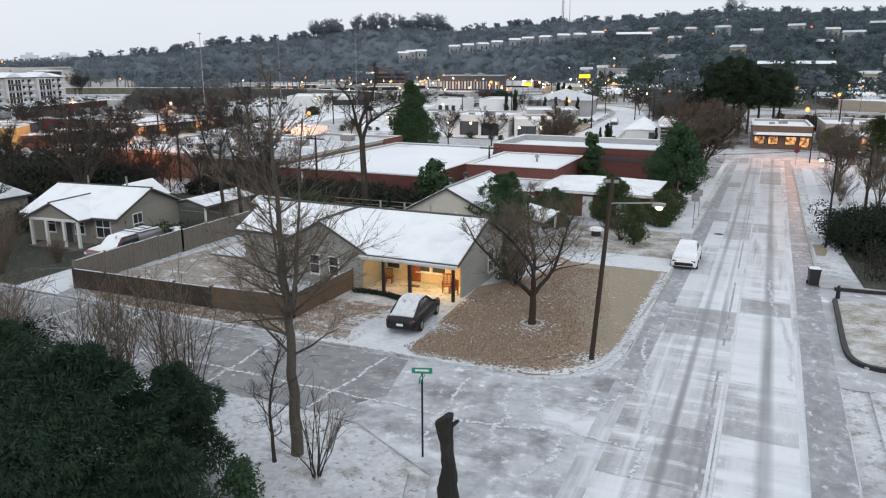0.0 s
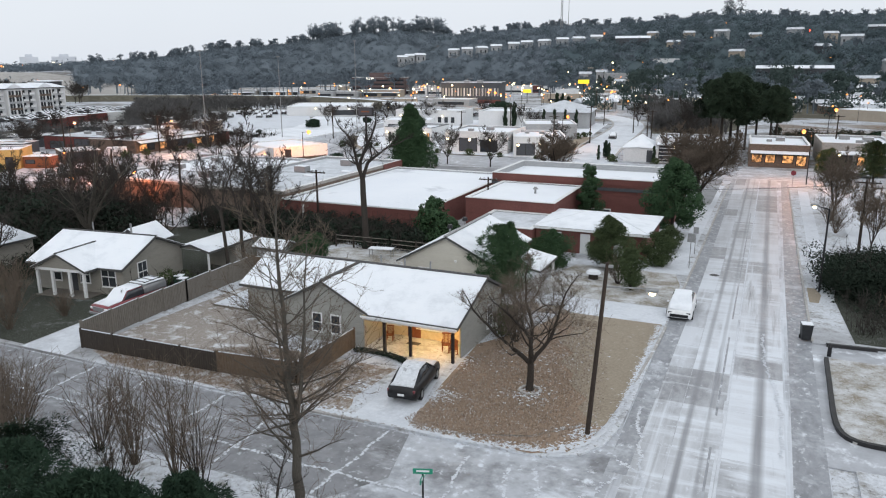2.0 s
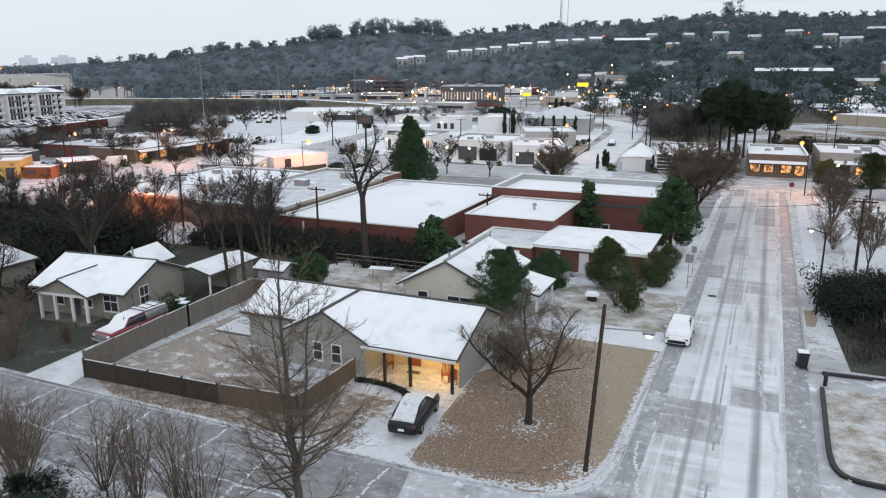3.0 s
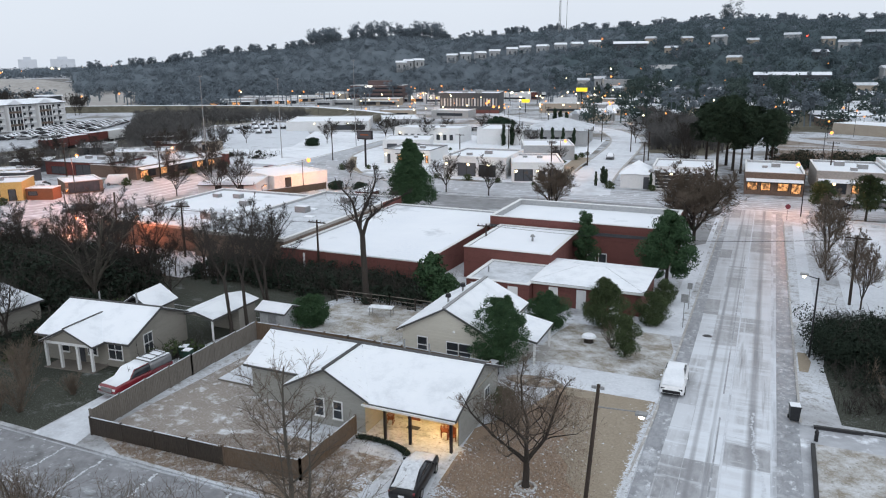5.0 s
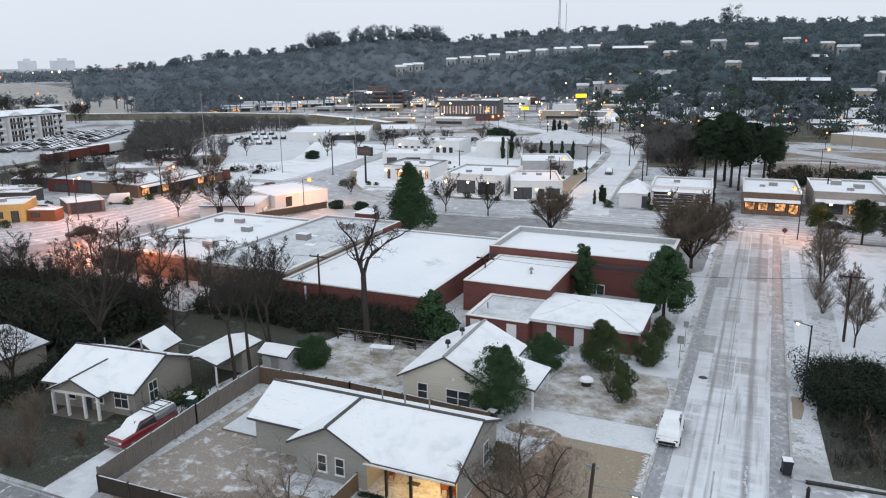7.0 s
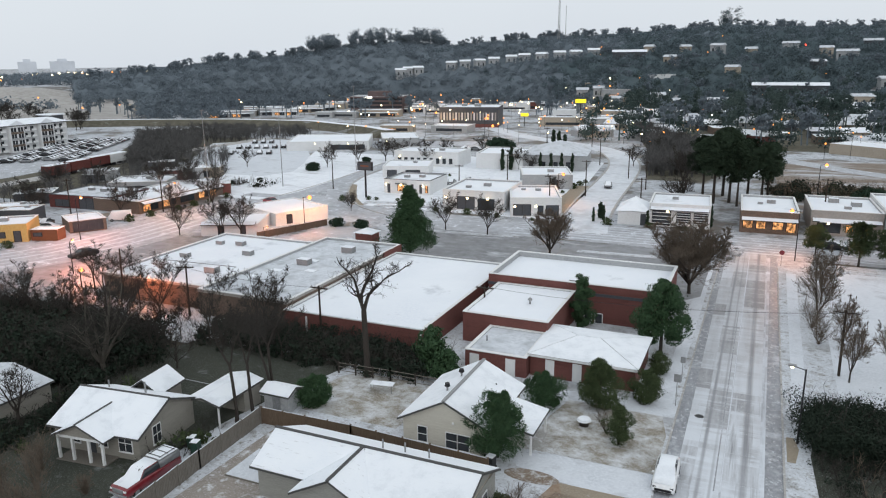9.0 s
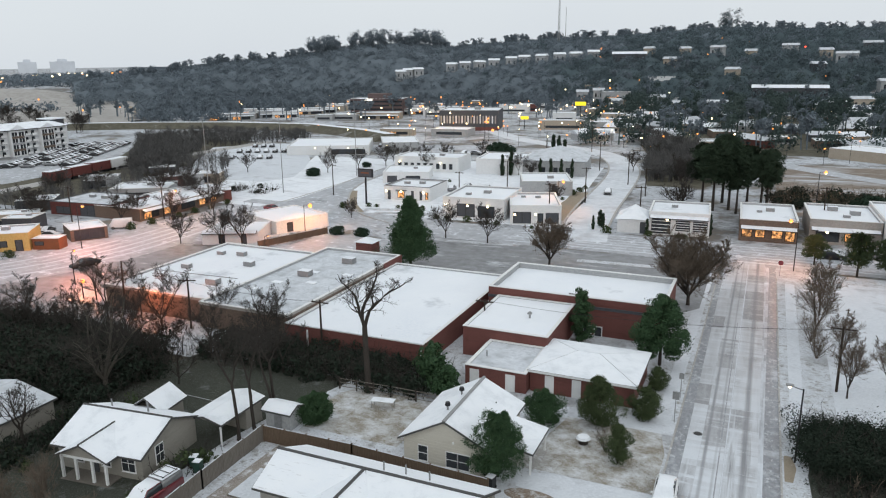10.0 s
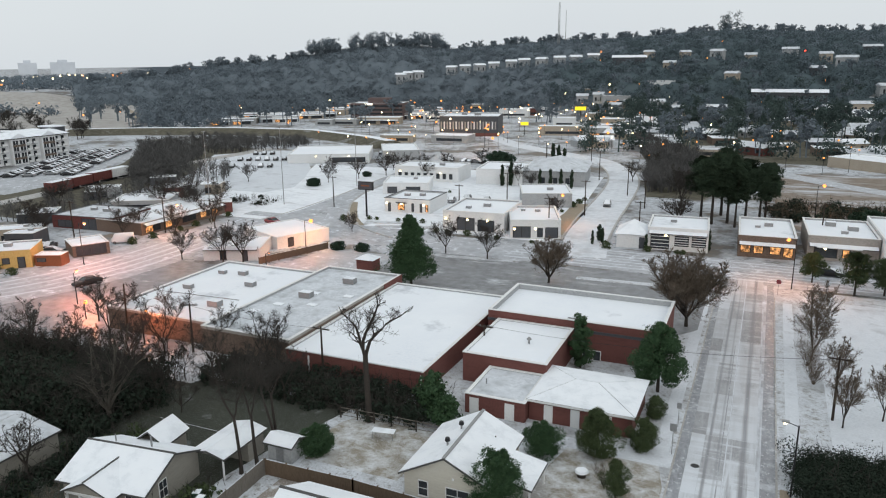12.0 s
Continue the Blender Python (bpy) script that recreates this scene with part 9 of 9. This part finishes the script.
trunk.faces.new(rings[-1])
for z, a in ((1.3, 40), (2.1, 200), (2.5, 120), (0.7, 290)):
    rod(trunk, (0.1 * math.cos(a), 0.1 * math.sin(a), z), (0.33 * math.cos(a), 0.33 * math.sin(a), z + 0.16), 0.08, 0.05, 7)
stump = thing("tree_stump", at(-7.5, 17.2, 0, 0.1), "tall dark sawn tree trunk with knots", "tree stump")
part("trunk", trunk, wet_black_bark, stump)

# ---- bins and small yard things ----
def wheelie_bin(m, label, material):
    b = thing("wheeled_bin", m, label, "bin", "wheeled bins")
    part("body", extrude([(-0.26, -0.28, 0.08), (0.26, -0.28, 0.08), (0.31, -0.33, 0.98), (-0.31, -0.33, 0.98)], (0, 0.62, 0)), material, b)
    lid = part("lid", box(-0.34, 0.34, -0.37, 0.34, 0.98, 1.05, 0.02), material, b)
    part("lid_snow", box(-0.31, 0.31, -0.33, 0.30, 1.052, 1.08), snow_roof, lid)
    for s in (-1, 1):
        part("wheel", rod(bmesh.new(), (s * 0.24, 0.26, 0.12), (s * 0.31, 0.26, 0.12), 0.12, 0.12, 10), rubber, b)
    return b


wheelie_bin(at(3.3, 47.4, 8, 0.04), "dark wheeled bin at the kerb", plastic_dark)
wheelie_bin(at(-38.9, 39.6, 20, 0.13), "green wheeled bin with a snowy lid", plastic_green)
wheelie_bin(at(-38.1, 39.1, 12, 0.13), "green wheeled bin with a snowy lid", plastic_green)
wheelie_bin(at(-16.4, 46.2, -10, 0.13), "grey wheeled bin with a snowy lid beside the fence", plastic_dark)
cover = thing("manhole_cover", pose(-2.95, 62.4, ground(-2.95, 62.4) + 0.034), "dark iron manhole cover in the street", "manhole cover")
part("rim", rod(bmesh.new(), (0, 0, -0.02), (0, 0, 0.008), 0.42, 0.42, 20), grey_metal, cover)
part("lid", rod(bmesh.new(), (0, 0, -0.02), (0, 0, 0.016), 0.35, 0.34, 20), dark_metal, cover)
fire_pit = thing("stone_planter", at(-11.7, 56.2, 0, UP), "dark round garden stool with a snow cap", "planter")
part("ring", rod(bmesh.new(), (0, 0, 0), (0, 0, 0.5), 0.4, 0.36, 12), bark_dark, fire_pit)
part("snow_cap", rod(bmesh.new(), (0, 0, 0.5), (0, 0, 0.68), 0.62, 0.5, 12), snow_roof, fire_pit)
ring = thing("tree_ring", at(-9.75, 32.9, 0, 0.135), "low stone ring filled with snow round the lawn tree", "tree ring")
for k in range(12):
    a = 2 * math.pi * k / 12
    bm = bmesh.new()
    bmesh.ops.create_cube(bm, size=1, matrix=Matrix.LocRotScale((0.5 * math.cos(a), 0.5 * math.sin(a), 0.04), Euler((0, 0, a + 0.2 * (k % 3))), (0.14, 0.24, 0.12)))
    part("stone", bm, concrete, ring)
hydrant = thing("fire_hydrant", at(4.45, 44.9, 0, 0.05), "small dark fire hydrant by the black kerb", "hydrant")
part("barrel", rod(bmesh.new(), (0, 0, 0), (0, 0, 0.55), 0.12, 0.11, 10), dark_metal, hydrant)
part("bonnet", rod(bmesh.new(), (0, 0, 0.55), (0, 0, 0.75), 0.14, 0.05, 10), dark_metal, hydrant)
planter = thing("planting_bed", at(-13.3, 46.3, 0, UP), "oval bed of dark mulch ringed with stones", "planting bed")
bed = rod(bmesh.new(), (0, 0, 0.0), (0, 0, 0.1), 1.0, 0.92, 20)
bed.transform(Matrix.Diagonal((2.1, 0.85, 1, 1)))
part("mulch", bed, strip_mat, planter)
table = thing("garden_table", at(-30.5, 55.4, 10, UP), "metal frame of a garden bench with thin snow", "bench")
for x in (-1.0, 1.0):
    for y in (-0.4, 0.4):
        part("leg", rod(bmesh.new(), (x, y, 0), (x, y, 0.8), 0.03, 0.03, 6), grey_metal, table)
part("top", box(-1.1, 1.1, -0.45, 0.45, 0.78, 0.83), snow_roof, table)

# ---- railway, levee and far town ----
def freight_car(m, label, material):
    c = thing("freight_car", m, label, "freight car", "freight cars")
    part("body", box(-1.5, 1.5, -3.95, 3.95, 1.0, 3.6, 0.05), material, c)
    part("roof_snow", box(-1.4, 1.4, -3.85, 3.85, 3.604, 3.7), snow_roof, c)
    bm = bmesh.new()
    for k in range(10):
        for s in (-1, 1):
            bx(bm, s * 1.5 - 0.04, s * 1.5 + 0.04, -3.9 + k * 0.86, -3.82 + k * 0.86, 1.1, 3.5)
    part("ribs", bm, material, c)
    for y in (-2.7, 2.7):
        part("bogie", box(-1.1, 1.1, y - 1.1, y + 1.2, 0.2, 1.1), dark_metal, c)
    return c


for k, mt in enumerate((rail_red, rail_red, rail_red, white_wall)):
    freight_car(at(-187.3 - k * 1.15, 148.0 + k * 8.25, 8), "red freight car with a snowy roof" if mt is rail_red else "white freight car with a snowy roof", mt)
ribbon("rail_bed", [(-186, 110), (-191, 150), (-195, 200), (-198, 262)], 3.0, 0.15, concrete, "gravel rail bed with thin snow", "rail bed", 0.3)
sheet("apartment_lot", [(140, -218, -200), (163, -236, -201), (223, -272, -234), (245, -268, -246)], 0.06, street_snow, "snowy apartment car park", "parking lot")


def embankment(name, pts, half, high, flat, label, material, top):
    V, F = [], []
    for i, (x, y) in enumerate(pts):
        a, b = pts[max(0, i - 1)], pts[min(len(pts) - 1, i + 1)]
        d = Vector((b[0] - a[0], b[1] - a[1])).normalized()
        n = Vector((d.y, -d.x))
        for s, z in ((-half, -0.3), (-flat, high), (flat, high), (half, -0.3)):
            V.append((x + n.x * s, y + n.y * s, ground(x, y) + z))
    for i in range(len(pts) - 1):
        for k in range(3):
            F.append((4 * i + k, 4 * i + k + 1, 4 * i + k + 5, 4 * i + k + 4))
    F += [(3, 2, 1, 0), tuple(len(V) - 4 + k for k in range(4))]
    t = thing(name, pose(0, 0, 0), label, "embankment", kind="structure")
    ob = link_mesh("bank", V, F, material, t)
    ob.data.materials.append(top)
    for k, p in enumerate(ob.data.polygons):
        if k % 3 == 1 and k < 3 * (len(pts) - 1):
            p.material_index = 1
    return t


embankment("levee_road", [(-420, 214), (-350, 272), (-310, 300), (-265, 318), (-215, 322), (-170, 300), (-150, 285)], 9, 3.2, 2.4, "grassy embankment that carries a snowy road", bank_grass, snow_flat)
sheet("levee_field", [(285, -540, -330), (300, -560, -330), (345, -620, -352), (470, -720, -470)], 1.3, levee_grass, "winter grass field with thin snow", "field")
embankment("levee_path", [(-352, 338), (-400, 385), (-470, 440)], 14, 3.0, 2.0, "grassy ridge with a path", levee_grass, tan_lawn)


def hill_house(x, y, w, d, h, turn, wall, label="far house on the hill with a snowy roof", snow=None):
    g = ground(x, y)
    t = thing("house", pose(x, y, g, 0, 0, turn), label, "house", "hill houses")
    part("wall", box(-w / 2, w / 2, -d / 2, d / 2, -4, h), wall, t)
    part("roof", extrude([(-w / 2 - 0.6, -d / 2 - 0.6, h), (-w / 2 - 0.6, d / 2 + 0.6, h), (-w / 2 - 0.6, 0, h + d * 0.24)], (w + 1.2, 0, 0)), snow or snow_roof, t)
    for k in range(max(2, int(w / 4))):
        px = -w / 2 + (k + 0.5) * w / max(2, int(w / 4))
        part("window", box(px - 0.6, px + 0.6, -d / 2 - 0.06, -d / 2, h * 0.35, h * 0.72), window_glass, t)
    return t


def polar(az, r):
    return r * math.sin(radians(az)), r * math.cos(radians(az))


rng = random.Random(33)
for k, (az, r, w) in enumerate(HILL_ROW):
    x, y = polar(az, r)
    if w > 25:
        hill_house(x, y, w, 8, 7.2, -az, dark_wall, "long low hillside building with a snowy roof")
    else:
        hill_house(x, y, w, 7, rng.uniform(6.6, 7.6), -az + rng.uniform(-25, 25), grey_wall if k < 13 else rng.choice([tan_wall, grey_wall, dark_wall]), snow=snow_roof if k < 13 else thin_snow_roof)
for k in range(64):
    az, r = rng.uniform(-12.5, 12), rng.uniform(310, 520)
    x, y = polar(az, r)
    if y < 300 and x > 15:
        continue
    hill_house(x, y, rng.uniform(8, 15), rng.uniform(6, 9), rng.uniform(2.6, 3.4), -az + rng.uniform(-40, 40), rng.choice([tan_wall, grey_wall, dark_wall, brick_red]), "low house among the far trees with a snowy roof", rng.choice([snow_roof, thin_snow_roof]))
tower = thing("radio_mast", pose(*polar(-15.0, 735), ground(*polar(-15.0, 735))), "thin lattice radio mast on the ridge", "mast")
for s in (-1, 1):
    part("leg", rod(bmesh.new(), (s * 1.0, 0, -1), (s * 0.35, 0, 44), 0.35, 0.22, 5), grey_metal, tower)
bm = bmesh.new()
for k in range(10):
    rod(bm, (-0.95, 0, k * 4), (0.9, 0, k * 4 + 4), 0.14, 0.14, 4)
part("bracing", bm, grey_metal, tower)
mast_b = thing("radio_mast", pose(*polar(-14.5, 745), ground(*polar(-14.5, 745))), "second thin radio mast on the ridge", "mast")
part("shaft", rod(bmesh.new(), (0, 0, -1), (0, 0, 36), 0.35, 0.2, 5), grey_metal, mast_b)
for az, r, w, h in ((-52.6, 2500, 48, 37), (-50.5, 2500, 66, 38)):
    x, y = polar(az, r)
    b = thing("tower_block", pose(x, y, -20, 0, 0, -az), "distant city block with haze painted into its pale walls", "building", "distant city blocks")
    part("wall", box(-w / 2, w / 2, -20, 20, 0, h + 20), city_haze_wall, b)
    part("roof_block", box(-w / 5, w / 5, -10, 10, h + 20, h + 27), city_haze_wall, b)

# lights of the town
def town_light(az, r, up, glowing, size):
    x, y = polar(az, r)
    p = thing("town_lamp", pose(x, y, ground(x, y)), "small far lamp on a pole", "lamp", "far town lamps")
    part("post", rod(bmesh.new(), (0, 0, -0.5), (0, 0, up), 0.07, 0.05, 5), dark_metal, p)
    bm = bmesh.new()
    bmesh.ops.create_icosphere(bm, subdivisions=1, radius=size, matrix=Matrix.Translation((0, 0, up + size * 0.5)))
    part("bulb", bm, glowing, p)


rng = random.Random(44)
for k in range(205):
    c = rng.random()
    if c < 0.40:
        az, r = rng.gauss(-19, 6), rng.uniform(290, 560)
    elif c < 0.62:
        az, r = rng.uniform(-12, 7), rng.uniform(260, 720)
    elif c < 0.80:
        az, r = rng.uniform(-56, -40), rng.uniform(520, 1500)
    else:
        az, r = rng.uniform(-40, -20), rng.uniform(330, 620)
    town_light(az, r, rng.uniform(3.5, 8.5), rng.choice([amber, amber, warm_white]), r * rng.uniform(0.0006, 0.0013))
for k in range(40):
    az, r = rng.uniform(-32, -8), rng.uniform(290, 560)
    town_light(az, r, rng.uniform(3, 6), warm_white, r * rng.uniform(0.0006, 0.0012))
for x, y, e in ((-150, 330, 16000), (-112, 300, 12000), (-96, 262, 7000), (-170, 395, 16000), (-60, 300, 6000)):
    street_lamp(x, y, 8.0, amber, "amber street lamp of the far town", 1.5, 40, e, (1.0, 0.52, 0.28), 0.5)
for az, r, up, w, h, mt in ((-13.2, 455, 8, 6.5, 2.2, yellow_sign), (-17.4, 380, 5, 4, 1.6, yellow_sign)):
    x, y = polar(az, r)
    s = thing("lit_sign", pose(x, y, ground(x, y), 0, 0, -az), "yellow lit shop sign on a post", "sign")
    part("post", rod(bmesh.new(), (0, 0, -0.5), (0, 0, up), 0.2, 0.2, 6), dark_metal, s)
    part("panel", box(-w / 2, w / 2, -0.3, 0.3, up, up + h), mt, s)
x, y = polar(1.9, 640)
town_light(1.9, 620, 8, red_lamp, 0.6)
